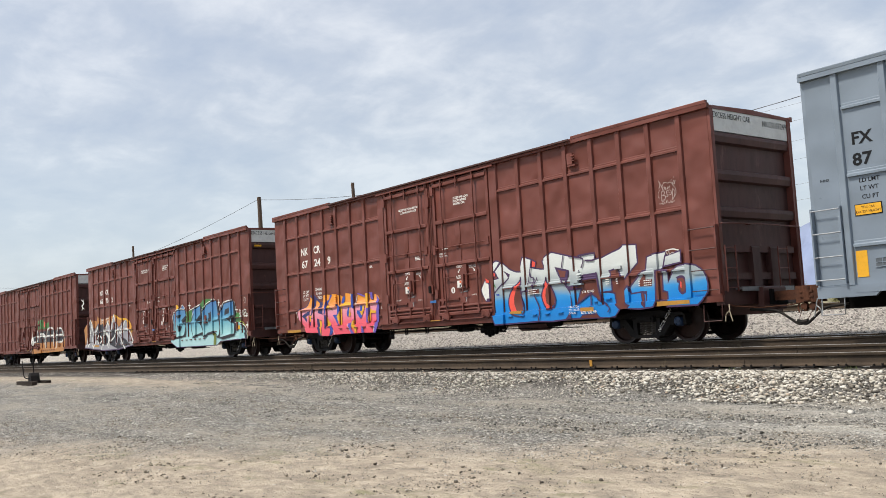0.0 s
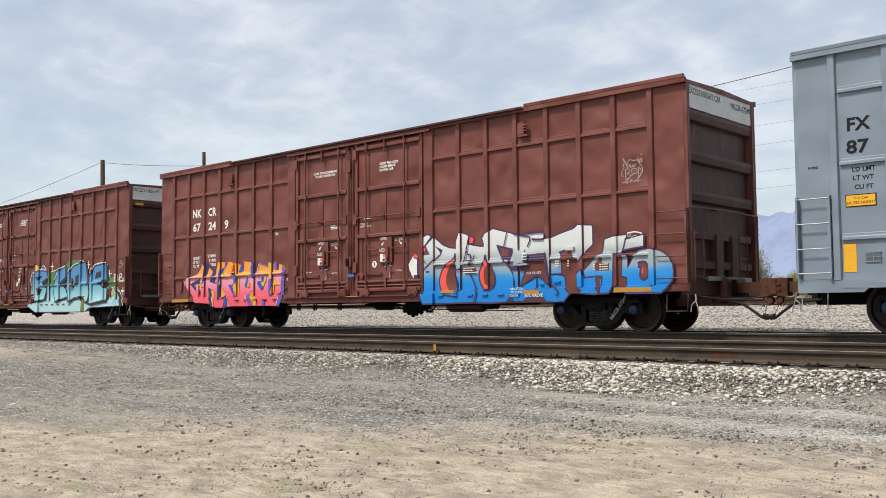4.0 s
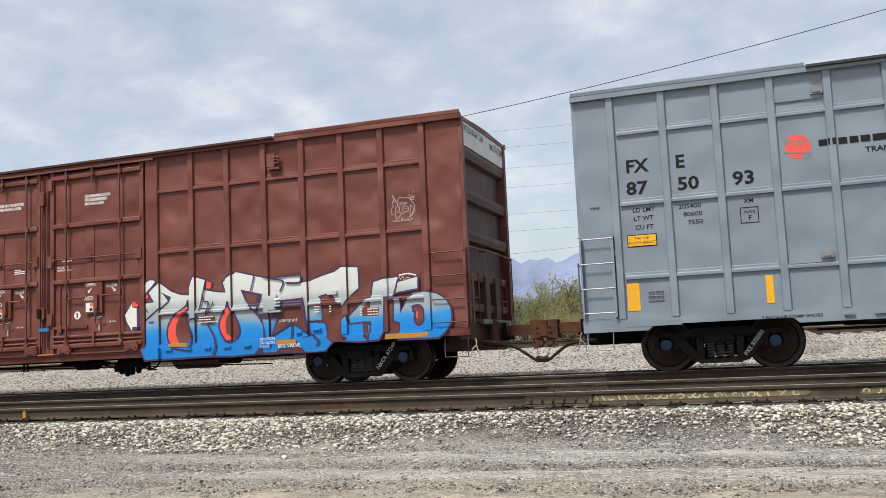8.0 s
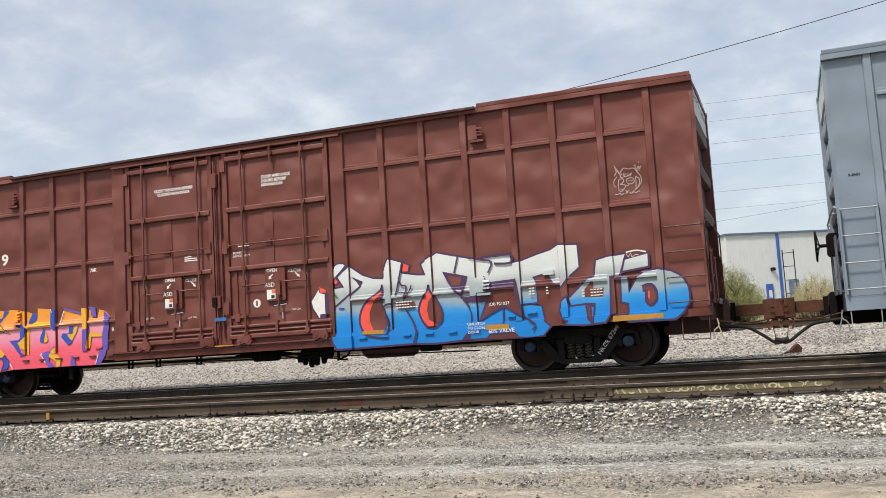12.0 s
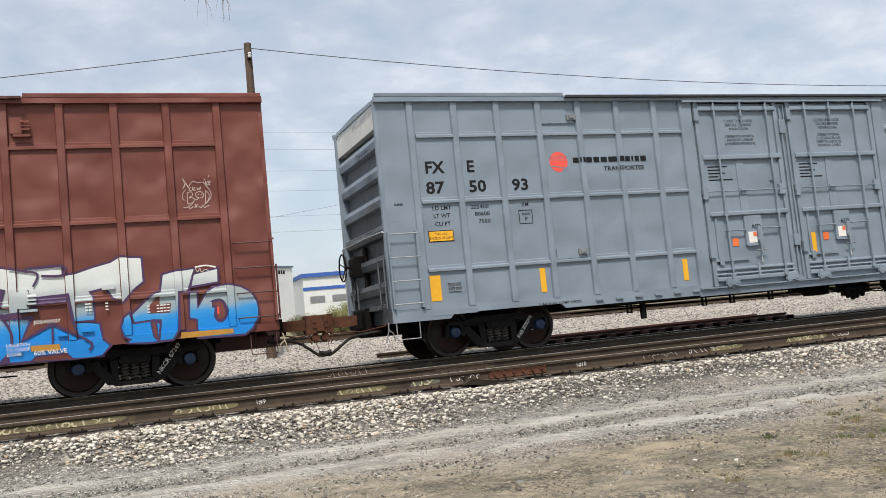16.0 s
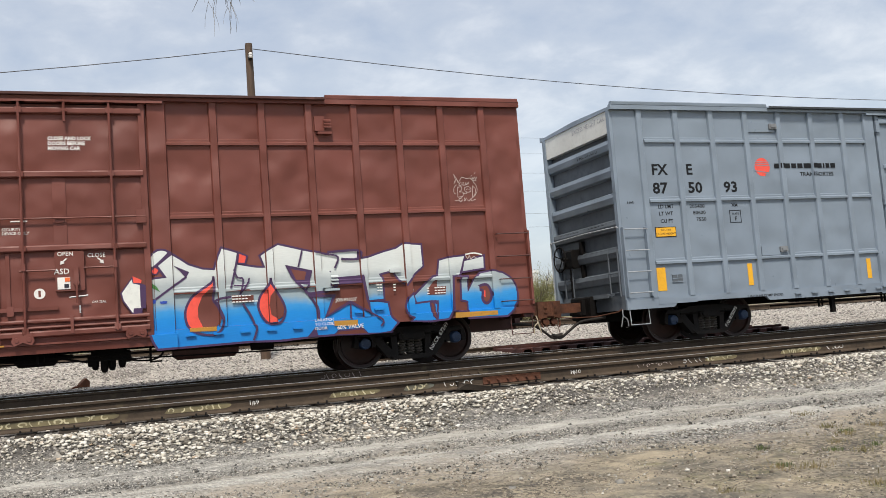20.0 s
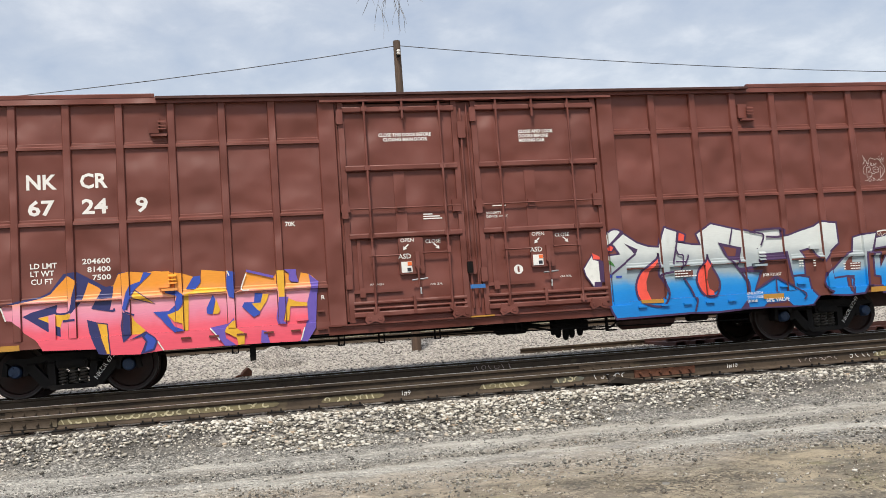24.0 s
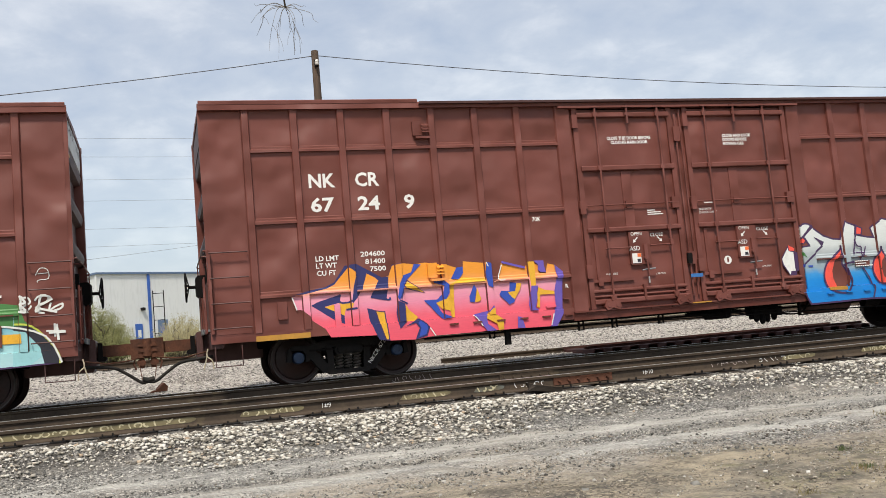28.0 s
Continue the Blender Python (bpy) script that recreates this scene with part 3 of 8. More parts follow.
        part("cross_rod", Shape().rod([(x0 + 0.05, -1.57, 2.84), (x1 - 0.05, -1.57, 2.84)], 0.014, 6).box(x0 - 0.04, x0 + 0.12, -1.58, -1.5, 2.79, 2.90).box(x1 - 0.2, x1 - 0.05, -1.58, -1.5, 2.73, 2.95), paint, door)
        part("lower_rod", Shape().rod([(x0 + 0.4, -1.59, 2.0), (x0 + 0.93, -1.59, 2.0)], 0.016, 6), paint, door)
        part("lower_rod", Shape().rod([(x0 + 1.35, -1.59, 2.02), (x1 - (0.35 if x0 < -1 else 0.58), -1.59, 2.02)], 0.016, 6), paint, door)
        rod = same("lock_rod", build_rod_shape)
        for x in (x0 + 0.46, x1 - (0.33 if x0 < -1 else 0.56)):
            part("lock_rod", rod, paint, door, at=(x, -1.60, 0))
        part("lock_bolt", Shape().rod([(x0 + 1.14, -1.60, 4.42), (x0 + 1.14, -1.60, 4.80)], 0.024, 8).box(x0 + 1.04, x0 + 1.24, -1.63, -1.55, 4.74, 4.77).box(x0 + 1.09, x0 + 1.19, -1.62, -1.5, 4.58, 4.64), paint, door)
        lock = part("lock_box", Shape().box(x0 + 0.92, x0 + 1.36, -1.565, -1.505, 1.66, 2.30, 0.02), paint, door)
        part("latch_handle", Shape().box(x0 + 1.2, x0 + 1.27, -1.62, -1.565, 1.72, 2.05, 0.01).rod([(x0 + 1.235, -1.62, 1.80), (x0 + 1.235, -1.64, 1.45)], 0.018, 7).lathe([(-1.63, 0.0), (-1.63, 0.045), (-1.565, 0.05)], centre=(x0 + 1.235, 0, 1.78), n=12), paint, lock)
        part("handle_bar", Shape().rod([(x0 + 1.12, -1.6, 1.55), (x0 + 1.4, -1.6, 1.57)], 0.016, 6), "steel", lock, "dull steel handle")
        part("seal", Shape().box(x0 + 1.26, x0 + 1.285, -1.56, -1.545, 1.3, 1.42), "letter_white", lock, "white tag")
        for x in (x0 + 0.42, x1 - (0.18 if x0 < -1 else 0.28)):
            part("door_carriage", Shape().prism([(x - 0.17, 0.90), (x - 0.13, 1.03), (x, 0.99), (x + 0.13, 1.03), (x + 0.17, 0.90), (x + 0.13, 0.83), (x, 0.88), (x - 0.13, 0.83)], -1.63, -1.57).lathe([(-1.64, 0), (-1.64, 0.035), (-1.62, 0.04)], centre=(x - 0.09, 0, 0.92), n=10).lathe([(-1.64, 0), (-1.64, 0.035), (-1.62, 0.04)], centre=(x + 0.09, 0, 0.92), n=10), paint, door)
        for z in (4.35, 2.68, 1.45):
            part("hinge", Shape().box(x0 - 0.03, x0 + 0.08, -1.59, -1.52, z, z + 0.26, 0.012), paint, door)
        part("pull_ledge", Shape().box(x0 + 0.02, x0 + 0.95, -1.545, -1.505, 1.37, 1.43, 0.008).box(x0 + 0.2, x0 + 0.3, -1.56, -1.505, 1.30, 1.46, 0.01), paint, door)
        part("beam_strap", Shape().box(x0 + 1.12, x0 + 1.17, -1.59, -1.505, 0.98, 1.28, 0.006), paint, door)
        part("brace_strip", Shape().box(x0 + 0.2, x0 + 0.26, -1.53, -1.505, 1.3, 2.3), paint, door)
    part("door_joint", Shape().box(-0.25, 0.01, -1.50, -1.44, 0.865, 4.72).rod([(-0.19, -1.56, 1.0), (-0.19, -1.56, 4.6)], 0.022, 8).rod([(-0.07, -1.54, 1.0), (-0.07, -1.54, 4.7)], 0.018, 8).box(-0.26, -0.12, -1.6, -1.5, 4.05, 4.35, 0.015).box(-0.25, -0.1, -1.6, -1.5, 1.6, 1.85, 0.015), paint, car)
    for x0, x1 in ((-2.46, -2.38), (2.39, 2.46)):
        part("door_jamb", Shape().box(x0, x1, -1.485, -1.44, 0.9, 4.78), paint, car)
    part("door_track", Shape().prism([(-1.5, 4.74), (-1.62, 4.74), (-1.62, 4.78), (-1.5, 4.79)], -2.7, 2.7, "x"), paint, car)
    # ends
    for s in (-1, 1):
        # end paints are darker than the sides: shade is mixed into their colour
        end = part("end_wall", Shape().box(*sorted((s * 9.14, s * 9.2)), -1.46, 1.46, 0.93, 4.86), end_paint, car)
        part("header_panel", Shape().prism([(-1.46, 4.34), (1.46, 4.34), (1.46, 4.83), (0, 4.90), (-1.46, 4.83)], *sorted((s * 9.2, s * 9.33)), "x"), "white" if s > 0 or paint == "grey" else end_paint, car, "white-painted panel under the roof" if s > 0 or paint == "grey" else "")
        # grey end: upper ribs in the lit side grey, lower ones in the shaded tone
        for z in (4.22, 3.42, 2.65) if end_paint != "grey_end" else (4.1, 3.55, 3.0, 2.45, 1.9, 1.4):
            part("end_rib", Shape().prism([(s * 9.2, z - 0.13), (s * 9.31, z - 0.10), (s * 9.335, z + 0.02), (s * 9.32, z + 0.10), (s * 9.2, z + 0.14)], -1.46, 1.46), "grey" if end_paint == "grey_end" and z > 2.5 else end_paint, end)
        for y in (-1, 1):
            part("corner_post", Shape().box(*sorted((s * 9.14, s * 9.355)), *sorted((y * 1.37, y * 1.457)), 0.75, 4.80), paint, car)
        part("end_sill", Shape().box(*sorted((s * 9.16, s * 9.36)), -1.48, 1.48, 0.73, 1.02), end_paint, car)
        # ladders: on the side and on the end
        inner = paint == "grey"
        near = 8.77 if inner else 8.68
        for z in (1.05, 1.47, 1.90, 2.33):
            part("side_grab_iron", Shape().rod([(s * 9.32, -1.49, z), (s * 9.32, -1.60, z), (s * near, -1.60, z), (s * near, -1.53, z)], 0.012, 6), ladder_mat, car)
        stile = Shape().box(*sorted((s * 8.75, s * 8.80) if inner else (s * 9.30, s * 9.345)), -1.60, -1.50, 0.97, 2.38, 0.006)
        if inner:
            stile.box(*sorted((s * 9.31, s * 9.34)), -1.60, -1.50, 0.97, 2.38, 0.006).box(*sorted((s * 8.63, s * 8.77)), -1.54, -1.49, 2.05, 2.13, 0.008).box(*sorted((s * 8.63, s * 8.77)), -1.54, -1.49, 1.18, 1.26, 0.008)
        part("ladder_stile", stile, paint, car)
        part("step", Shape().rod([(s * 9.3, -1.5, 0.76), (s * 9.3, -1.53, 0.42), (s * 8.86, -1.53, 0.42), (s * 8.86, -1.5, 0.76)], 0.013, 6), ladder_mat, car, "bent bar step")
        for y in (-1.05, 0.85):
            lad = part("end_ladder", Shape().rod([(s * 9.41, y, 1.0), (s * 9.41, y, 1.95)], 0.016, 6).rod([(s * 9.41, y - 0.36, 1.0), (s * 9.41, y - 0.36, 1.95)], 0.016, 6), end_paint if end_paint == "grey_end" else paint, car)
            for z in (1.08, 1.48, 1.9):
                part("rung", Shape().rod([(s * 9.41, y, z), (s * 9.41, y - 0.36, z)], 0.012, 6), end_paint if end_paint == "grey_end" else paint, lad)
        part("end_handrail", Shape().rod([(s * 9.3, -1.45, 2.36), (s * 9.39, -1.43, 2.40), (s * 9.40, -0.2, 2.42), (s * 9.40, 1.42, 2.40), (s * 9.3, 1.46, 2.36)], 0.015, 6).rod([(s * 9.2, -0.3, 2.42), (s * 9.40, -0.3, 2.42)], 0.014, 6).rod([(s * 9.39, 1.43, 2.40), (s * 9.39, 1.43, 1.0)], 0.013, 6), ladder_mat if end_paint == "grey_end" else paint, car)
        part("crossover_platform", Shape().box(*sorted((s * 9.3, s * 9.46)), -1.0, 0.9, 1.04, 1.08).box(*sorted((s * 9.44, s * 9.47)), -1.0, 0.9, 1.0, 1.09), "grey_end" if paint == "grey" else "steel", car, "grey metal platform")
        for y in (-0.35, 0.33) if paint != "grey" else ():
            part("end_bracket", Shape().box(*sorted((s * 9.2, s * 9.34)), y, y + 0.28, 1.05, 1.95, 0.03), end_paint, car)
        for z in (1.25, 1.82) if paint != "grey" else ():
            part("end_beam", Shape().box(*sorted((s * 9.2, s * 9.30)), -1.3, 1.3, z, z + 0.14), end_paint, car)
        # draft gear
        part("draft_box", Shape().box(*sorted((s * 8.4, s * 9.52)), -0.32, 0.32, 0.52, 1.02, 0.03).box(*sorted((s * 9.45, s * 9.56)), -0.42, 0.42, 0.60, 1.08, 0.03), "black" if paint == "grey" else end_paint, car)
        c = part("coupler", Shape().box(*sorted((s * 9.5, s * 10.2)), -0.09, 0.09, 0.77, 0.97, 0.02).prism([(s * 10.12, -0.15), (s * 10.26, -0.19), (s * 10.44, -0.17), (s * 10.44, -0.06), (s * 10.36, -0.01), (s * 10.40, 0.12), (s * 10.52, 0.2), (s * 10.46, 0.26), (s * 10.22, 0.22), (s * 10.12, 0.12)], 0.70, 1.04, "z"), "rusty", car, "rusty knuckle coupler")
        part("knuckle", Shape().lathe([(0.73, 0.0), (0.73, 0.075), (1.02, 0.075), (1.02, 0.0)], "z", 12, (s * 10.41, -0.15, 0)).box(*sorted((s * 10.24, s * 10.40)), -0.205, -0.185, 0.80, 0.84).box(*sorted((s * 10.24, s * 10.40)), -0.205, -0.185, 0.90, 0.94), "rusty", c)
        part("lock_lift", Shape().rod([(s * 10.30, -0.10, 0.52), (s * 10.30, -0.10, 0.76)], 0.045, 8).box(*sorted((s * 10.22, s * 10.36)), -0.16, -0.04, 0.56, 0.68, 0.03).rod([(s * 10.2, -0.12, 0.74), (s * 10.16, -0.16, 0.6), (s * 10.2, -0.18, 0.5)], 0.018, 6), "rusty", c)
        part("carrier_iron", Shape().box(*sorted((s * 9.56, s * 9.72)), -0.22, 0.22, 0.70, 0.78, 0.02).box(*sorted((s * 9.58, s * 9.66)), -0.24, -0.18, 0.7, 1.02), "black", c)
        part("lever_handle", Shape().rod(rounded3([(s * 9.42, -1.44, 0.74), (s * 9.44, -1.47, 0.62), (s * 9.36, -1.48, 0.54), (s * 9.34, -1.48, 0.40)]), 0.012, 6).rod([(s * 9.44, -1.47, 0.62), (s * 9.5, -1.47, 0.4)], 0.011, 6), "rope" if paint == "oxide" else "steel", car, "pale bent lever handle")
        part("uncoupling_lever", Shape().rod([(s * 9.42, -1.42, 0.74), (s * 9.44, -1.30, 0.70), (s * 9.75, -0.9, 0.64), (s * 10.0, -0.3, 0.66), (s * 10.25, -0.12, 0.70)], 0.014, 6), "rusty", car)
        part("air_hose", Shape().rod(rounded3([(s * 9.3, -0.55, 0.62), (s * 9.55, -0.5, 0.60), (s * 9.85, -0.45, 0.56), (s * 10.08, -0.42, 0.42), (s * 10.28, -0.40, 0.28), (s * 10.42, -0.40, 0.29)]), 0.028, 8).rod([(s * 10.36, -0.40, 0.30), (s * 10.5, -0.40, 0.33)], 0.042, 8), "hose", car, "drooping rubber brake hose")
        part("hose_chain", Shape().rod([(s * 10.3, -0.4, 0.31), (s * 10.25, -0.16, 0.60)], 0.007, 4), "rusty", car)
        # truck
        x = s * truck_at
        truck = part("truck_bolster", SHARED["bolster"], "iron", car, at=(x, 0, 0))
        part("side_frame", SHARED["frame"], "iron", truck)
        part("side_frame", SHARED["frame"], "iron", truck).rotation_euler = (0, 0, math.pi)
        for y in (-1.02, 1.02):
            for k in (-0.16, 0, 0.16):
                part("spring", SHARED["spring"], "spring", truck, at=(k, y, 0))
        part("brake_beam", Shape().box(-0.7, 0.7, -1.12, -1.10, 0.55, 0.58).rod([(-0.5, -0.9, 0.75), (0.5, -0.9, 0.72)], 0.02, 6), "black", truck)
        for k in (-0.889, 0.889):
            axle = part("wheelset", SHARED["wheelset"], "wheel", car, "brown steel wheels on an axle", at=(x + k, 0, 0.457))
            part("wheel_rim", SHARED["rim"], "tread", axle)
            cap = part("bearing_cap", SHARED["cap"], "cap", axle, "blue-painted bearing cap")
            WHEELS.append((car, k))
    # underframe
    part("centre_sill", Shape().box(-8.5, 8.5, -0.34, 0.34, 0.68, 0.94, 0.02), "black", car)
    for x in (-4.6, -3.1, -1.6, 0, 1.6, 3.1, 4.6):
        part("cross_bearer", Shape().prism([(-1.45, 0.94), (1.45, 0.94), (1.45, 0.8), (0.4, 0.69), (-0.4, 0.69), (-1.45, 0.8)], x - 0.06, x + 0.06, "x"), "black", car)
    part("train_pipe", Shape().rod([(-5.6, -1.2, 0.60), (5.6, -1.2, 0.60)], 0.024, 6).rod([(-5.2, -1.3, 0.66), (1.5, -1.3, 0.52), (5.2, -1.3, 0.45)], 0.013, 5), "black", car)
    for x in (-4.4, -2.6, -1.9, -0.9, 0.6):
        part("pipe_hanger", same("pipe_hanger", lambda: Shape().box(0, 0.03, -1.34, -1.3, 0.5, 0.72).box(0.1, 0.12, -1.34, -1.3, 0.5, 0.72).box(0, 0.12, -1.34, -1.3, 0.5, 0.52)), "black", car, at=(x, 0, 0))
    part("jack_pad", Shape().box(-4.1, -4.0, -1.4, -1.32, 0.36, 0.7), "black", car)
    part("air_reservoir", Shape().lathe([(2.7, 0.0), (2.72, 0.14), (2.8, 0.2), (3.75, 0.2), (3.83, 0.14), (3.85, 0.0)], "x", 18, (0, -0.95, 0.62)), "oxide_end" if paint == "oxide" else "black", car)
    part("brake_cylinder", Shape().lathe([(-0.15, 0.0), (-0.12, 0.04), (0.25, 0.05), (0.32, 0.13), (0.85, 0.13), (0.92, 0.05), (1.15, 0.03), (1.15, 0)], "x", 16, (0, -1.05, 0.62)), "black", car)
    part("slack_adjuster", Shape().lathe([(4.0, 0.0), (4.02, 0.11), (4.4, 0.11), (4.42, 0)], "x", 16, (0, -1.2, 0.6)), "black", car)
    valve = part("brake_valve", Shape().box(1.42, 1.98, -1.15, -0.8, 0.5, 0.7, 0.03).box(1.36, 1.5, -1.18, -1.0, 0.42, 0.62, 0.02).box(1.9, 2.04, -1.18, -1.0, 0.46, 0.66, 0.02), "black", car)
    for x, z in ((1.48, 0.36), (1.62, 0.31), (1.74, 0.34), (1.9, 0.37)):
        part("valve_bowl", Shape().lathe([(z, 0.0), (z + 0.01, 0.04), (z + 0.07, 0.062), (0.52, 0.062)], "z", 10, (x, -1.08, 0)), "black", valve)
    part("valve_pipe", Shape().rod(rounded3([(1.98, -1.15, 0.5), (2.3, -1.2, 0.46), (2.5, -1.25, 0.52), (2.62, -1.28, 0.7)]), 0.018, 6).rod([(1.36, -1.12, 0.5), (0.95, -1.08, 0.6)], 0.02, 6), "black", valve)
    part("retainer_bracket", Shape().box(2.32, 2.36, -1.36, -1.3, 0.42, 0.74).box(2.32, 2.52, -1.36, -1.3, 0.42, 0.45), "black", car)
    part("corner_strip", Shape().box(-8.62, -7.70, -1.541, -1.533, 0.79, 0.88), "amber" if paint == "oxide" else paint, car, "faded yellow reflective strip" if paint == "oxide" else "")
    part("middle_strip", Shape().box(-0.28, 0.16, -1.606, -1.60, 0.833, 0.858), "amber" if paint == "oxide" else paint, car)
    return car


def build_rod_shape():
    s = Shape().rod([(0, 0, 0.98), (0, 0, 4.74)], 0.022, 8)
    for z in (1.05, 2.36, 3.56, 4.61):
        s.box(-0.05, 0.05, -0.015, 0.05, z - 0.045, z + 0.045, 0.01)
    return s.box(-0.09, 0.09, -0.03, 0.06, 4.74, 4.77).box(-0.03, 0.03, -0.03, 0.03, 2.0, 2.12, 0.008)


def rounded3(pts, steps=4):
    out, n = [], len(pts)
    for i in range(n - 1):
        a, b, c, d = [Vector(pts[min(max(i + k, 0), n - 1)]) for k in (-1, 0, 1, 2)]
        out += [0.5 * (2 * b + (c - a) * t + (2 * a - 5 * b + 4 * c - d) * t * t + (3 * b - a - 3 * c + d) * t ** 3) for t in [k / steps for k in range(steps)]]
    return out + [Vector(pts[-1])]


def hand_brake(car, s, mat):
    """Brake wheel, gearbox and chain on the car's end s."""
    x = s * 9.22
    box = part("brake_gearbox", Shape().box(*sorted((x, s * 9.48)), 0.35, 0.75, 1.75, 2.15, 0.04).box(*sorted((x, s * 9.3)), 0.2, 0.3, 1.5, 2.3), "black", car)
    wheel = Shape().rod([(s * 9.66, 0.55 + 0.27 * math.cos(a), 1.95 + 0.27 * math.sin(a)) for a in [k * math.pi / 12 for k in range(25)]], 0.016, 6)
    for k in range(4):
        a = k * math.pi / 2 + 0.4
        wheel.rod([(s * 9.6, 0.55, 1.95), (s * 9.66, 0.55 + 0.27 * math.cos(a), 1.95 + 0.27 * math.sin(a))], 0.012, 5)
    wheel.rod([(s * 9.45, 0.55, 1.95), (s * 9.62, 0.55, 1.95)], 0.03, 8)
    part("brake_wheel", wheel, "black", box, "dark iron spoked wheel")
    chain = Shape()
    for k in range(12):
        z = 1.7 - k * 0.06
        chain.box(s * 9.42 - 0.012, s * 9.42 + 0.012, 0.53 - 0.02 * (k % 2) - 0.005, 0.57 + 0.02 * (k % 2) - 0.005, z - 0.032, z + 0.032, 0.008)
    part("brake_chain", chain, mat, box)


# ---- sprayed pieces ----
def blue_piece(piece):
    flat_shape(piece, "ice", 0.036, [(2.48, 2), (2.74, 2.2), (2.83, 2.14), (3.01, 2.01), (3.23, 1.93), (3.42, 1.91), (3.48, 2.11), (3.55, 2.27), (3.64, 2.25), (3.84, 2.18), (3.8, 1.99), (3.98, 1.95), (4.14, 1.92), (4.27, 1.91), (4.2, 2.11), (4.34, 2.2), (4.53, 2.3), (4.95, 2.19), (5.42, 2.08), (5.42, 2.12), (5.96, 2.14), (5.96, 1.98), (6.12, 2), (6.42, 2.09), (6.68, 2.15), (6.82, 2.23), (7.18, 2.2), (7.19, 1.79), (7.02, 1.66), (6.84, 1.46), (6.69, 1.55), (6.59, 1.73), (6.35, 1.68), (6.4, 1.6), (6.4, 1.22), (6.1, 1.21), (6.47, 1.17), (6.51, 0.9), (6.62, 0.79), (6.46, 0.63), (6.51, 0.64), (6.04, 0.63), (5.42, 0.65), (5.11, 0.65), (4.94, 0.64), (4.46, 0.62), (3.96, 0.64), (3.32, 0.63), (2.44, 0.62), (2.37, 0.75), (2.33, 0.88), (2.29, 0.95), (2.32, 1.16), (2.37, 1.32), (2.41, 1.44), (2.34, 1.44), (2.34, 1.79), (2.61, 1.81)])
    flat_shape(piece, "ice", 0.035, [(2.37, 1.96), (2.35, 2.1), (2.39, 2.17), (2.44, 2.22), (2.5, 2.26), (2.56, 2.27), (2.63, 2.26), (2.7, 2.22), (2.47, 1.99)])
    flat_shape(piece, "coral", 0.02, [(2.4, 1.93), (2.46, 1.99), (2.53, 1.93), (2.48, 1.86), (2.42, 1.87)])
    stroke(piece, "plum", 0.048, [(2.73, 2.22), (2.45, 1.98)])
    stroke(piece, "plum", 0.040, [(2.5, 1.98), (2.61, 1.81)])
    flat_shape(piece, "plum", 0, [(2.76, 2), (3.01, 1.88), (2.95, 1.78), (2.88, 1.88)])
    stroke(piece, "plum", 0.036, [(2.96, 1.8), (2.68, 1.61), (2.45, 1.45), (2.38, 1.4)])
    flat_shape(piece, "leaf", 0, [(2.38, 1.74), (2.47, 1.66), (2.52, 1.57), (2.39, 1.65)])
    flat_shape(piece, "blue", 0, [(2.33, 1.44), (2.45, 1.44), (2.44, 1.38), (2.34, 1.38)])
    flat_shape(piece, "blue", 0, [(2.51, 1.41), (2.63, 1.41), (2.62, 1.37), (2.52, 1.37)])
    flat_shape(piece, "coral", 0.03, [(3.84, 2.18), (3.99, 2.11), (3.95, 1.98), (3.82, 1.99)])
    flat_shape(piece, "oxide", 0, [(3.38, 1.63), (3.2, 1.46), (3.12, 1.27), (3.12, 1.11), (3.19, 0.94), (3.41, 0.93), (3.48, 1), (3.5, 1.09), (3.43, 1.29), (3.38, 1.39), (3.4, 1.58)])
    flat_shape(piece, "coral", 0, [(3.39, 1.69), (3.21, 1.58), (3.06, 1.47), (2.94, 1.3), (2.92, 1.13), (2.96, 0.98), (3, 0.92), (3.19, 0.94), (3.12, 1.11), (3.12, 1.27), (3.2, 1.46), (3.38, 1.62)])
    stroke(piece, "plum", 0.040, [(3.4, 1.79), (3.36, 1.68), (3.06, 1.48), (2.94, 1.3), (2.91, 1.13), (2.95, 0.97), (3.05, 0.87), (3.23, 0.81), (3.41, 0.81), (3.51, 0.93), (3.53, 1.09), (3.44, 1.29), (3.38, 1.39), (3.41, 1.61), (3.4, 1.79)])
    flat_shape(piece, "amber", 0, [(2.97, 0.94), (3.41, 0.94), (3.41, 0.86), (2.97, 0.88)])
    flat_shape(piece, "oxide", 0, [(4.45, 1.53), (4.34, 1.4), (4.31, 1.24), (4.34, 1.07), (4.47, 0.99), (4.55, 1.04), (4.58, 1.19), (4.52, 1.36)])
    flat_shape(piece, "coral", 0, [(4.37, 1.62), (4.25, 1.49), (4.16, 1.35), (4.15, 1.18), (4.2, 1.02), (4.3, 0.94), (4.46, 0.95), (4.45, 1), (4.34, 1.07), (4.31, 1.24), (4.34, 1.4), (4.45, 1.53)])
    stroke(piece, "plum", 0.040, [(4.36, 1.71), (4.38, 1.6), (4.51, 1.39), (4.59, 1.19), (4.57, 1.04), (4.48, 0.93), (4.3, 0.93), (4.19, 1.05), (4.13, 1.22), (4.16, 1.38), (4.25, 1.51), (4.34, 1.62), (4.36, 1.71)])
    flat_shape(piece, "plum", 0, [(4.63, 1.93), (5.11, 1.81), (5.03, 1.56), (4.81, 1.6), (4.73, 1.71)])
    flat_shape(piece, "oxide", 0, [(4.73, 1.85), (5, 1.79), (4.96, 1.65), (4.81, 1.66)])
    stroke(piece, "plum", 0.040, [(4.8, 1.63), (4.99, 1.43), (5.08, 1.3), (5.16, 1.12), (5.16, 0.95)])
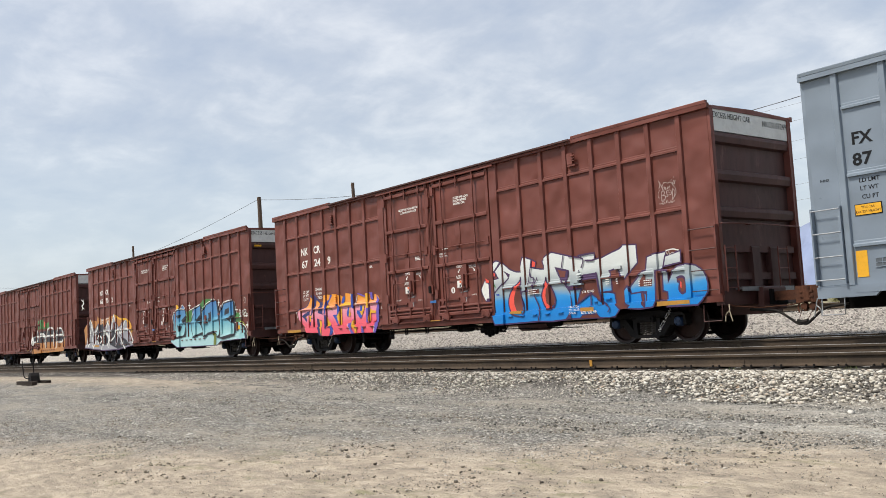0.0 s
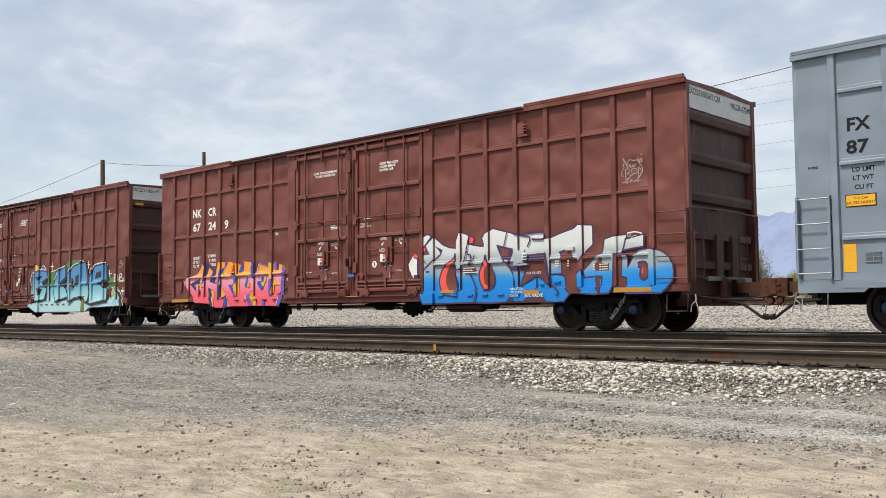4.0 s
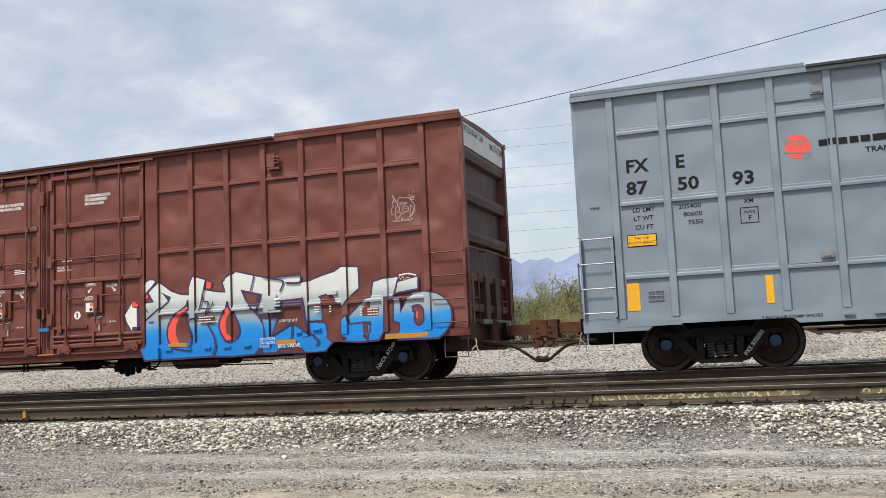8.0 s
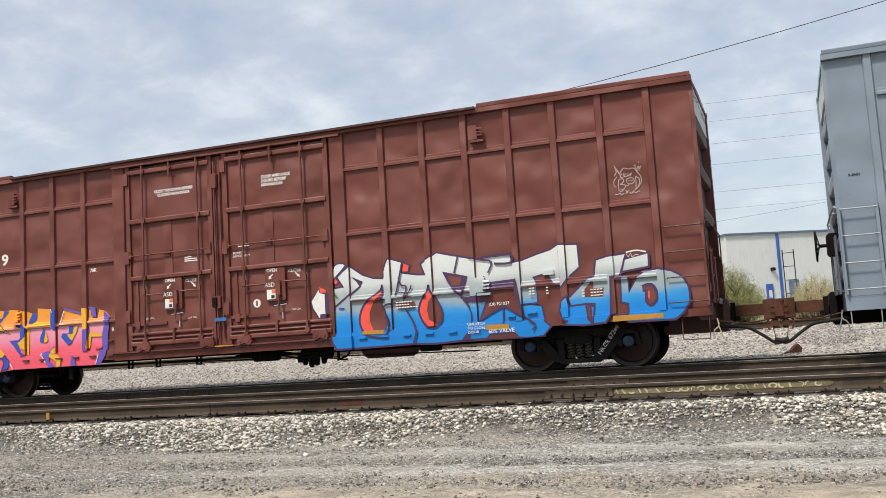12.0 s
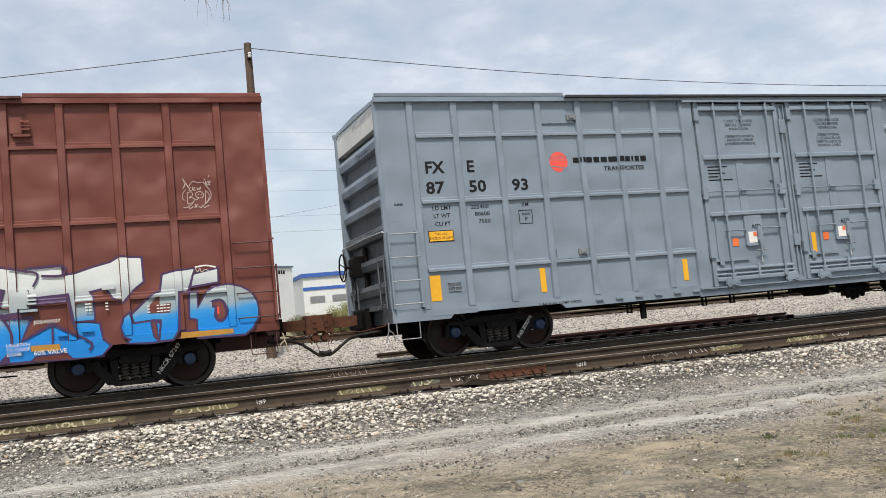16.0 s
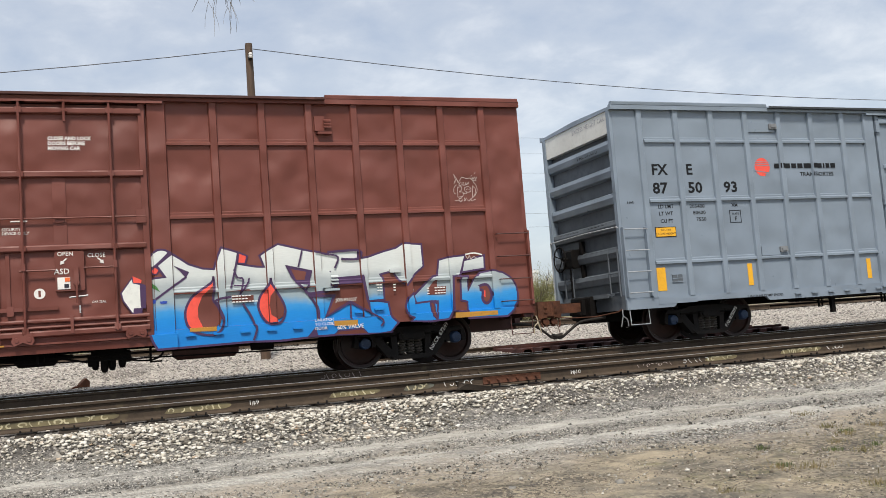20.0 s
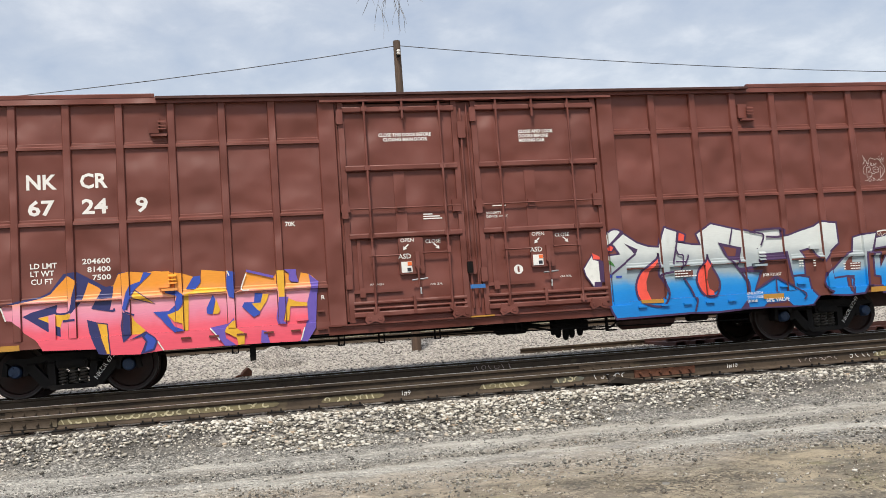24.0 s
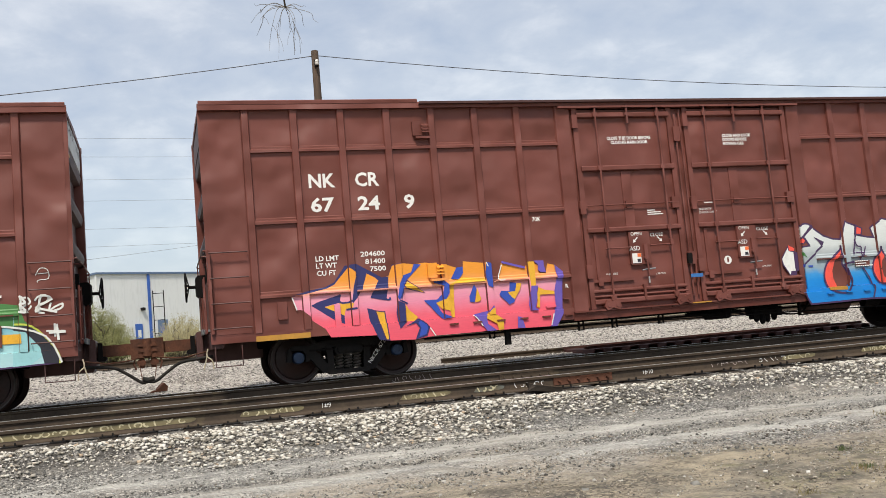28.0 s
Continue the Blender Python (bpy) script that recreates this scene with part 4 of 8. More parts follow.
    stroke(piece, "plum", 0.036, [(5.05, 1.8), (5.03, 1.57), (4.98, 1.42), (5.33, 1.41)])
    flat_shape(piece, "oxide", 0.05, [(5.44, 1.64), (6.01, 1.66), (6.07, 1.23), (6.13, 0.99), (5.76, 1.22), (5.31, 0.99), (5.47, 1.34), (5.04, 1.36), (5.02, 1.4), (5.34, 1.42), (5.52, 1.51)])
    flat_shape(piece, "plum", 0, [(5.44, 1.64), (6.01, 1.66), (6.02, 1.54), (5.48, 1.53)])
    flat_shape(piece, "oxide", 0.03, [(5.42, 0.65), (5.5, 0.72), (5.89, 0.73), (5.92, 0.76), (6.04, 0.63)])
    flat_shape(piece, "plum", 0, [(4.93, 0.64), (5.1, 0.82), (5.13, 0.65)])
    flat_shape(piece, "amber", 0, [(5.43, 0.9), (5.86, 0.89), (5.85, 0.79), (5.43, 0.81)])
    stroke(piece, "plum", 0.028, [(4.95, 2.19), (4.86, 1.88)])
    stroke(piece, "plum", 0.032, [(5.17, 2.13), (5.42, 2.08), (5.59, 2.02), (5.51, 1.83)])
    stroke(piece, "plum", 0.040, [(5.42, 2.12), (5.96, 2.13), (5.95, 1.98), (5.64, 1.99)])
    stroke(piece, "plum", 0.028, [(5.43, 1.78), (5.42, 1.51)])
    stroke(piece, "plum", 0.032, [(5.76, 1.21), (5.75, 0.91)])
    stroke(piece, "plum", 0.032, [(6.05, 1.05), (6.33, 0.86), (6.28, 0.75)])
    stroke(piece, "plum", 0.032, [(3.84, 2.17), (3.74, 1.78), (3.68, 1.57)])
    stroke(piece, "plum", 0.028, [(3.75, 1.89), (3.8, 1.75), (3.9, 1.71), (3.83, 1.45)])
    stroke(piece, "plum", 0.028, [(4, 1.73), (3.97, 1.64), (3.84, 1.47)])
    stroke(piece, "plum", 0.024, [(3.73, 1.61), (3.96, 1.6)])
    stroke(piece, "plum", 0.040, [(3.4, 1.36), (3.49, 1.4), (3.68, 1.42)])
    stroke(piece, "plum", 0.040, [(3.44, 1.35), (3.48, 1.19), (3.53, 1.03)])
    stroke(piece, "plum", 0.036, [(3.87, 1.3), (3.99, 1.09), (4.05, 0.93), (4.08, 0.86), (4.01, 0.66)])
    flat_shape(piece, "oxide", 0, [(3.69, 1.45), (4.06, 1.43), (4.05, 1.31), (3.69, 1.33)])
    flat_shape(piece, "cream", 0.025, [(1.91, 1.58), (2.09, 1.82), (2.11, 1.74), (2.22, 1.71), (2.22, 1.37), (2.23, 1.31), (2.11, 1.31), (2.09, 1.22), (1.94, 1.45)])
    flat_shape(piece, "coral", 0, [(2.1, 1.85), (2.24, 1.78), (2.23, 1.73), (2.11, 1.74)])
    flat_shape(piece, "plum", 0, [(2.23, 1.72), (2.31, 1.69), (2.29, 1.31), (2.23, 1.32)])
    flat_shape(piece, "plum", 0, [(2.11, 1.3), (2.23, 1.3), (2.23, 1.22), (2.1, 1.22)])
    flat_shape(piece, "ice", 0.036, [(7.48, 1.89), (7.65, 1.93), (8.02, 1.96), (7.97, 1.81), (7.9, 1.62), (7.87, 1.57), (7.73, 1.57), (7.69, 0.94), (7.59, 0.79), (7.36, 0.78), (7.41, 1.13), (7.3, 1.14), (6.99, 1.12), (6.95, 1.26), (7.27, 1.54), (7.34, 1.59), (7.43, 1.61)])
    flat_shape(piece, "ice", 0.035, [(6.83, 1.22), (6.93, 1.3), (6.98, 1.12), (7.3, 1.14), (7.41, 1.08), (7.36, 0.78), (7.23, 0.77), (6.86, 0.8), (6.92, 0.86), (6.83, 0.9), (6.78, 1.06)])
    flat_shape(piece, "oxide", 0.03, [(7.3, 1.14), (7.34, 1.08), (7.35, 0.8), (7.29, 0.87), (7.26, 1.1)])
    flat_shape(piece, "oxide", 0, [(7.37, 1.52), (7.42, 1.52), (7.41, 1.4), (7.24, 1.38)])
    flat_shape(piece, "oxide", 0, [(7.24, 1.4), (7.59, 1.4), (7.57, 1.25), (7.23, 1.26)])
    flat_shape(piece, "oxide", 0.04, [(7.73, 1.57), (7.89, 1.57), (7.87, 1.12), (7.99, 1.09), (8, 0.91), (7.7, 0.93)])
    flat_shape(piece, "ice", 0.036, [(7.98, 1.86), (8.4, 1.94), (8.39, 1.69), (7.92, 1.64)])
    flat_shape(piece, "ice", 0.035, [(7.89, 1.56), (8.03, 1.56), (8.02, 1.29), (8.16, 1.52), (8.29, 1.62), (8.53, 1.65), (8.75, 1.6), (8.88, 1.52), (8.95, 1.45), (9.01, 1.33), (9.03, 1.19), (9.02, 1.04), (8.9, 0.87), (8.77, 0.77), (7.98, 0.78), (7.99, 1.09), (7.87, 1.12)])
    round_shape(piece, "oxide", 0.05, [(8.18, 1.3), (8.27, 1.37), (8.39, 1.39), (8.46, 1.32), (8.49, 1.18), (8.44, 1.07), (8.36, 1.04), (8.3, 1.12), (8.31, 1.28)])
    flat_shape(piece, "coral", 0, [(8.34, 1.29), (8.37, 1.27), (8.36, 1.15), (8.33, 1.17)])
    flat_shape(piece, "amber", 0, [(7.72, 0.9), (8.57, 0.89), (8.57, 0.81), (7.71, 0.8)])
    stroke(piece, "cream", 0.025, [(8.02, 1.97), (8.2, 1.99), (8.36, 1.95)])
    stroke(piece, "chalk", 0.015, [(8.02, 1.96), (8.06, 1.89), (8.1, 1.95), (8.12, 1.88), (8.18, 1.92), (8.24, 1.9)])


def pink_piece(piece):
    flat_shape(piece, "navy", 0, [(-7.98, 1.52), (-7.67, 1.59), (-7.37, 1.64), (-7.22, 1.71), (-7.01, 1.99), (-6.8, 2.01), (-6.62, 1.9), (-6.36, 1.74), (-6.24, 1.76), (-6.16, 1.96), (-5.96, 1.97), (-6.95, 1.21)])
    flat_shape(piece, "candy", 0, [(-7.98, 1.5), (-7.66, 1.55), (-7.36, 1.61), (-7.22, 1.67), (-7.09, 1.81), (-6.96, 1.95), (-6.81, 1.9), (-6.72, 1.83), (-6.63, 1.83), (-6.42, 1.71), (-6.24, 1.76), (-6.16, 1.94), (-5.96, 1.97), (-5.74, 1.94), (-5.56, 1.96), (-5.13, 1.89), (-4.97, 1.83), (-4.85, 1.74), (-4.83, 1.94), (-4.3, 1.87), (-4.3, 1.52), (-4.19, 1.57), (-4.1, 1.86), (-3.65, 1.74), (-3.56, 1.86), (-3.38, 1.79), (-3.36, 1.64), (-3.23, 1.62), (-3.18, 1.8), (-3.05, 1.77), (-3, 1.74), (-2.89, 1.63), (-2.95, 1.34), (-3, 0.84), (-3.23, 0.63), (-3.89, 0.64), (-4.31, 0.64), (-5.48, 0.64), (-5.84, 0.6), (-6.33, 0.62), (-6.5, 0.73), (-7.35, 0.76), (-7.44, 0.92), (-7.64, 1.07), (-7.68, 1.15), (-7.82, 1.27), (-7.91, 1.28)])
    flat_shape(piece, "navy", 0, [(-6.96, 1.97), (-6.8, 2.01), (-6.61, 1.87), (-6.63, 1.83), (-6.73, 1.55), (-6.82, 1.43), (-6.92, 1.32), (-6.93, 1.38), (-6.88, 1.61), (-6.81, 1.85)])
    flat_shape(piece, "navy", 0, [(-6.62, 1.9), (-6.38, 1.74), (-6.24, 1.75), (-6.26, 1.57), (-6.31, 1.35), (-6.59, 1.41), (-6.43, 1.69)])
    flat_shape(piece, "navy", 0, [(-7.65, 1.33), (-7.52, 1.39), (-7.13, 1.49), (-7.15, 1.35), (-7.41, 1.3), (-7.08, 1.12), (-7.08, 0.97), (-7.28, 1.07), (-7.53, 1.25)])
    flat_shape(piece, "sun", 0, [(-7.42, 1.29), (-7.15, 1.34), (-6.96, 1.34), (-6.91, 1.32), (-6.93, 1.25), (-7.05, 1.23), (-7.08, 1.12)])
    stroke(piece, "navy", 0.03, [(-7.13, 1.49), (-7.14, 1.35), (-6.92, 1.37), (-6.88, 1.58), (-6.81, 1.82)])
    stroke(piece, "navy", 0.035, [(-7.04, 1.22), (-6.85, 1.23)])
    flat_shape(piece, "navy", 0, [(-6.67, 1.22), (-6.52, 1.17), (-6.45, 0.87), (-6.37, 0.63), (-6.5, 0.65), (-6.57, 0.81), (-6.64, 1)])
    flat_shape(piece, "sun", 0.02, [(-6.52, 1.16), (-6.36, 1.13), (-6.32, 0.63), (-6.38, 0.64), (-6.46, 0.9)])
    stroke(piece, "navy", 0.03, [(-6.59, 1.41), (-6.27, 1.34), (-6.25, 1.38)])
    flat_shape(piece, "blue", 0, [(-5.98, 1.75), (-5.82, 1.8), (-5.76, 1.95), (-5.63, 1.93), (-5.91, 1.67), (-5.99, 1.51), (-6.08, 1.31), (-6.11, 1.37), (-6.05, 1.62)])
    flat_shape(piece, "sun", 0.02, [(-5.91, 1.66), (-5.6, 1.42), (-5.94, 1.52), (-5.97, 1.57)])
    flat_shape(piece, "navy", 0, [(-6.11, 1.31), (-5.98, 1.24), (-5.98, 0.93), (-6.11, 0.81), (-6.13, 0.9), (-6.15, 1.09)])
    flat_shape(piece, "sun", 0, [(-5.97, 1.24), (-5.92, 1.14), (-5.76, 0.99), (-5.83, 0.93), (-5.98, 0.93)])
    flat_shape(piece, "navy", 0, [(-6.11, 0.82), (-5.98, 0.86), (-5.75, 0.97), (-5.62, 0.87), (-5.57, 0.8), (-5.63, 0.65), (-5.85, 0.6), (-5.76, 0.8), (-5.82, 0.89)])
    flat_shape(piece, "blue", 0, [(-5.74, 0.93), (-5.63, 0.85), (-5.6, 0.8), (-5.65, 0.68), (-5.78, 0.64), (-5.73, 0.8), (-5.78, 0.89)])
    stroke(piece, "navy", 0.025, [(-6.08, 1.31), (-5.93, 1.25)])
    stroke(piece, "navy", 0.025, [(-5.99, 1.51), (-6.05, 1.34)])
    flat_shape(piece, "sun", 0, [(-5.13, 1.53), (-4.87, 1.65), (-4.44, 1.6), (-4.45, 1.55), (-5.05, 1.54), (-5.08, 0.94), (-5.15, 0.94), (-5.17, 1.06), (-5.3, 1.1), (-5.41, 1.22), (-5.22, 1.28), (-5.14, 1.36)])
    flat_shape(piece, "blue", 0, [(-5.63, 1.28), (-5.38, 1.28), (-5.28, 1.37), (-5.24, 1.52), (-5.42, 1.58), (-5.44, 1.63), (-5.27, 1.64), (-5.13, 1.52), (-5.14, 1.41), (-5.22, 1.28), (-5.41, 1.22), (-5.3, 1.02), (-5.13, 0.94), (-5.3, 0.92), (-5.42, 1.04), (-5.51, 1.16)])
    flat_shape(piece, "blue", 0, [(-4.97, 1.83), (-4.85, 1.84), (-4.85, 1.73), (-4.94, 1.62), (-5.09, 1.63)])
    flat_shape(piece, "blue", 0, [(-4.41, 1.89), (-4.29, 1.87), (-4.31, 1.42), (-4.4, 1.46), (-4.44, 1.65)])
    flat_shape(piece, "blue", 0, [(-4.66, 1.51), (-4.62, 1.42), (-4.68, 1.18), (-4.77, 1.2), (-4.77, 1.29), (-4.71, 1.41)])
    flat_shape(piece, "sun", 0, [(-4.61, 1.44), (-4.55, 1.24), (-4.58, 1.19), (-4.67, 1.18)])
    flat_shape(piece, "blue", 0, [(-3.97, 1.5), (-3.84, 1.48), (-3.86, 1.36), (-3.91, 1.13), (-4.01, 1.09), (-4.19, 1.28), (-4.15, 1.35), (-3.99, 1.34)])
    flat_shape(piece, "sun", 0, [(-3.84, 1.47), (-3.74, 1.47), (-3.78, 1.35), (-3.9, 1.18), (-3.95, 1.22), (-4.03, 1.32), (-3.88, 1.33)])
    flat_shape(piece, "sun", 0, [(-3.6, 1.85), (-3.46, 1.85), (-3.48, 1.37), (-3.57, 1.37)])
    flat_shape(piece, "violet", 0, [(-3.57, 1.4), (-3.41, 1.4), (-3.44, 1.3), (-3.52, 0.99), (-3.44, 0.94), (-3.61, 0.95), (-3.63, 1.05)])
    flat_shape(piece, "sun", 0, [(-3.41, 1.37), (-3.28, 1.31), (-2.97, 1.26), (-2.98, 1.22), (-3.39, 1.23), (-3.42, 0.99), (-3.5, 1), (-3.45, 1.25)])
    flat_shape(piece, "violet", 0, [(-3.05, 1.77), (-2.89, 1.63), (-2.93, 1.37), (-2.98, 0.84), (-3.13, 0.62), (-3.25, 0.63), (-3.1, 1.02), (-3.1, 1.28), (-3.02, 1.54)])
    flat_shape(piece, "violet", 0, [(-3.46, 1.87), (-3.26, 1.86), (-3.26, 1.77), (-3.23, 1.64), (-3.34, 1.65), (-3.39, 1.69), (-3.38, 1.79)])
    flat_shape(piece, "violet", 0, [(-4.1, 1.86), (-4.09, 1.9), (-3.64, 1.77), (-3.65, 1.73)])
    flat_shape(piece, "violet", 0, [(-4.72, 0.96), (-4.42, 1.01), (-4.33, 1.1), (-4.32, 0.94), (-4.49, 0.88), (-4.48, 0.77), (-4.31, 0.64), (-4.5, 0.64), (-4.6, 0.79)])
    flat_shape(piece, "sun", 0, [(-4.47, 0.94), (-4.35, 1.05), (-4.3, 1.05), (-4.31, 0.93), (-4.17, 0.83), (-4.18, 0.65), (-4.28, 0.64), (-4.3, 0.76), (-4.49, 0.87)])
    flat_shape(piece, "violet", 0, [(-3.89, 0.86), (-3.81, 0.84), (-3.76, 0.64), (-3.91, 0.65)])
    stroke(piece, "cream", 0.02, [(-5.57, 0.79), (-5.48, 0.64)])
    stroke(piece, "cream", 0.02, [(-4.1, 1.83), (-4.19, 1.57), (-4.06, 1.55)])
    stroke(piece, "cream", 0.02, [(-4.73, 0.95), (-4.63, 0.83), (-4.58, 0.74)])
    stroke(piece, "cream", 0.02, [(-4.41, 1.89), (-4.38, 1.81)])
    stroke(piece, "cream", 0.02, [(-3.17, 0.86), (-3.24, 0.65)])
    stroke(piece, "cream", 0.02, [(-7.97, 1.49), (-7.9, 1.27)])


def aqua_piece(piece):
    round_shape(piece, "leaf", 0, [(4.62, 2.02), (4.93, 2.32), (5.49, 2.42), (6.14, 2.32), (6.48, 1.96), (6.03, 1.59), (5.06, 1.61)])
    flat_shape(piece, "leaf", 0, [(7.92, 1.77), (8.51, 1.68), (8.63, 1.31), (7.81, 1.29)])
    flat_shape(piece, "leaf", 0, [(3.33, 1.97), (4.19, 2.11), (4.24, 1.39), (3.46, 1.4)])
    flat_shape(piece, "leaf", 0, [(3.25, 0.67), (4.62, 0.74), (4.47, 0.52), (3.44, 0.52)])
    flat_shape(piece, "aqua", 0.03, [(2.01, 1.55), (1.98, 1.93), (2.69, 2.12), (3.04, 2.31), (3.52, 1.8), (3.36, 1.52), (3.88, 1.55), (4.02, 2.03), (4.77, 2.21), (4.98, 1.53), (5.11, 2.08), (5.36, 1.99), (5.98, 2.36), (6.3, 2.23), (6.43, 1.5), (6.72, 1.88), (6.94, 2.02), (7.38, 2.23), (7.98, 2.14), (8, 1.76), (7.88, 1.32), (8.31, 1.35), (8.75, 1.2), (9.05, 0.72), (6.72, 0.66), (6.42, 0.52), (2.55, 0.52), (1.89, 0.76)])
    flat_shape(piece, "ink", 0, [(2.92, 1.53), (3.02, 1.9), (3.52, 1.8), (3.37, 1.4), (3.22, 1.08)])
    flat_shape(piece, "ink", 0, [(3.88, 1.55), (4.4, 1.5), (4.77, 2.17), (4.98, 1.53), (4.6, 1.06), (4.17, 1.15)])
    flat_shape(piece, "ink", 0, [(4.98, 1.53), (5.4, 1.4), (5.18, 1.05), (5.47, 0.93)])
    flat_shape(piece, "ink", 0, [(6.39, 2.19), (6.51, 1.46), (6.04, 1.47)])
    flat_shape(piece, "ink", 0, [(6.74, 1.49), (7.66, 1.25), (8.05, 2.06), (8.07, 0.95), (7.67, 1.1)])
    flat_shape(piece, "ink", 0, [(2.65, 1.54), (3.37, 1.5), (3.41, 1.4), (2.75, 1.41)])
    flat_shape(piece, "ink", 0, [(3.89, 1.51), (4.57, 1.5), (4.58, 1.34), (3.93, 1.39)])
    flat_shape(piece, "azure", 0, [(2.18, 1.76), (2.87, 2.19), (3.02, 1.9), (2.65, 1.58), (2.2, 1.51)])
    flat_shape(piece, "azure", 0, [(4.03, 1.95), (4.69, 2.13), (4.48, 1.54), (4.14, 1.55)])
    flat_shape(piece, "azure", 0, [(5.2, 1.92), (5.91, 2.21), (6.04, 1.51), (5.4, 1.48)])
    flat_shape(piece, "azure", 0, [(6.8, 1.8), (7.61, 2.15), (7.57, 1.55), (6.97, 1.45)])
    stroke(piece, "cream", 0.03, [(2.01, 1.55), (1.98, 1.93), (2.69, 2.12), (3.04, 2.31), (3.52, 1.8)])
    stroke(piece, "cream", 0.03, [(5.36, 1.99), (5.98, 2.36), (6.3, 2.23), (6.43, 1.5)])
    stroke(piece, "cream", 0.03, [(6.94, 2.02), (7.38, 2.23), (8, 2.14), (8.01, 1.62)])
    stroke(piece, "cream", 0.03, [(7.88, 1.32), (8.31, 1.35), (8.89, 1.16), (9.12, 0.72)])
    stroke(piece, "cream", 0.03, [(3.67, 2.04), (4.77, 2.21)])
    round_shape(piece, "sun", 0, [(2.26, 2.25), (2.49, 2.35), (2.74, 2.24), (2.51, 2.14)])
    flat_shape(piece, "sun", 0, [(8.06, 1.23), (8.53, 1.22), (8.54, 1.07), (8.07, 1.08)])
    flat_shape(piece, "olive", 0, [(5.82, 1.12), (6.06, 1.16), (6.39, 0.89), (6.34, 0.54), (6.1, 0.54), (6.16, 0.89)])
    stroke(piece, "cream", 0.04, [(3.59, 2.25), (3.9, 2.24)])
    stroke(piece, "cream", 0.04, [(3.74, 2.39), (3.76, 2.1)])
    stroke(piece, "cream", 0.04, [(6.45, 2.21), (6.73, 2.2)])
    stroke(piece, "cream", 0.04, [(6.58, 2.34), (6.6, 2.06)])
    stroke(piece, "cream", 0.04, [(8.01, 1.84), (8.27, 1.83)])
    stroke(piece, "cream", 0.04, [(8.13, 1.97), (8.15, 1.7)])
    stroke(piece, "cream", 0.04, [(8.94, 1.21), (9.19, 1.21)])
    stroke(piece, "cream", 0.04, [(9.06, 1.34), (9.08, 1.08)])
    stroke(piece, "cream", 0.035, [(8.53, 1.82), (8.62, 1.71), (8.54, 1.68), (8.63, 1.56), (8.51, 1.57)])
    stroke(piece, "cream", 0.035, [(8.8, 1.56), (8.85, 1.81), (9, 1.74), (8.78, 1.63), (9.08, 1.53)])


def spike_piece(piece):
    flat_shape(piece, "rust", 0, [(-10.17, 1.76), (-9.76, 1.99), (-9.3, 2.22), (-8.13, 2.12), (-7.98, 2.4), (-7.28, 2.13), (-5.37, 2.32), (-4.87, 2.07), (-3.37, 1.87), (-3.08, 1.68), (-3.05, 0.88), (-9.96, 0.77)])
    flat_shape(piece, "smoke", 0.05, [(-9.96, 0.77), (-9.47, 1.64), (-9.15, 2.21), (-8.44, 1.7), (-7.85, 2.01), (-7.03, 1.65), (-6.45, 2.09), (-6.15, 1.71), (-5.59, 2.31), (-4.89, 1.66), (-3.85, 2.07), (-3.4, 1.25), (-2.82, 0.75), (-4.94, 0.59), (-7.07, 0.59)])
    flat_shape(piece, "ink", 0, [(-8.32, 1.12), (-8, 1.87), (-7.15, 1.94), (-7.03, 1.65), (-6.49, 1.35), (-6.51, 0.88), (-7.34, 0.81)])
    flat_shape(piece, "ink", 0, [(-6.11, 0.87), (-5.81, 1.6), (-5.41, 1.68), (-4.4, 1.19), (-3.18, 0.8), (-4.94, 0.62)])
    stroke(piece, "cream", 0.09, [(-9.81, 0.77), (-9.15, 2.21), (-8.45, 1.41), (-7.85, 2.01)])
    stroke(piece, "cream", 0.09, [(-8.89, 1.33), (-8.63, 0.74), (-8.17, 1.31)])
    stroke(piece, "cream", 0.09, [(-7.35, 0.62), (-6.46, 2), (-6.1, 1.06)])
    stroke(piece, "cream", 0.09, [(-6.25, 0.69), (-5.59, 2.31), (-5.03, 1.3), (-3.85, 2.07)])
    stroke(piece, "cream", 0.09, [(-5.41, 1.68), (-3.92, 0.6)])
    stroke(piece, "cream", 0.09, [(-4.52, 1.37), (-3.51, 1.52), (-2.82, 0.75)])
    stroke(piece, "cream", 0.09, [(-7.03, 1.65), (-5.97, 1.05), (-4.89, 1.57), (-4.17, 0.73)])
    stroke(piece, "cream", 0.09, [(-8.18, 1.16), (-7.74, 1.34), (-7.33, 1.14), (-7.76, 0.96), (-8.18, 1.16)])
    stroke(piece, "sun", 0.1, [(-5.4, 2.36), (-4.8, 2.1), (-3.5, 1.95), (-3.05, 1.4)])
    stroke(piece, "cream", 0.12, [(-9.4, 0.8), (-8.9, 1.9), (-8.6, 1.2)])
    stroke(piece, "cream", 0.12, [(-7.0, 0.8), (-6.8, 1.5), (-6.3, 1.2), (-6.5, 0.8)])
    stroke(piece, "smoke", 0.14, [(-5.2, 0.75), (-4.9, 1.35), (-4.4, 0.8)])
    stroke(piece, "cream", 0.06, [(-10.47, 3.37), (-10.11, 3.15), (-10.48, 3.02), (-10.06, 2.85)])
    stroke(piece, "cream", 0.05, [(-10.1, 3.37), (-10.43, 2.82)])


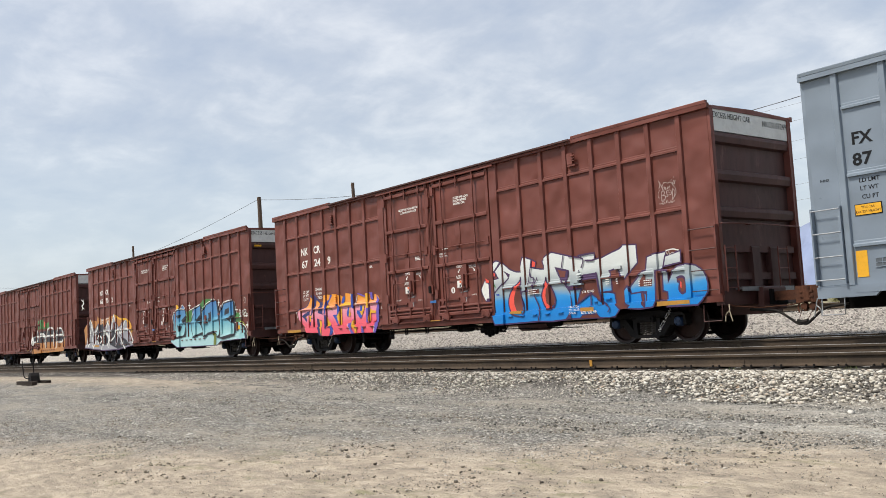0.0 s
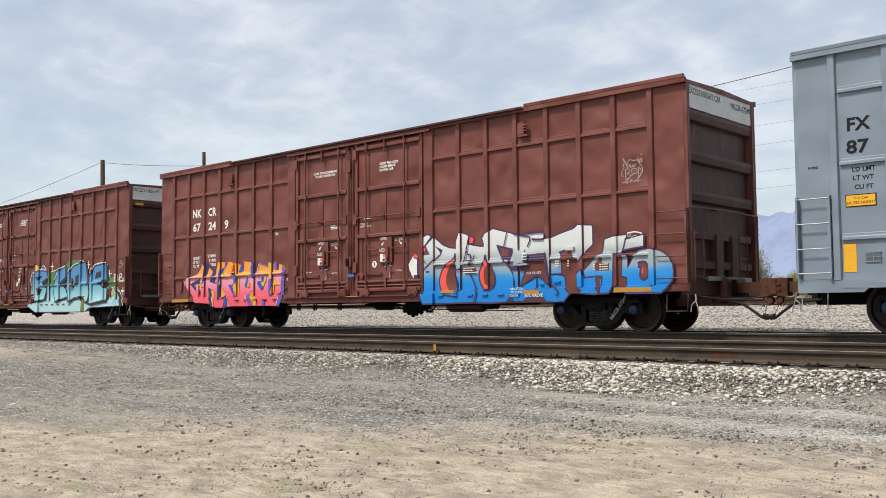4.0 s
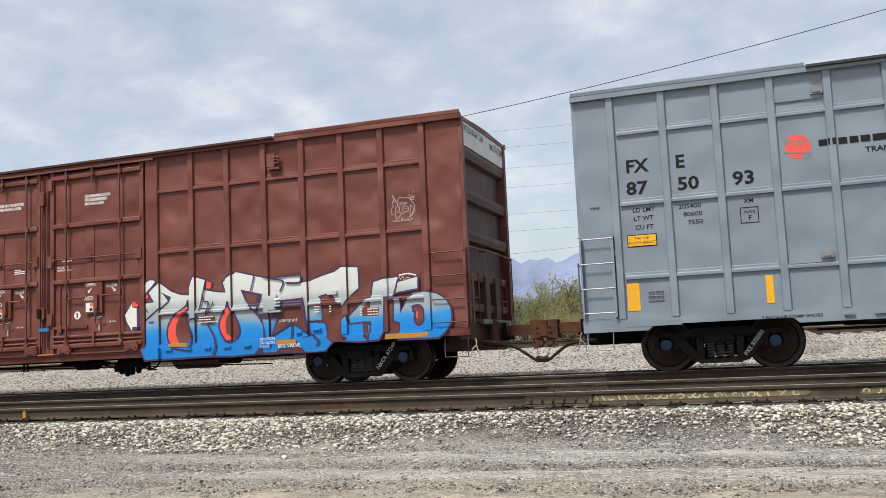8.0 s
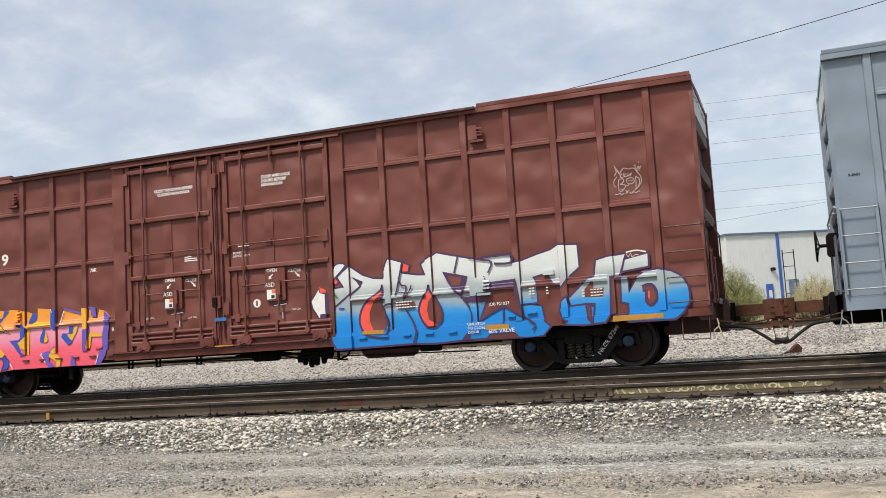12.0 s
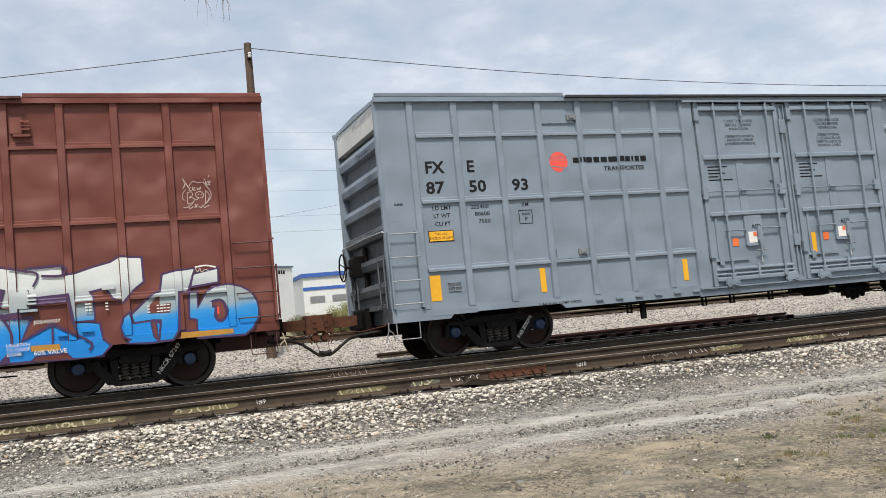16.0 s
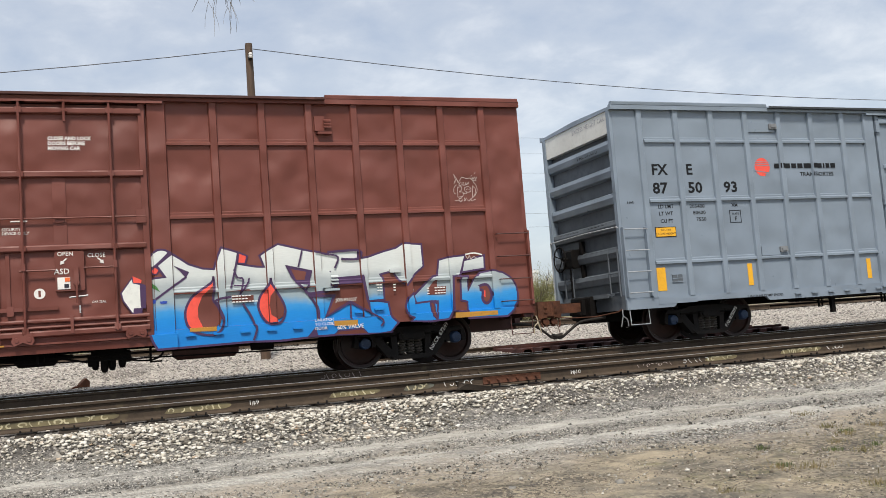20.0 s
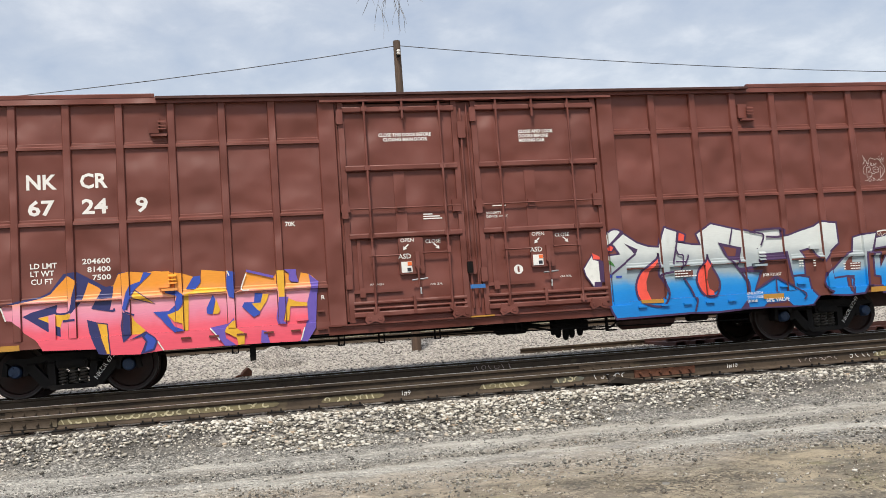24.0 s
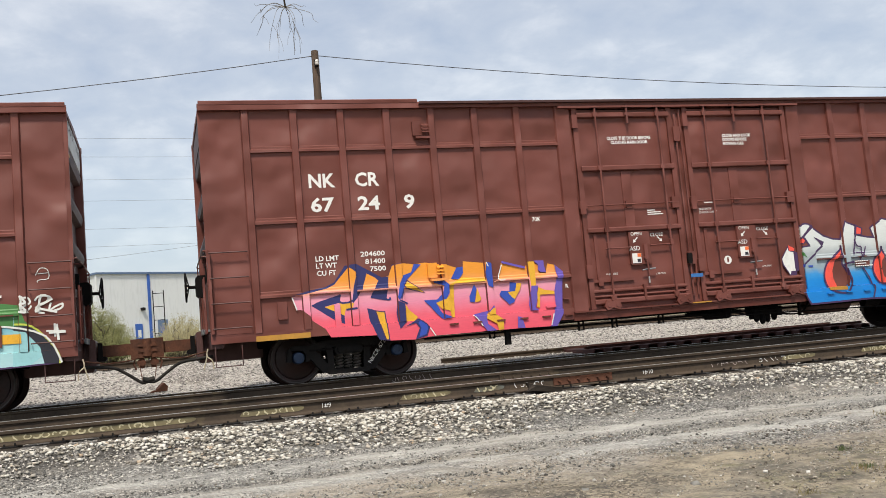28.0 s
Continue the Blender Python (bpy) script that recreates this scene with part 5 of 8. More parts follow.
def far_piece(piece):
    flat_shape(piece, "rust", 0, [(0.58, 1.45), (7.17, 1.37), (7.04, 0.69), (0.84, 0.64)])
    flat_shape(piece, "ink", 0, [(0.88, 1.95), (6.85, 1.95), (7.06, 1.27), (0.73, 1.27)])
    flat_shape(piece, "leaf", 0, [(1.82, 2.59), (2.88, 2.66), (3.06, 2.37), (4.19, 2.44), (4.36, 2.1), (1.88, 2.08)])
    flat_shape(piece, "coral", 0, [(3.06, 2.54), (3.52, 2.46), (3.51, 2.13), (3.05, 2.21)])
    stroke(piece, "cream", 0.1, [(0.56, 0.76), (0.76, 2.01), (1.68, 2.04), (1.78, 1.41), (0.66, 1.33)])
    stroke(piece, "cream", 0.1, [(2.24, 0.84), (2.34, 1.73), (3.23, 1.7), (3.21, 1.15)])
    stroke(piece, "cream", 0.1, [(3.58, 0.92), (3.8, 2.01), (5.09, 1.97), (5.23, 1)])
    stroke(piece, "cream", 0.1, [(5.59, 0.88), (5.69, 1.84), (6.33, 2.01), (6.95, 1.79), (6.93, 1.27), (5.78, 1.25)])
    stroke(piece, "cream", 0.1, [(0.67, 1.67), (7.01, 1.63)])


def scribble(piece):
    stroke(piece, "chalk", 0.011, [(7.93, 3.5), (7.96, 3.38), (7.92, 3.32)])
    stroke(piece, "chalk", 0.011, [(7.93, 3.5), (8, 3.38), (8.03, 3.32)])
    stroke(piece, "chalk", 0.011, [(7.93, 3.34), (7.98, 3.4), (8.01, 3.33)])
    stroke(piece, "chalk", 0.011, [(8.06, 3.35), (8.02, 3.29), (8.07, 3.28)])
    stroke(piece, "chalk", 0.011, [(8.09, 3.35), (8.08, 3.29)])
    stroke(piece, "chalk", 0.011, [(8.12, 3.34), (8.1, 3.29), (8.14, 3.29)])
    stroke(piece, "chalk", 0.011, [(8.16, 3.34), (8.16, 3.29), (8.22, 3.34), (8.2, 3.29)])
    stroke(piece, "chalk", 0.011, [(7.99, 3.26), (7.98, 3.06)])
    stroke(piece, "chalk", 0.011, [(7.99, 3.24), (8.06, 3.26), (8.07, 3.2), (8.01, 3.16)])
    stroke(piece, "chalk", 0.011, [(8.01, 3.16), (8.09, 3.15), (8.08, 3.08), (7.98, 3.06)])
    stroke(piece, "chalk", 0.011, [(8.13, 3.24), (8.2, 3.26), (8.25, 3.23), (8.25, 3.17), (8.19, 3.15), (8.13, 3.18), (8.13, 3.24)])
    stroke(piece, "chalk", 0.011, [(8.16, 3.2), (8.19, 3.22)])
    stroke(piece, "chalk", 0.011, [(8.21, 3.2), (8.23, 3.21)])
    stroke(piece, "chalk", 0.011, [(8.29, 3.28), (8.28, 3.05)])
    stroke(piece, "chalk", 0.011, [(8.29, 3.27), (8.35, 3.21), (8.33, 3.11), (8.28, 3.05)])
    stroke(piece, "chalk", 0.011, [(7.97, 3.3), (7.91, 3.23), (7.91, 3.14), (7.95, 3.12)])
    stroke(piece, "chalk", 0.011, [(8.03, 3.36), (8.09, 3.44), (8.18, 3.41), (8.26, 3.42), (8.32, 3.34), (8.37, 3.27), (8.38, 3.17), (8.31, 3.07), (8.25, 3.03)])
    stroke(piece, "chalk", 0.011, [(8.09, 3.14), (8.14, 3.12), (8.17, 3.15)])
    stroke(piece, "chalk", 0.011, [(8.08, 3.08), (8.03, 3.03), (8, 3.04)])
    stroke(piece, "chalk", 0.011, [(7.91, 3), (7.96, 2.99), (8, 3.01), (8.02, 2.97), (8.07, 3.01)])
    stroke(piece, "chalk", 0.011, [(8.1, 3.05), (8.13, 2.99)])
    stroke(piece, "chalk", 0.011, [(8.09, 2.98), (8.15, 3.04)])
    stroke(piece, "chalk", 0.011, [(8.16, 3.01), (8.2, 2.98), (8.23, 3.02), (8.26, 2.98), (8.31, 3.01), (8.34, 3)])
    stroke(piece, "chalk", 0.011, [(8.3, 3.44), (8.31, 3.39), (8.35, 3.44), (8.36, 3.39), (8.39, 3.44)])
    stroke(piece, "chalk", 0.011, [(8.35, 3.5), (8.37, 3.53)])
    stroke(piece, "chalk", 0.011, [(8.27, 3.45), (8.3, 3.47)])
    stroke(piece, "chalk", 0.011, [(8.3, 3.37), (8.38, 3.37)])


def curve_tag(piece):
    stroke(piece, "cream", 0.03, [(8.53, 1.77), (8.64, 1.79), (8.68, 1.71), (8.59, 1.65), (8.53, 1.58), (8.65, 1.6), (8.7, 1.66)])
    stroke(piece, "cream", 0.03, [(8.56, 1.82), (8.53, 1.56)])
    stroke(piece, "cream", 0.03, [(8.75, 1.73), (8.81, 1.8), (8.95, 1.79), (8.92, 1.7), (8.79, 1.63), (8.76, 1.56), (8.85, 1.58)])
    stroke(piece, "cream", 0.03, [(8.99, 1.69), (8.96, 1.57), (9.05, 1.62), (9.16, 1.66), (9.14, 1.59), (9, 1.55)])
    stroke(piece, "cream", 0.03, [(8.9, 1.24), (9.17, 1.22)])
    stroke(piece, "cream", 0.03, [(9.03, 1.35), (9.03, 1.14)])
    stroke(piece, "cream", 0.012, [(8.78, 2.14), (8.85, 2.25), (8.96, 2.22), (8.97, 2.08), (8.82, 2.06), (8.8, 2.02)])
    stroke(piece, "cream", 0.012, [(8.81, 2.16), (8.98, 2.17)])
    stroke(piece, "cream", 0.03, [(8.8, 1.54), (8.89, 1.53)])
    flat_shape(piece, "aqua2", 0.0, [(8.43, 1.49), (8.64, 1.34), (8.81, 1.16), (8.84, 0.85), (8.66, 0.72), (8.4, 0.71)])
    flat_shape(piece, "ink", 0, [(8.43, 1.35), (8.69, 1.33), (8.94, 1.08), (9.08, 0.83), (9.08, 0.71), (8.86, 0.73), (8.8, 0.99), (8.6, 1.24), (8.42, 1.28)])
    flat_shape(piece, "leaf", 0, [(8.44, 1.61), (8.52, 1.49), (8.69, 1.33), (8.43, 1.35)])
    stroke(piece, "lime", 0.03, [(8.43, 1.38), (8.69, 1.33), (8.94, 1.08), (9.08, 0.85), (9.09, 0.71)])


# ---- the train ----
# grab irons and steps share the shade-darkened oxide of the ends
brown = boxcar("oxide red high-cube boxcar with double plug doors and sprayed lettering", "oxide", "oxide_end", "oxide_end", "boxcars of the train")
hub = pose(0, TRACK_Y, TRACK_Z, LEAN_CAR, 0, 0)
CARS = [(brown, -20.81)]
for x, words in ((-41.61, "oxide red boxcar with aqua and grey sprayed pieces"), (-62.41, "oxide red boxcar with orange and black sprayed piece"), (-83.21, "plain oxide red high-cube boxcar")):
    CARS.append((tagged(copy_thing(brown, hub), words), x))
red, second, third, fourth = [c for c, x in CARS]
STEPS_BROWN = dict(STEPS)
STEPS.update(GREY_STEPS)
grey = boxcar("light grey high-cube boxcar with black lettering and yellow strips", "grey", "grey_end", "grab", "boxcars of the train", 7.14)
CARS.append((grey, -0.04))

# lettering of the grey car
GB = dict(mat="letter_black", parent=grey)
for text, h, x, z, align in (
    ("FX", 0.215, -8.47, 3.445, "LEFT"), ("E", 0.215, -7.63, 3.445, "LEFT"), ("87", 0.215, -8.48, 3.06, "LEFT"), ("50", 0.215, -7.62, 3.06, "LEFT"), ("93", 0.215, -6.72, 3.06, "LEFT"),
    ("LD LMT", 0.075, -8.40, 2.745, "LEFT"), ("LT WT", 0.075, -8.39, 2.60, "LEFT"), ("CU FT", 0.075, -8.37, 2.445, "LEFT"),
    ("205400", 0.075, -7.25, 2.735, "RIGHT"), ("80600", 0.075, -7.24, 2.60, "RIGHT"), ("7550", 0.075, -7.24, 2.46, "RIGHT"),
    ("XM", 0.07, -6.49, 2.74, "CENTER"), ("PLATE", 0.04, -6.49, 2.57, "CENTER"), ("F", 0.08, -6.49, 2.45, "CENTER"), ("B-END", 0.04, -9.13, 2.86, "LEFT"), ("2 INCH HF COMP SHOES", 0.05, -6.44, 0.80, "LEFT"),
):
    letters(text, h, x=x, y=PANEL - 0.012 if text == "B-END" else (-1.539 if z < 0.9 else PANEL - 0.004), z=z, align=align, bold=0.04 if h > 0.1 else 0.02, wide=1.16 if text[0].isdigit() else 1.04, **GB)
box_mark = Shape()
for a in ((-6.64, -6.35, 2.655, 2.667), (-6.64, -6.35, 2.40, 2.412), (-6.64, -6.628, 2.40, 2.667), (-6.362, -6.35, 2.40, 2.667)):
    box_mark.box(a[0], a[1], PANEL - 0.005, PANEL, a[2], a[3])
part("plate_frame", box_mark, "letter_black", grey)


def mark(car, name, mat, x0, x1, z0, z1, y, label=""):
    return part(name, Shape().box(x0, x1, y - 0.005, y, z0, z1), mat, car, label)


grey_piece = Piece(grey)


def bars(piece, colour, x, z, h, widths, gap):
    """A word as plain bars."""
    for w in widths:
        spray(piece, colour, [[(x, z), (x + w, z), (x + w, z + h), (x, z + h)]], "word_bar")
        x += w + gap


# company sign: a banded disc, and its name as plain bars
disc = [(-5.66 + 0.20 * math.cos(k * math.pi / 12), 3.585 + 0.20 * math.sin(k * math.pi / 12)) for k in range(24)]
spray(grey_piece, "coral", [disc], "company_disc")
for z in (3.62, 3.66, 3.70):
    spray(grey_piece, "grey", [[(-5.86, z), (-5.46, z - 0.01), (-5.46, z + 0.002), (-5.86, z + 0.012)]], "disc_band")
spray(grey_piece, "grey", [[(-5.88, 3.5), (-5.5, 3.45), (-5.44, 3.46), (-5.88, 3.52)], [(-5.58, 3.36), (-5.5, 3.40), (-5.46, 3.46), (-5.6, 3.44)]], "disc_band")
bars(grey_piece, "letter_black", -5.34, 3.555, 0.105, (0.17, 0.06, 0.13, 0.13, 0.14, 0.20, 0.12, 0.11, 0.04, 0.10, 0.13), 0.035)
letters("TRANSPORTES", 0.085, "letter_black", grey, -4.66, RIB, 3.38, bold=0.03, bend=side_depth, wide=1.15)
for name, mat, x0, x1, z0, z1 in (
    ("yellow_strip", "yellow", -8.58, -8.37, 1.06, 1.53), ("yellow_strip", "yellow", -6.33, -6.21, 1.06, 1.52), ("yellow_strip", "yellow", -3.08, -2.96, 1.05, 1.49),
    ("placard", "letter_black", -8.52, -8.02, 2.15, 2.36),
):
    mark(grey, name, mat, x0, x1, z0, z1, PANEL - 0.002)
mark(grey, "placard_face", "yellow", -8.505, -8.035, 2.165, 2.345, PANEL - 0.008)
letters("THIS CAR", 0.04, "letter_black", grey, -8.27, PANEL - 0.014, 2.275, "CENTER")
letters("EXCESS HEIGHT", 0.045, "letter_black", grey, -8.27, PANEL - 0.014, 2.195, "CENTER")
mark(grey, "card_holder", "grey_end", -8.22, -7.98, 1.22, 1.38, PANEL - 0.01)
part("holder_frame", Shape().box(-8.23, -7.97, PANEL - 0.02, PANEL, 1.37, 1.385).box(-8.23, -7.97, PANEL - 0.02, PANEL, 1.215, 1.23).box(-8.23, -7.97, PANEL - 0.022, PANEL, 1.29, 1.302).box(-8.105, -8.095, PANEL - 0.02, PANEL, 1.22, 1.38), "grey", grey)
for x0, x1, z in ((-6.0, -5.15, 4.46), (-5.95, -5.2, 1.78)):
    part("route_board", Shape().box(x0 + 0.02, x1 - 0.12, PANEL - 0.03, PANEL, z - 0.11, z + 0.09, 0.01), "grey", grey)
    part("board_clip", Shape().box(x1 - 0.26, x1 - 0.06, PANEL - 0.07, PANEL, z - 0.05, z + 0.07, 0.015).box(x1 - 0.22, x1 - 0.1, PANEL - 0.09, PANEL - 0.07, z - 0.02, z + 0.03), "steel", grey)
for x0 in (-2.39, 0.01):
    letters("CLOSE THIS DOOR\nBEFORE CLOSING\nMAIN DOOR" if x0 < -1 else "CLOSE AND LOCK\nDOORS BEFORE\nMOVING CAR", 0.06, "letter_black", grey, x0 + 1.12, -1.51, 4.32, "CENTER")
    letters("CIERRE ESTA PUERTA\nANTES DE CERRAR\nLA PUERTA PRINCIPAL" if x0 < -1 else "CIERRE Y PONGA\nEL SEGURO EN LAS\nPUERTAS ANTES DE\nMOVER EL CARRO", 0.055, "letter_black", grey, x0 + 1.12, -1.51, 3.99, "CENTER")
    letters("ASD", 0.09, "letter_black", grey, x0 + 1.20, -1.572, 2.02, "CENTER", bold=0.01)
    mark(grey, "sticker", "letter_white", x0 + 0.98, x0 + 1.19, 1.72, 1.95, -1.568)
    mark(grey, "sticker_patch", "orange", x0 + 1.10, x0 + 1.18, 1.86, 1.94, -1.574)
    mark(grey, "orange_sticker", "orange", x0 + 0.60, x0 + 0.75, 1.68, 1.84, -1.512, "orange square sticker")
    for k, w in enumerate((0.5, 0.3, 0.42, 0.25, 0.6)):
        mark(grey, "stencil_line", "letter_black", x0 + 0.2, x0 + 0.2 + w, 3.36 - k * 0.07, 3.385 - k * 0.07, -1.505)
mark(grey, "yellow_strip", "yellow", 0.28, 0.40, 1.36, 1.86, -1.512)
letters("70K", 0.075, "letter_black", grey, -0.65, -1.512, 2.97, "LEFT")
letters("EXCESS HEIGHT CAR", 0.10, "smoke", grey, -9.337, 0.1, 4.62, "LEFT", facing="left_end")
letters("FXE 875093", 0.12, "letter_black", grey, -9.327, 0.0, 4.03, "LEFT", facing="left_end")
end_bars = Shape()
for y0, w in ((0.75, 0.11), (0.6, 0.08), (0.48, 0.1), (0.34, 0.1), (0.2, 0.12), (-0.3, 0.1), (-0.45, 0.12), (-0.6, 0.1), (-0.76, 0.12), (-0.93, 0.1), (-1.08, 0.1)):
    end_bars.box(-9.328, -9.322, -y0 - w, -y0, 2.44, 2.52)
part("word_bars", end_bars, "letter_black", grey)
hand_brake(grey, -1, "black")
letters("FXE 875093", 0.07, "letter_white", grey, -6.72, -1.125, 0.22, slant=52, name="truck_lettering")

# lettering of the first brown car
STEPS.update(STEPS_BROWN)


def brown_marks(car, number):
    w = dict(mat="letter_white", parent=car)
    for text, h, x, z, align in (
        ("NK", 0.235, -7.55, 3.40, "LEFT"), ("CR", 0.235, -6.71, 3.40, "LEFT"), (number[:2], 0.235, -7.53, 2.97, "LEFT"), (number[2:4], 0.235, -6.69, 2.97, "LEFT"), (number[4:], 0.235, -5.84, 2.97, "LEFT"),
        ("LD LMT", 0.085, -7.52, 2.095, "LEFT"), ("LT WT", 0.085, -7.52, 1.97, "LEFT"), ("CU FT", 0.085, -7.51, 1.84, "LEFT"),
        ("204600", 0.085, -6.27, 2.135, "RIGHT"), ("81400", 0.085, -6.27, 2.0, "RIGHT"), ("7500", 0.085, -6.27, 1.865, "RIGHT"), ("70K", 0.075, -3.40, 2.61, "LEFT"), ("R", 0.07, -2.86, 1.32, "LEFT"),
    ):
        letters(text, h, x=x, y=PANEL - 0.004, z=z, align=align, bold=0.04 if h > 0.2 else 0.03, wide=(1.2 if text[0].isdigit() and text != "70K" else 0.95) if h > 0.2 or text[0] in "278" else 1.0, **w)
    letters("CLOSE THIS DOOR BEFORE\nCLOSING MAIN DOOR", 0.058, x=-1.21, y=-1.51, z=4.125, align="CENTER", bold=0.05, wide=0.92, **w)
    letters("CLOSE AND LOCK\nDOORS BEFORE\nMOVING CAR", 0.057, x=0.89, y=-1.51, z=4.13, bold=0.05, wide=0.95, **w)
    letters("SECURITY\nDEVICE ONLY", 0.044, x=0.17, y=-1.51, z=2.66, bold=0.01, **w)
    for x0 in (-2.39, 0.01):
        letters("OPEN", 0.065, x=x0 + 1.08, y=-1.572, z=2.225, align="CENTER", bold=0.01, **w)
        letters("CLOSE", 0.065, x=x0 + 1.55, y=-1.512, z=2.195, align="CENTER", bold=0.01, **w)
        letters("ASD", 0.085, x=x0 + 1.02, y=-1.572, z=1.935, align="CENTER", bold=0.012, **w)
        for x, k in ((x0 + 1.06, -1), (x0 + 1.6, 1)):
            y = -1.57 if k < 0 else -1.51
            part("arrow", Shape().prism([(x - k * 0.045, 2.175), (x + k * 0.012, 2.125), (x - k * 0.008, 2.105), (x + k * 0.06, 2.085), (x + k * 0.052, 2.15), (x + k * 0.03, 2.14), (x - k * 0.03, 2.19)], y - 0.003, y), "letter_white", car)
        mark(car, "sticker", "letter_white", x0 + 0.95, x0 + 1.14, 1.69, 1.88, -1.568)
        mark(car, "sticker_patch", "orange", x0 + 1.06, x0 + 1.135, 1.81, 1.875, -1.574)
        mark(car, "sticker_code", "ink", x0 + 1.05, x0 + 1.12, 1.71, 1.77, -1.574)
        letters("CAR SEAL", 0.035, x=x0 + 1.45, y=-1.512, z=1.45, **w)
    letters("PULL HERE", 0.035, x=-2.0, y=-1.512, z=1.50, **w)
    for x, z, ww in ((-0.98, 2.70, 0.17), (-0.98, 2.66, 0.3), (-0.98, 2.62, 0.34), (0.3, 2.80, 0.25)):
        mark(car, "stencil_line", "letter_white", x, x + ww, z, z + 0.02, -1.506)
    ring = [(0.69 + 0.085 * math.cos(k * math.pi / 8), 1.64 + 0.085 * math.sin(k * math.pi / 8)) for k in range(16)]
    part("round_mark", Shape().prism(ring, -1.51, -1.506), "letter_white", car)
    part("round_mark_centre", Shape().box(0.672, 0.708, -1.514, -1.51, 1.59, 1.69), "oxide", car)
    part("tape_strip", Shape().box(-0.24, 0.03, -1.61, -1.60, 1.34, 1.41), "tape", car, "blue tape on the door joint")
    part("joint_latch", Shape().box(-0.27, -0.17, -1.63, -1.58, 1.62, 1.82, 0.01), "black", car, "small dark latch")
    letters("EXCESS HEIGHT CAR", 0.12, "letter_black", car, 9.337, -1.36, 4.62, "LEFT", facing="right_end", wide=0.82)
    letters("NKCR " + number, 0.13, "letter_black", car, 9.337, 0.42, 4.58, "LEFT", facing="right_end", wide=0.9)
    letters("NKCR " + number, 0.075, "letter_white", car, 7.37, -1.125, 0.24, slant=52, name="truck_lettering")
    letters("NKCR " + number, 0.075, "letter_white", car, -6.60, -1.125, 0.24, slant=52, name="truck_lettering")


brown_marks(red, "67249")
brown_marks(second, "66702")
blue_piece(Piece(red))
pink_piece(Piece(red))
scribble(Piece(red))
letters("60% VALVE", 0.07, "letter_white", red, 5.47, -1.575, 0.745, bold=0.012, slant=0)
letters("UNLATCH\nTO CLOSE\nDOOR", 0.05, "letter_white", red, 5.08, -1.575, 0.905, bold=0.01)
letters("JOB F21037", 0.055, "letter_white", red, 5.49, PANEL - 0.03, 1.235, bold=0.01)
letters("LIFT HERE\nJACK HERE\nPULL HERE", 0.032, "letter_white", red, 7.08, PANEL - 0.035, 0.99, bold=0.01)
for x, z, widths in ((3.69, 1.42, (0.34, 0.30, 0.44)), (6.26, 1.48, (0.11, 0.11, 0.11)), (6.57, 1.47, (0.07, 0.07, 0.07)), (7.21, 1.37, (0.07, 0.09, 0.06)), (7.36, 1.37, (0.24, 0.24, 0.24))):
    for k, w in enumerate(widths):
        for j in range(int(w / 0.055)):
            mark(red, "stencil_line", "letter_white", x + j * 0.055, x + j * 0.055 + 0.044, z - k * 0.05, z - k * 0.05 + 0.02, PANEL - 0.045)
# fittings that the sprayers painted over
for ob in [o for o in red.children if o.name.split(".")[0] in ("sill_tab", "bracket_plate", "vent_box")]:
    low = [v.co for v in ob.data.vertices]
    px, pz = sum(v.x for v in low) / len(low) + ob.location.x, sum(v.z for v in low) / len(low)
    over = "ice" if 2.75 < px < 8.5 and pz < 2.0 else ("candy" if -8.0 < px < -3.1 and pz < 1.9 and ob.name.startswith(("bracket", "vent")) else "")
    if over:
        for o in [ob] + list(ob.children):
            o.material_slots[0].link = "OBJECT"
            o.material_slots[0].material = M[over]
aqua_piece(Piece(second))
# the letter-like forms of the aqua piece, outlined and then filled
forms = Piece(second)
forms.layer = 0.03
flat_shape(forms, "ink", 0, [(2.25, 1.92), (2.82, 2.06), (3.41, 2.03), (3.51, 1.78), (3.04, 1.6), (3.47, 1.36), (3.25, 0.94), (2.25, 0.86)])
spray(forms, "aqua", [[(2.13, 1.98), (2.7, 2.12), (3.29, 2.09), (3.39, 1.84), (2.92, 1.66), (3.35, 1.42), (3.13, 1.0), (2.13, 0.92)]])
spray(forms, "ink", [], "sprayed_outline", band([(2.13, 1.98), (2.7, 2.12), (3.29, 2.09), (3.39, 1.84), (2.92, 1.66), (3.35, 1.42), (3.13, 1.0), (2.13, 0.92)], 0.05, True))
flat_shape(forms, "ink", 0, [(4.15, 1.65), (4.5, 2.02), (4.99, 2.14), (4.99, 1.75), (4.55, 1.55), (5.02, 1.32), (5.2, 1.02), (4.2, 0.86), (4.03, 1.16)])
spray(forms, "aqua", [[(4.03, 1.71), (4.38, 2.08), (4.87, 2.2), (4.87, 1.81), (4.43, 1.61), (4.9, 1.38), (5.08, 1.08), (4.08, 0.92), (3.91, 1.22)]])
spray(forms, "ink", [], "sprayed_outline", band([(4.03, 1.71), (4.38, 2.08), (4.87, 2.2), (4.87, 1.81), (4.43, 1.61), (4.9, 1.38), (5.08, 1.08), (4.08, 0.92), (3.91, 1.22)], 0.05, True))
flat_shape(forms, "ink", 0, [(5.18, 1.77), (5.56, 2.11), (6.05, 2.21), (6.53, 2.24), (6.67, 1.72), (6.79, 1.16), (6.66, 0.77), (6.24, 1.01), (5.63, 0.96), (5.31, 0.83)])
spray(forms, "aqua", [[(5.06, 1.83), (5.44, 2.17), (5.93, 2.27), (6.41, 2.3), (6.55, 1.78), (6.67, 1.22), (6.54, 0.83), (6.12, 1.07), (5.51, 1.02), (5.19, 0.89)]])
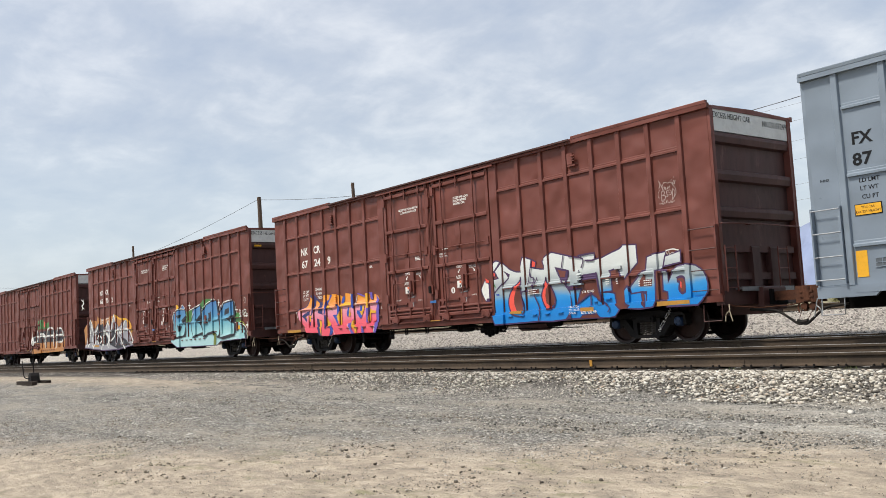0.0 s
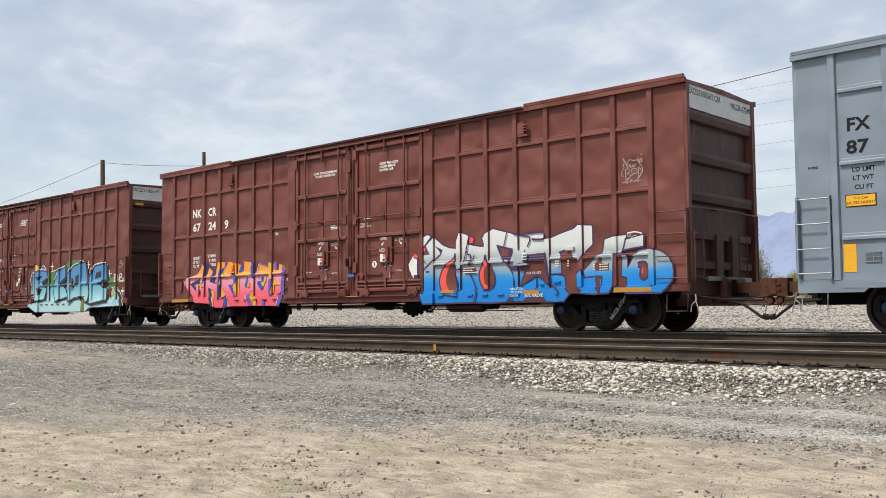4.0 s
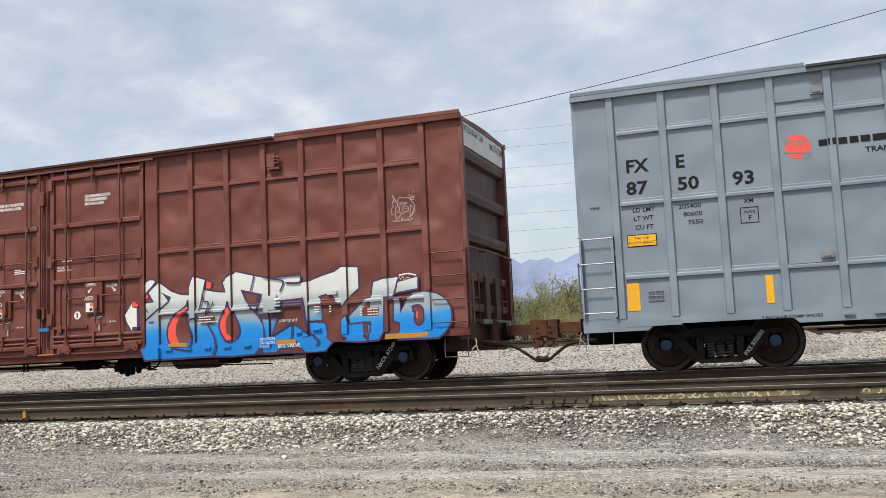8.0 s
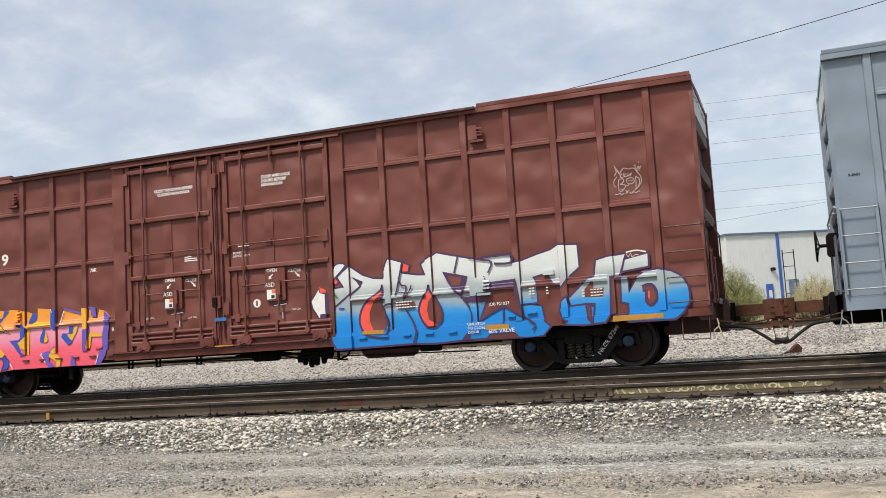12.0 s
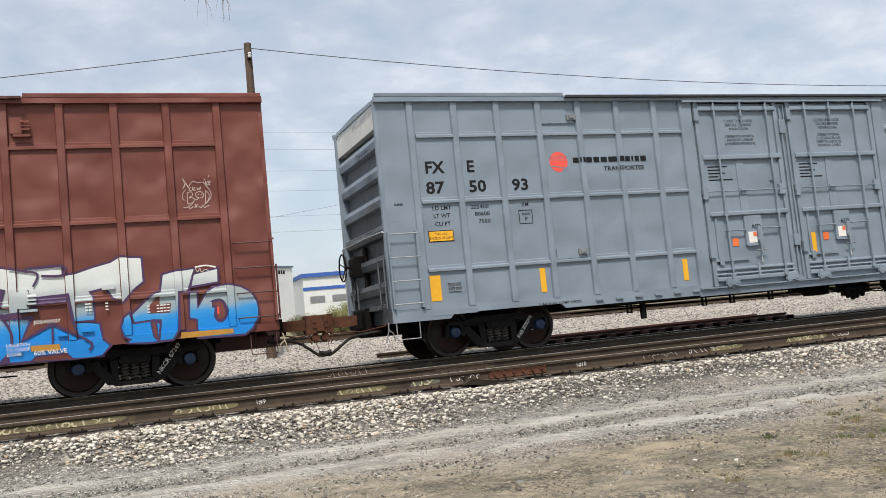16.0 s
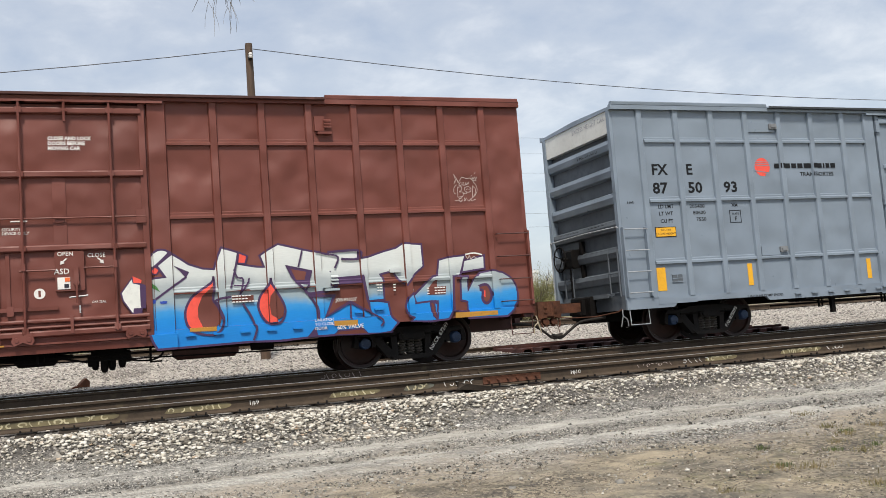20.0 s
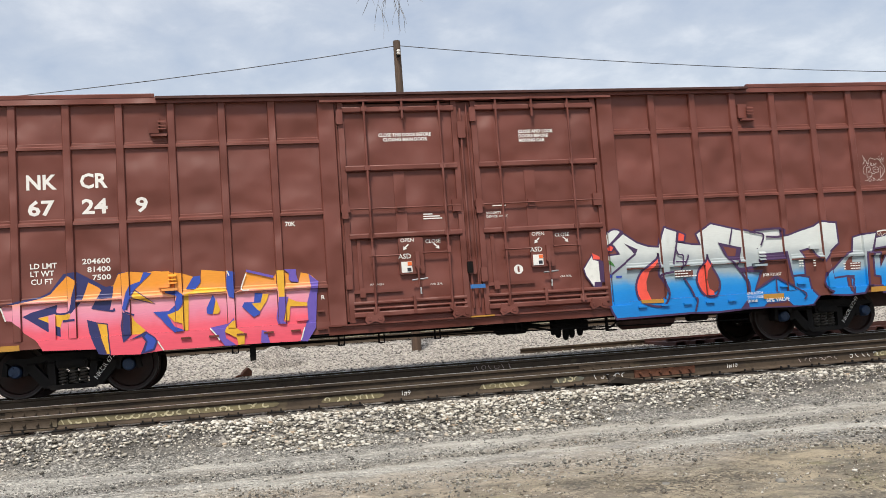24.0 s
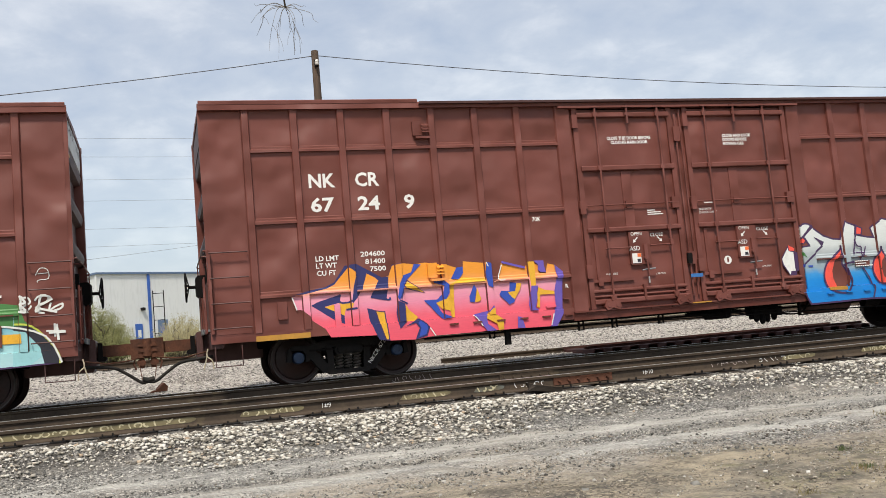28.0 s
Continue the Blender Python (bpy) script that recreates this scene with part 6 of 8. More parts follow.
spray(forms, "ink", [], "sprayed_outline", band([(5.06, 1.83), (5.44, 2.17), (5.93, 2.27), (6.41, 2.3), (6.55, 1.78), (6.67, 1.22), (6.54, 0.83), (6.12, 1.07), (5.51, 1.02), (5.19, 0.89)], 0.05, True))
flat_shape(forms, "ink", 0, [(6.88, 1.6), (7.22, 2.08), (8.04, 2.14), (8.09, 1.58), (7.39, 1.46), (8.11, 1.26), (8.05, 0.86), (6.87, 0.73)])
spray(forms, "aqua", [[(6.76, 1.66), (7.1, 2.14), (7.92, 2.2), (7.97, 1.64), (7.27, 1.52), (7.99, 1.32), (7.93, 0.92), (6.75, 0.79)]])
spray(forms, "ink", [], "sprayed_outline", band([(6.76, 1.66), (7.1, 2.14), (7.92, 2.2), (7.97, 1.64), (7.27, 1.52), (7.99, 1.32), (7.93, 0.92), (6.75, 0.79)], 0.05, True))
flat_shape(forms, "ink", 0, [(2.46, 1.88), (2.93, 1.91), (2.67, 1.72)])
flat_shape(forms, "ink", 0, [(2.56, 1.47), (2.96, 1.4), (2.72, 1.16)])
flat_shape(forms, "ink", 0, [(5.64, 1.82), (6.02, 1.9), (6.02, 1.52), (5.67, 1.49)])
flat_shape(forms, "ink", 0, [(7.19, 1.89), (7.6, 1.96), (7.55, 1.73), (7.13, 1.68)])
stroke(forms, "cream", 0.03, [(2.09, 2.01), (2.66, 2.15), (3.25, 2.12)])
stroke(forms, "cream", 0.03, [(3.99, 1.74), (4.34, 2.11), (4.83, 2.23)])
stroke(forms, "cream", 0.03, [(5.02, 1.86), (5.4, 2.2), (5.89, 2.3)])
stroke(forms, "cream", 0.03, [(6.72, 1.69), (7.06, 2.17), (7.88, 2.23)])
spike_piece(Piece(second))
curve_tag(Piece(second))
far_piece(Piece(third))
part("end_sticker", Shape().box(9.325, 9.332, -1.25, -0.95, 4.16, 4.26), "yellow", second, "small yellow sticker")
hand_brake(red, -1, "rusty")
hand_brake(second, 1, "rusty")


# ---- tracks ----
def rail_shape(x0, x1, foot=0.07, head=0.037, height=0.182):
    o = [(-foot, 0), (foot, 0), (foot, 0.012), (0.012, 0.035), (0.0085, 0.05), (0.0085, height - 0.055), (0.014, height - 0.042), (head - 0.002, height - 0.036), (head, height - 0.008), (head - 0.008, height - 0.001)]
    o += [(-x, z) for x, z in o[::-1][:-2]]
    return Shape().prism(o, x0, x1, "x")


def track(name, label, y0, y1, z0, z1, x0, x1, tie_from, tie_to, rail_mat="rail", top=True):
    tr = thing(name, label, "railroad track", kind="structure")
    for y, z in ((y0, z0), (y1, z1)):
        x = x0
        while x < x1:
            b = min(x + 23.8, x1)
            r = part("rail", rail_shape(x, b - 0.008), rail_mat, tr, at=(0, y, z - 0.182))
            if top:
                part("running_surface", Shape().box(x, b - 0.008, -0.034, 0.024, 0.1815, 0.1845), "rail_top", r, "polished band on the railhead, sky gleam in its pale colour")
            x = b
    slope = (z1 - z0) / (y1 - y0)
    mesh = Shape().box(-0.115, 0.115, -1.3, 1.3, -0.18, 0, 0.012).mesh("tie")
    plate = Shape().box(-0.09, 0.09, -0.16, 0.16, 0, 0.016).box(-0.07, -0.05, -0.11, -0.085, 0.016, 0.045).box(0.05, 0.07, -0.11, -0.085, 0.016, 0.05).mesh("tie_plate")
    x = tie_from
    while x < tie_to:
        jx, jy = x + random.uniform(-0.04, 0.04), random.uniform(-0.08, 0.08)
        t = part("tie", mesh, "tie", tr, at=(jx, (y0 + y1) / 2 + jy, (z0 + z1) / 2 - 0.2))
        t.rotation_euler = (math.atan(slope), 0, random.uniform(-0.025, 0.025))
        part("tie_plate", plate, "iron", tr, at=(jx, y0, z0 - 0.199))
        x += 0.52
    return tr


near = track("siding_track", "rusty jointed rails on dark timber ties", 12.59, 14.07, -0.02, 0.012, -80, 52, -34, 44)
main = track("running_track", "worn rails under the moving train", 17.0, 18.475, 0.0, -0.028, -110, 60, -30, 34)
far = track("far_track", "distant rails beyond the ballast", 27.6, 29.05, 0.56, 0.56, -120, 120, -28, 42)
# joint bars
bolts = Shape().prism([(-0.012, 0.03), (-0.045, 0.035), (-0.03, 0.07), (-0.032, 0.115), (-0.04, 0.135), (-0.012, 0.14)], -0.46, 0.46, "x")
for k in range(6):
    bolts.rod([(-0.38 + k * 0.152, -0.07, 0.09), (-0.38 + k * 0.152, -0.03, 0.09)], 0.019, 6)
bar_mesh, rusty_bar = bolts.mesh("joint_bar"), bolts.mesh("joint_bar")
for x, y, z, mat in ((-2.8, 12.59, -0.202, "rail"), (-2.82, 14.07, -0.17, "rail"), (5.78, 12.59, -0.202, "rusty"), (5.5, 14.07, -0.17, "rail"), (-22.1, 12.59, -0.202, "rail"), (-22.0, 14.07, -0.17, "rail"), (-14.2, 17.0, -0.182, "rail"), (-12.1, 17.0, -0.182, "rail")):
    part("joint_bar", rusty_bar if mat == "rusty" else bar_mesh, mat, near if y < 15 else main, "rusty bolted joint bar" if mat == "rusty" else "", at=(x, y, z))
def doodle(parent, x, end, y, z, h, mat, seed, wide=0.017):
    """Loose looping strokes sprayed along a rail, in runs that spell nothing."""
    g = random.Random(seed)
    while x < end:
        w = h * g.uniform(0.7, 1.5)
        a0, turn = g.uniform(0, 6.28), g.choice((2.2, 3.6, 5.2, -3.0, -4.5))
        pts = [(x + w * (0.5 + 0.5 * math.cos(a0 + turn * k / 9)), z + h * (0.5 + 0.5 * math.sin(a0 + turn * k / 9) * (1 - 0.03 * k))) for k in range(10)]
        if g.random() < 0.35:
            pts = [(x + w * g.uniform(0, 0.3), z + h), (x + w * 0.3, z + h * 0.5), (x + w * g.uniform(0.4, 0.9), z)]
        sh = Shape()
        pairs, _ = band(pts, wide * g.uniform(0.7, 1.3), False)
        sh.add([(p[0], y - 0.0015, p[1]) for pair in pairs for p in pair], [(2 * k, 2 * k + 1, 2 * k + 3, 2 * k + 2) for k in range(len(pairs) - 1)])
        part("sprayed_squiggle", sh, mat, parent)
        x += w + h * g.uniform(0.1, 0.9)


# pale overspray and scrawl on the web of the near rail
M["sulphur_light"] = material("pale_yellow_spray", (0.62, 0.56, 0.36), 0.7, 0, (0.3, 0.26, 0.15), 12, 4, 0.8, 0)
for tone, base in (("sulphur", (0.22, 0.185, 0.095)), ("mint", (0.14, 0.155, 0.135))):
    M[tone] = material(tone + "_overspray", base, 0.7, 0, (0.12, 0.098, 0.056), 9, 3.0, 1.0, 0.1)
for x0, x1, tone in ((-2.35, 0.38, "sulphur"), (0.92, 1.76, "sulphur"), (3.06, 3.79, "sulphur"), (4.12, 4.58, "mint"), (9.15, 9.78, "sulphur"), (10.64, 11.5, "sulphur")):
    p = part("web_paint", Shape().prism([(x0, 0.06), (x0 + 0.05, 0.05), (x1 - 0.09, 0.052), (x1 - 0.02, 0.07), (x1, 0.1), (x1 - 0.06, 0.122), (x1 - 0.3, 0.118), (x0 + 0.2, 0.125), (x0 + 0.04, 0.112), (x0 + 0.02, 0.085)], -0.0115, -0.0095), tone, near, "pale overspray on the rail web", at=(0, 12.59, -0.202))
    doodle(p, x0 + 0.05, x1 - 0.1, -0.0135, 0.056, 0.062, "sulphur_light", int(x0 * 100))
letters("1#9", 0.06, "letter_white", near, 1.98, 12.578, -0.14, name="chalk_mark")
letters("1#10", 0.06, "letter_white", near, 6.74, 12.578, -0.14, name="chalk_mark")


doodle(near, 4.72, 5.15, 12.579, -0.145, 0.065, "letter_white", 1, 0.009)
doodle(near, 7.9, 8.5, 12.579, -0.145, 0.05, "chalk", 2, 0.007)
doodle(near, 8.75, 9.2, 12.579, -0.145, 0.06, "letter_white", 3, 0.009)
doodle(near, 11.6, 12.0, 12.579, -0.145, 0.06, "letter_white", 5, 0.009)
doodle(main, 4.0, 4.75, 16.988, -0.13, 0.09, "chalk", 4, 0.012)
part("yellow_marker", Shape().box(-11.76, -11.70, -0.075, -0.063, 0.03, 0.14), "amber", near, "yellow paint stripe on the rail", at=(0, 12.59, -0.202))

M["maroon"] = material("dark_rusted_steel", (0.075, 0.03, 0.024), 0.75, 0, (0.04, 0.02, 0.017), 20, 4, 0.8, 0.3, each=1, shine=0.25)
# stacked track panel and spare rails beyond the train
panel = thing("track_panel", "rusty prefabricated track panel lying on the ballast", "track panel", m=pose(14.2, 22.2, -0.25, 0, 0, 0.8))
for y in (-0.62, 0.62):
    part("panel_rail", Shape().prism([(y - 0.03, 0), (y + 0.03, 0), (y + 0.03, 0.06), (y - 0.03, 0.06)], -4.2, 4.2, "x"), "maroon", panel, at=(0, 0, 0.21))
for k in range(17):
    o = [(-0.17, 0.0), (-0.13, 0.0), (-0.11, 0.15), (-0.07, 0.18), (0.07, 0.18), (0.11, 0.15), (0.13, 0.0), (0.17, 0.0), (0.14, 0.19), (0.09, 0.21), (-0.09, 0.21), (-0.14, 0.19)]
    part("panel_tie", Shape().prism(o, -1.0, 1.0), "maroon", panel, at=(-4.0 + k * 0.5, 0, 0))
    part("tie_clip", Shape().box(-0.05, 0.05, -0.98, -0.86, 0.01, 0.09, 0.02), "spring", panel, at=(-4.0 + k * 0.5, 0, 0))
spare = thing("spare_rail", "loose rusty rail lying on the gravel", "rail", m=pose(8.9, 22.9, -0.17, 0, 0, 0.5))
part("rail_length", rail_shape(-2.2, 2.2), "rail", spare)
part("rust_patch", Shape().box(-6.34, -5.96, -0.0115, -0.0095, 0.05, 0.128), "rusty", near, "orange rust patch on the rail web", at=(0, 12.59, -0.202))
chunk = thing("splintered_tie_chunk", "splintered dark timber chunk beside the rail", "timber", m=pose(5.05, 12.2, -0.2, 0, 6, 24))
for k in range(5):
    part("splinter", Shape().prism([(-0.35 + 0.06 * k, 0), (0.3 - 0.05 * k, -0.02), (0.36 - 0.09 * k, 0.05), (-0.2, 0.07 + 0.01 * k)], k * 0.045, k * 0.045 + 0.04), "tie", chunk)


# ---- ground ----
def smooth(a, b, v):
    t = np.clip((v - a) / (b - a), 0, 1)
    return t * t * (3 - 2 * t)


def ground_height(x, y):
    """Trackside dirt, a ballast shoulder, the bed of the tracks, and the land beyond."""
    x, y = np.asarray(x, float), np.asarray(y, float)
    left = smooth(-10, -30, x)
    dirt = -0.76 + 0.25 * smooth(0, 10.5, y) + left * (0.10 + 0.14 * smooth(4, 11, y))
    z = dirt + (-0.235 - dirt) * smooth(10.5, 11.65, y)
    z = z - 0.06 * smooth(14.9, 15.4, y) * (1 - smooth(15.7, 16.2, y))
    z = z + 0.10 * smooth(19.5, 22.5, y) + 0.24 * smooth(22.5, 25.2, y) + 0.245 * smooth(25.2, 26.7, y)
    return z + 0.15 * smooth(34, 60, y) + 0.2 * smooth(60, 120, y)


def grid_lines(lo, hi, near_lo, near_hi, step):
    a = list(np.arange(near_lo, near_hi + 1e-6, step))
    k = step
    while a[-1] < hi:
        k *= 1.35
        a.append(min(a[-1] + k, hi))
    k = step
    while a[0] > lo:
        k *= 1.35
        a.insert(0, max(a[0] - k, lo))
    return np.array(a)


gx, gy = grid_lines(-4000, 4000, -34, 30, 0.22), grid_lines(-4000, 4600, 2.5, 30, 0.17)
XX, YY = np.meshgrid(gx, gy)
rng = np.random.default_rng(4)
ZZ = ground_height(XX, YY)
ruts = 0.012 * np.sin(YY * 5.2 + 0.05 * XX) * smooth(7.2, 8.2, YY) * (1 - smooth(9.6, 10.4, YY))
ZZ = ZZ + ruts + rng.normal(0, 0.010, ZZ.shape) * (YY < 11)
verts = np.stack([XX.ravel(), YY.ravel(), ZZ.ravel()], 1)
ny, nx = XX.shape
idx = np.arange(nx * ny).reshape(ny, nx)
quads = np.stack([idx[:-1, :-1].ravel(), idx[:-1, 1:].ravel(), idx[1:, 1:].ravel(), idx[1:, :-1].ravel()], 1)
gm = bpy.data.meshes.new("ground")
gm.from_pydata(verts.tolist(), [], quads.tolist())
gm.polygons.foreach_set("use_smooth", [True] * len(gm.polygons))


def ground_material():
    m = bpy.data.materials.new("trackside_earth")
    m.use_nodes = True
    t = m.node_tree
    b = t.nodes["Principled BSDF"]
    b.inputs["Roughness"].default_value = 0.95
    b.inputs["Specular IOR Level"].default_value = 0.12
    tc = t.nodes.new("ShaderNodeTexCoord")
    sp = t.nodes.new("ShaderNodeSeparateXYZ")
    t.links.new(tc.outputs["Object"], sp.inputs[0])

    def noise_at(scale, detail=5.0, rough=0.6, stretch=None):
        n = t.nodes.new("ShaderNodeTexNoise")
        n.inputs["Scale"].default_value, n.inputs["Detail"].default_value, n.inputs["Roughness"].default_value = scale, detail, rough
        src = tc.outputs["Object"]
        if stretch:
            mp = t.nodes.new("ShaderNodeMapping")
            mp.inputs["Scale"].default_value = stretch
            t.links.new(src, mp.inputs[0])
            src = mp.outputs[0]
        t.links.new(src, n.inputs["Vector"])
        return n.outputs[0]

    def math2(op, a, c=0.0, d=None):
        n = t.nodes.new("ShaderNodeMath")
        n.operation = op
        for i, v in enumerate((a, c, d)):
            if v is None:
                continue
            if isinstance(v, (int, float)):
                n.inputs[i].default_value = v
            else:
                t.links.new(v, n.inputs[i])
        return n.outputs[0]

    def ramp(v, lo, hi, top=1.0):
        r = t.nodes.new("ShaderNodeMapRange")
        r.inputs["From Min"].default_value, r.inputs["From Max"].default_value, r.inputs["To Max"].default_value = lo, hi, top
        t.links.new(v, r.inputs[0])
        return r.outputs[0]

    def blend(a, c, f):
        x = t.nodes.new("ShaderNodeMix")
        x.data_type = "RGBA"
        for s, v in ((x.inputs[6], a), (x.inputs[7], c), (x.inputs[0], f)):
            if isinstance(v, tuple):
                s.default_value = (*v, 1)
            elif isinstance(v, float):
                s.default_value = v
            else:
                t.links.new(v, s)
        return x.outputs[2]

    fine, mid, broad = noise_at(38, 6, 0.7), noise_at(7, 5, 0.65), noise_at(0.55, 4, 0.6)
    streak = noise_at(1.0, 4, 0.6, (0.35, 2.2, 1))
    # speckle of small stones
    vor = t.nodes.new("ShaderNodeTexVoronoi")
    vor.inputs["Scale"].default_value = 26.0
    t.links.new(tc.outputs["Object"], vor.inputs["Vector"])
    peb = t.nodes.new("ShaderNodeSeparateColor")
    t.links.new(vor.outputs["Color"], peb.inputs[0])
    patch = noise_at(4.2, 7, 0.68, (0.75, 1.25, 1))
    sand = blend((0.50, 0.424, 0.33), (0.40, 0.34, 0.265), ramp(noise_at(0.8, 6, 0.7), 0.38, 0.62))
    sand = blend(sand, (0.27, 0.235, 0.19), ramp(patch, 0.46, 0.64, 0.85))
    sand = blend(sand, (0.60, 0.525, 0.42), ramp(patch, 0.46, 0.36, 0.5))
    sand = blend(sand, (0.25, 0.215, 0.175), ramp(noise_at(15, 6, 0.75, (0.7, 1.2, 1)), 0.56, 0.66, 0.6))
    sand = blend(sand, (0.27, 0.265, 0.15), math2("MULTIPLY", ramp(noise_at(0.9, 5, 0.65, (0.7, 1.6, 1)), 0.56, 0.66, 0.75), ramp(patch, 0.4, 0.56)))
    def grains(scale, stretch=None):
        """Random value and roundness of small stones packed side by side."""
        v = t.nodes.new("ShaderNodeTexVoronoi")
        v.inputs["Scale"].default_value = scale
        t.links.new(tc.outputs["Object"], v.inputs["Vector"])
        c = t.nodes.new("ShaderNodeSeparateColor")
        t.links.new(v.outputs["Color"], c.inputs[0])
        return c.outputs[0], c.outputs[1], v.outputs["Distance"]

    g1, g2, gd = grains(42)
    h1, h2, hd = grains(85)
    grit = blend((0.43, 0.415, 0.375), (0.31, 0.30, 0.27), ramp(streak, 0.35, 0.65))
    grit = blend(grit, (0.09, 0.086, 0.08), ramp(g1, 0.55, 0.85, 0.8))
    grit = blend(grit, (0.54, 0.525, 0.475), ramp(g2, 0.78, 0.9, 0.75))
    grit = blend(grit, (0.12, 0.115, 0.105), ramp(h1, 0.6, 0.9, 0.6))
    grit = blend(grit, (0.05, 0.048, 0.045), math2("MULTIPLY", ramp(gd, 0.42, 0.65), 0.6))
    grit = blend(grit, (0.11, 0.105, 0.10), math2("MULTIPLY", ramp(noise_at(2.6, 5, 0.7, (0.5, 1.5, 1)), 0.52, 0.66), ramp(fine, 0.42, 0.56, 0.7)))
    grit = blend(grit, (0.62, 0.59, 0.53), ramp(peb.outputs[0], 0.90, 0.92, 0.7))
    grit = blend(grit, (0.12, 0.115, 0.105), ramp(noise_at(13, 6, 0.72, (0.7, 1.2, 1)), 0.54, 0.62, 0.4))
    dusty = ramp(noise_at(0.75, 6, 0.7, (0.45, 1.5, 1)), 0.46, 0.62, 0.65)
    grit = blend(grit, (0.37, 0.335, 0.275), dusty)
    # the sandy side of the path: its edge runs nearer to the camera further left
    edge = math2("MULTIPLY_ADD", math2("MINIMUM", math2("ADD", sp.outputs[0], 4.0), 0.0), 0.34, 8.1)
    off = math2("SUBTRACT", sp.outputs[1], edge)
    off = math2("ADD", off, math2("MULTIPLY_ADD", broad, 3.2, -1.6))
    off = math2("ADD", off, math2("MULTIPLY_ADD", mid, 1.0, -0.5))
    c = blend(sand, grit, ramp(off, -0.9, 0.5))
    # sand again beside the siding, far along to the left
    back = math2("MULTIPLY", ramp(math2("MULTIPLY", sp.outputs[0], -1.0), 17.0, 25.0), ramp(math2("ADD", sp.outputs[1], math2("MULTIPLY_ADD", broad, 2.4, -1.2)), 8.6, 9.8, 0.85))
    c = blend(c, sand, back)
    # darker dirt with dry grass on the right
    dirt = blend((0.235, 0.21, 0.165), (0.40, 0.34, 0.245), ramp(noise_at(2.4, 6, 0.7), 0.42, 0.62))
    dirt = blend(dirt, (0.15, 0.15, 0.07), ramp(noise_at(1.4, 6, 0.7), 0.54, 0.66, 0.6))
    dirt = blend(dirt, (0.08, 0.075, 0.07), math2("MULTIPLY", ramp(noise_at(0.9, 5, 0.7), 0.44, 0.6), ramp(g2, 0.3, 0.6, 0.8)))
    dirt = blend(dirt, (0.10, 0.09, 0.075), ramp(patch, 0.52, 0.64, 0.65))
    dirt = blend(dirt, (0.42, 0.365, 0.27), ramp(patch, 0.44, 0.34, 0.6))
    dirt = blend(dirt, (0.07, 0.06, 0.05), math2("MULTIPLY", ramp(g1, 0.6, 0.9, 0.75), ramp(broad, 0.4, 0.55)))
    side = math2("ADD", sp.outputs[0], math2("MULTIPLY_ADD", broad, 5.0, -2.5))
    away = math2("SUBTRACT", 1.0, ramp(off, -0.7, 0.2))
    c = blend(c, dirt, math2("MULTIPLY", ramp(side, -0.2, 2.6), away))
    # two pale wheel tracks along the path
    for at, wide in ((8.7, 0.32), (9.95, 0.42)):
        d = math2("ABSOLUTE", math2("SUBTRACT", math2("ADD", sp.outputs[1], math2("MULTIPLY_ADD", broad, 0.8, -0.4)), at))
        k = math2("MULTIPLY", math2("SUBTRACT", 1.0, ramp(d, wide * 0.45, wide * 1.25)), ramp(sp.outputs[0], -9.0, -3.0, 0.75))
        c = blend(c, (0.58, 0.562, 0.505), math2("MULTIPLY", k, ramp(noise_at(1.7, 6, 0.7, (0.4, 1.6, 1)), 0.34, 0.62)))
    # ballast under and beyond the tracks
    bal = blend((0.45, 0.415, 0.37), (0.24, 0.22, 0.20), ramp(peb.outputs[1], 0.3, 0.6))
    bal = blend(bal, (0.62, 0.58, 0.51), ramp(peb.outputs[0], 0.6, 0.7, 0.8))
    # bed around the tracks: ballast colour blotched with near-black
    dark_bed = blend(bal, (0.065, 0.06, 0.054), ramp(noise_at(2.2, 4), 0.25, 0.5, 0.92))
    c = blend(c, dark_bed, ramp(sp.outputs[1], 10.7, 11.2))
    c = blend(c, bal, ramp(math2("SUBTRACT", sp.outputs[1], ramp(sp.outputs[0], 2.0, 8.0, 1.5)), 20.0, 21.6))
    # dry open land far off
    land = blend((0.34, 0.29, 0.20), (0.20, 0.20, 0.11), ramp(broad, 0.4, 0.6))
    c = blend(c, land, ramp(sp.outputs[1], 33, 38))
    c = blend(c, land, ramp(math2("MULTIPLY", sp.outputs[1], -1.0), 3.0, 8.0))
    t.links.new(c, b.inputs["Base Color"])
    bp = t.nodes.new("ShaderNodeBump")
    bp.inputs["Strength"].default_value, bp.inputs["Distance"].default_value = 1.0, 0.04
    stony = math2("ADD", math2("MULTIPLY", gd, -0.55), math2("MULTIPLY", vor.outputs["Distance"], -0.7))
    loose = math2("ADD", math2("MULTIPLY", patch, 2.4), math2("MULTIPLY", noise_at(24, 5, 0.7), 0.5))
    gravel = ramp(off, -0.9, 0.5)
    height = math2("ADD", math2("MULTIPLY", stony, gravel), math2("MULTIPLY", loose, math2("SUBTRACT", 1.0, gravel)))
    t.links.new(height, bp.inputs["Height"])
    t.links.new(bp.outputs[0], b.inputs["Normal"])
    return m


gm.materials.append(ground_material())
tagged(new("ground", gm), "pale sandy dirt, grey gravel path and ballast bed", "ground", kind="structure")


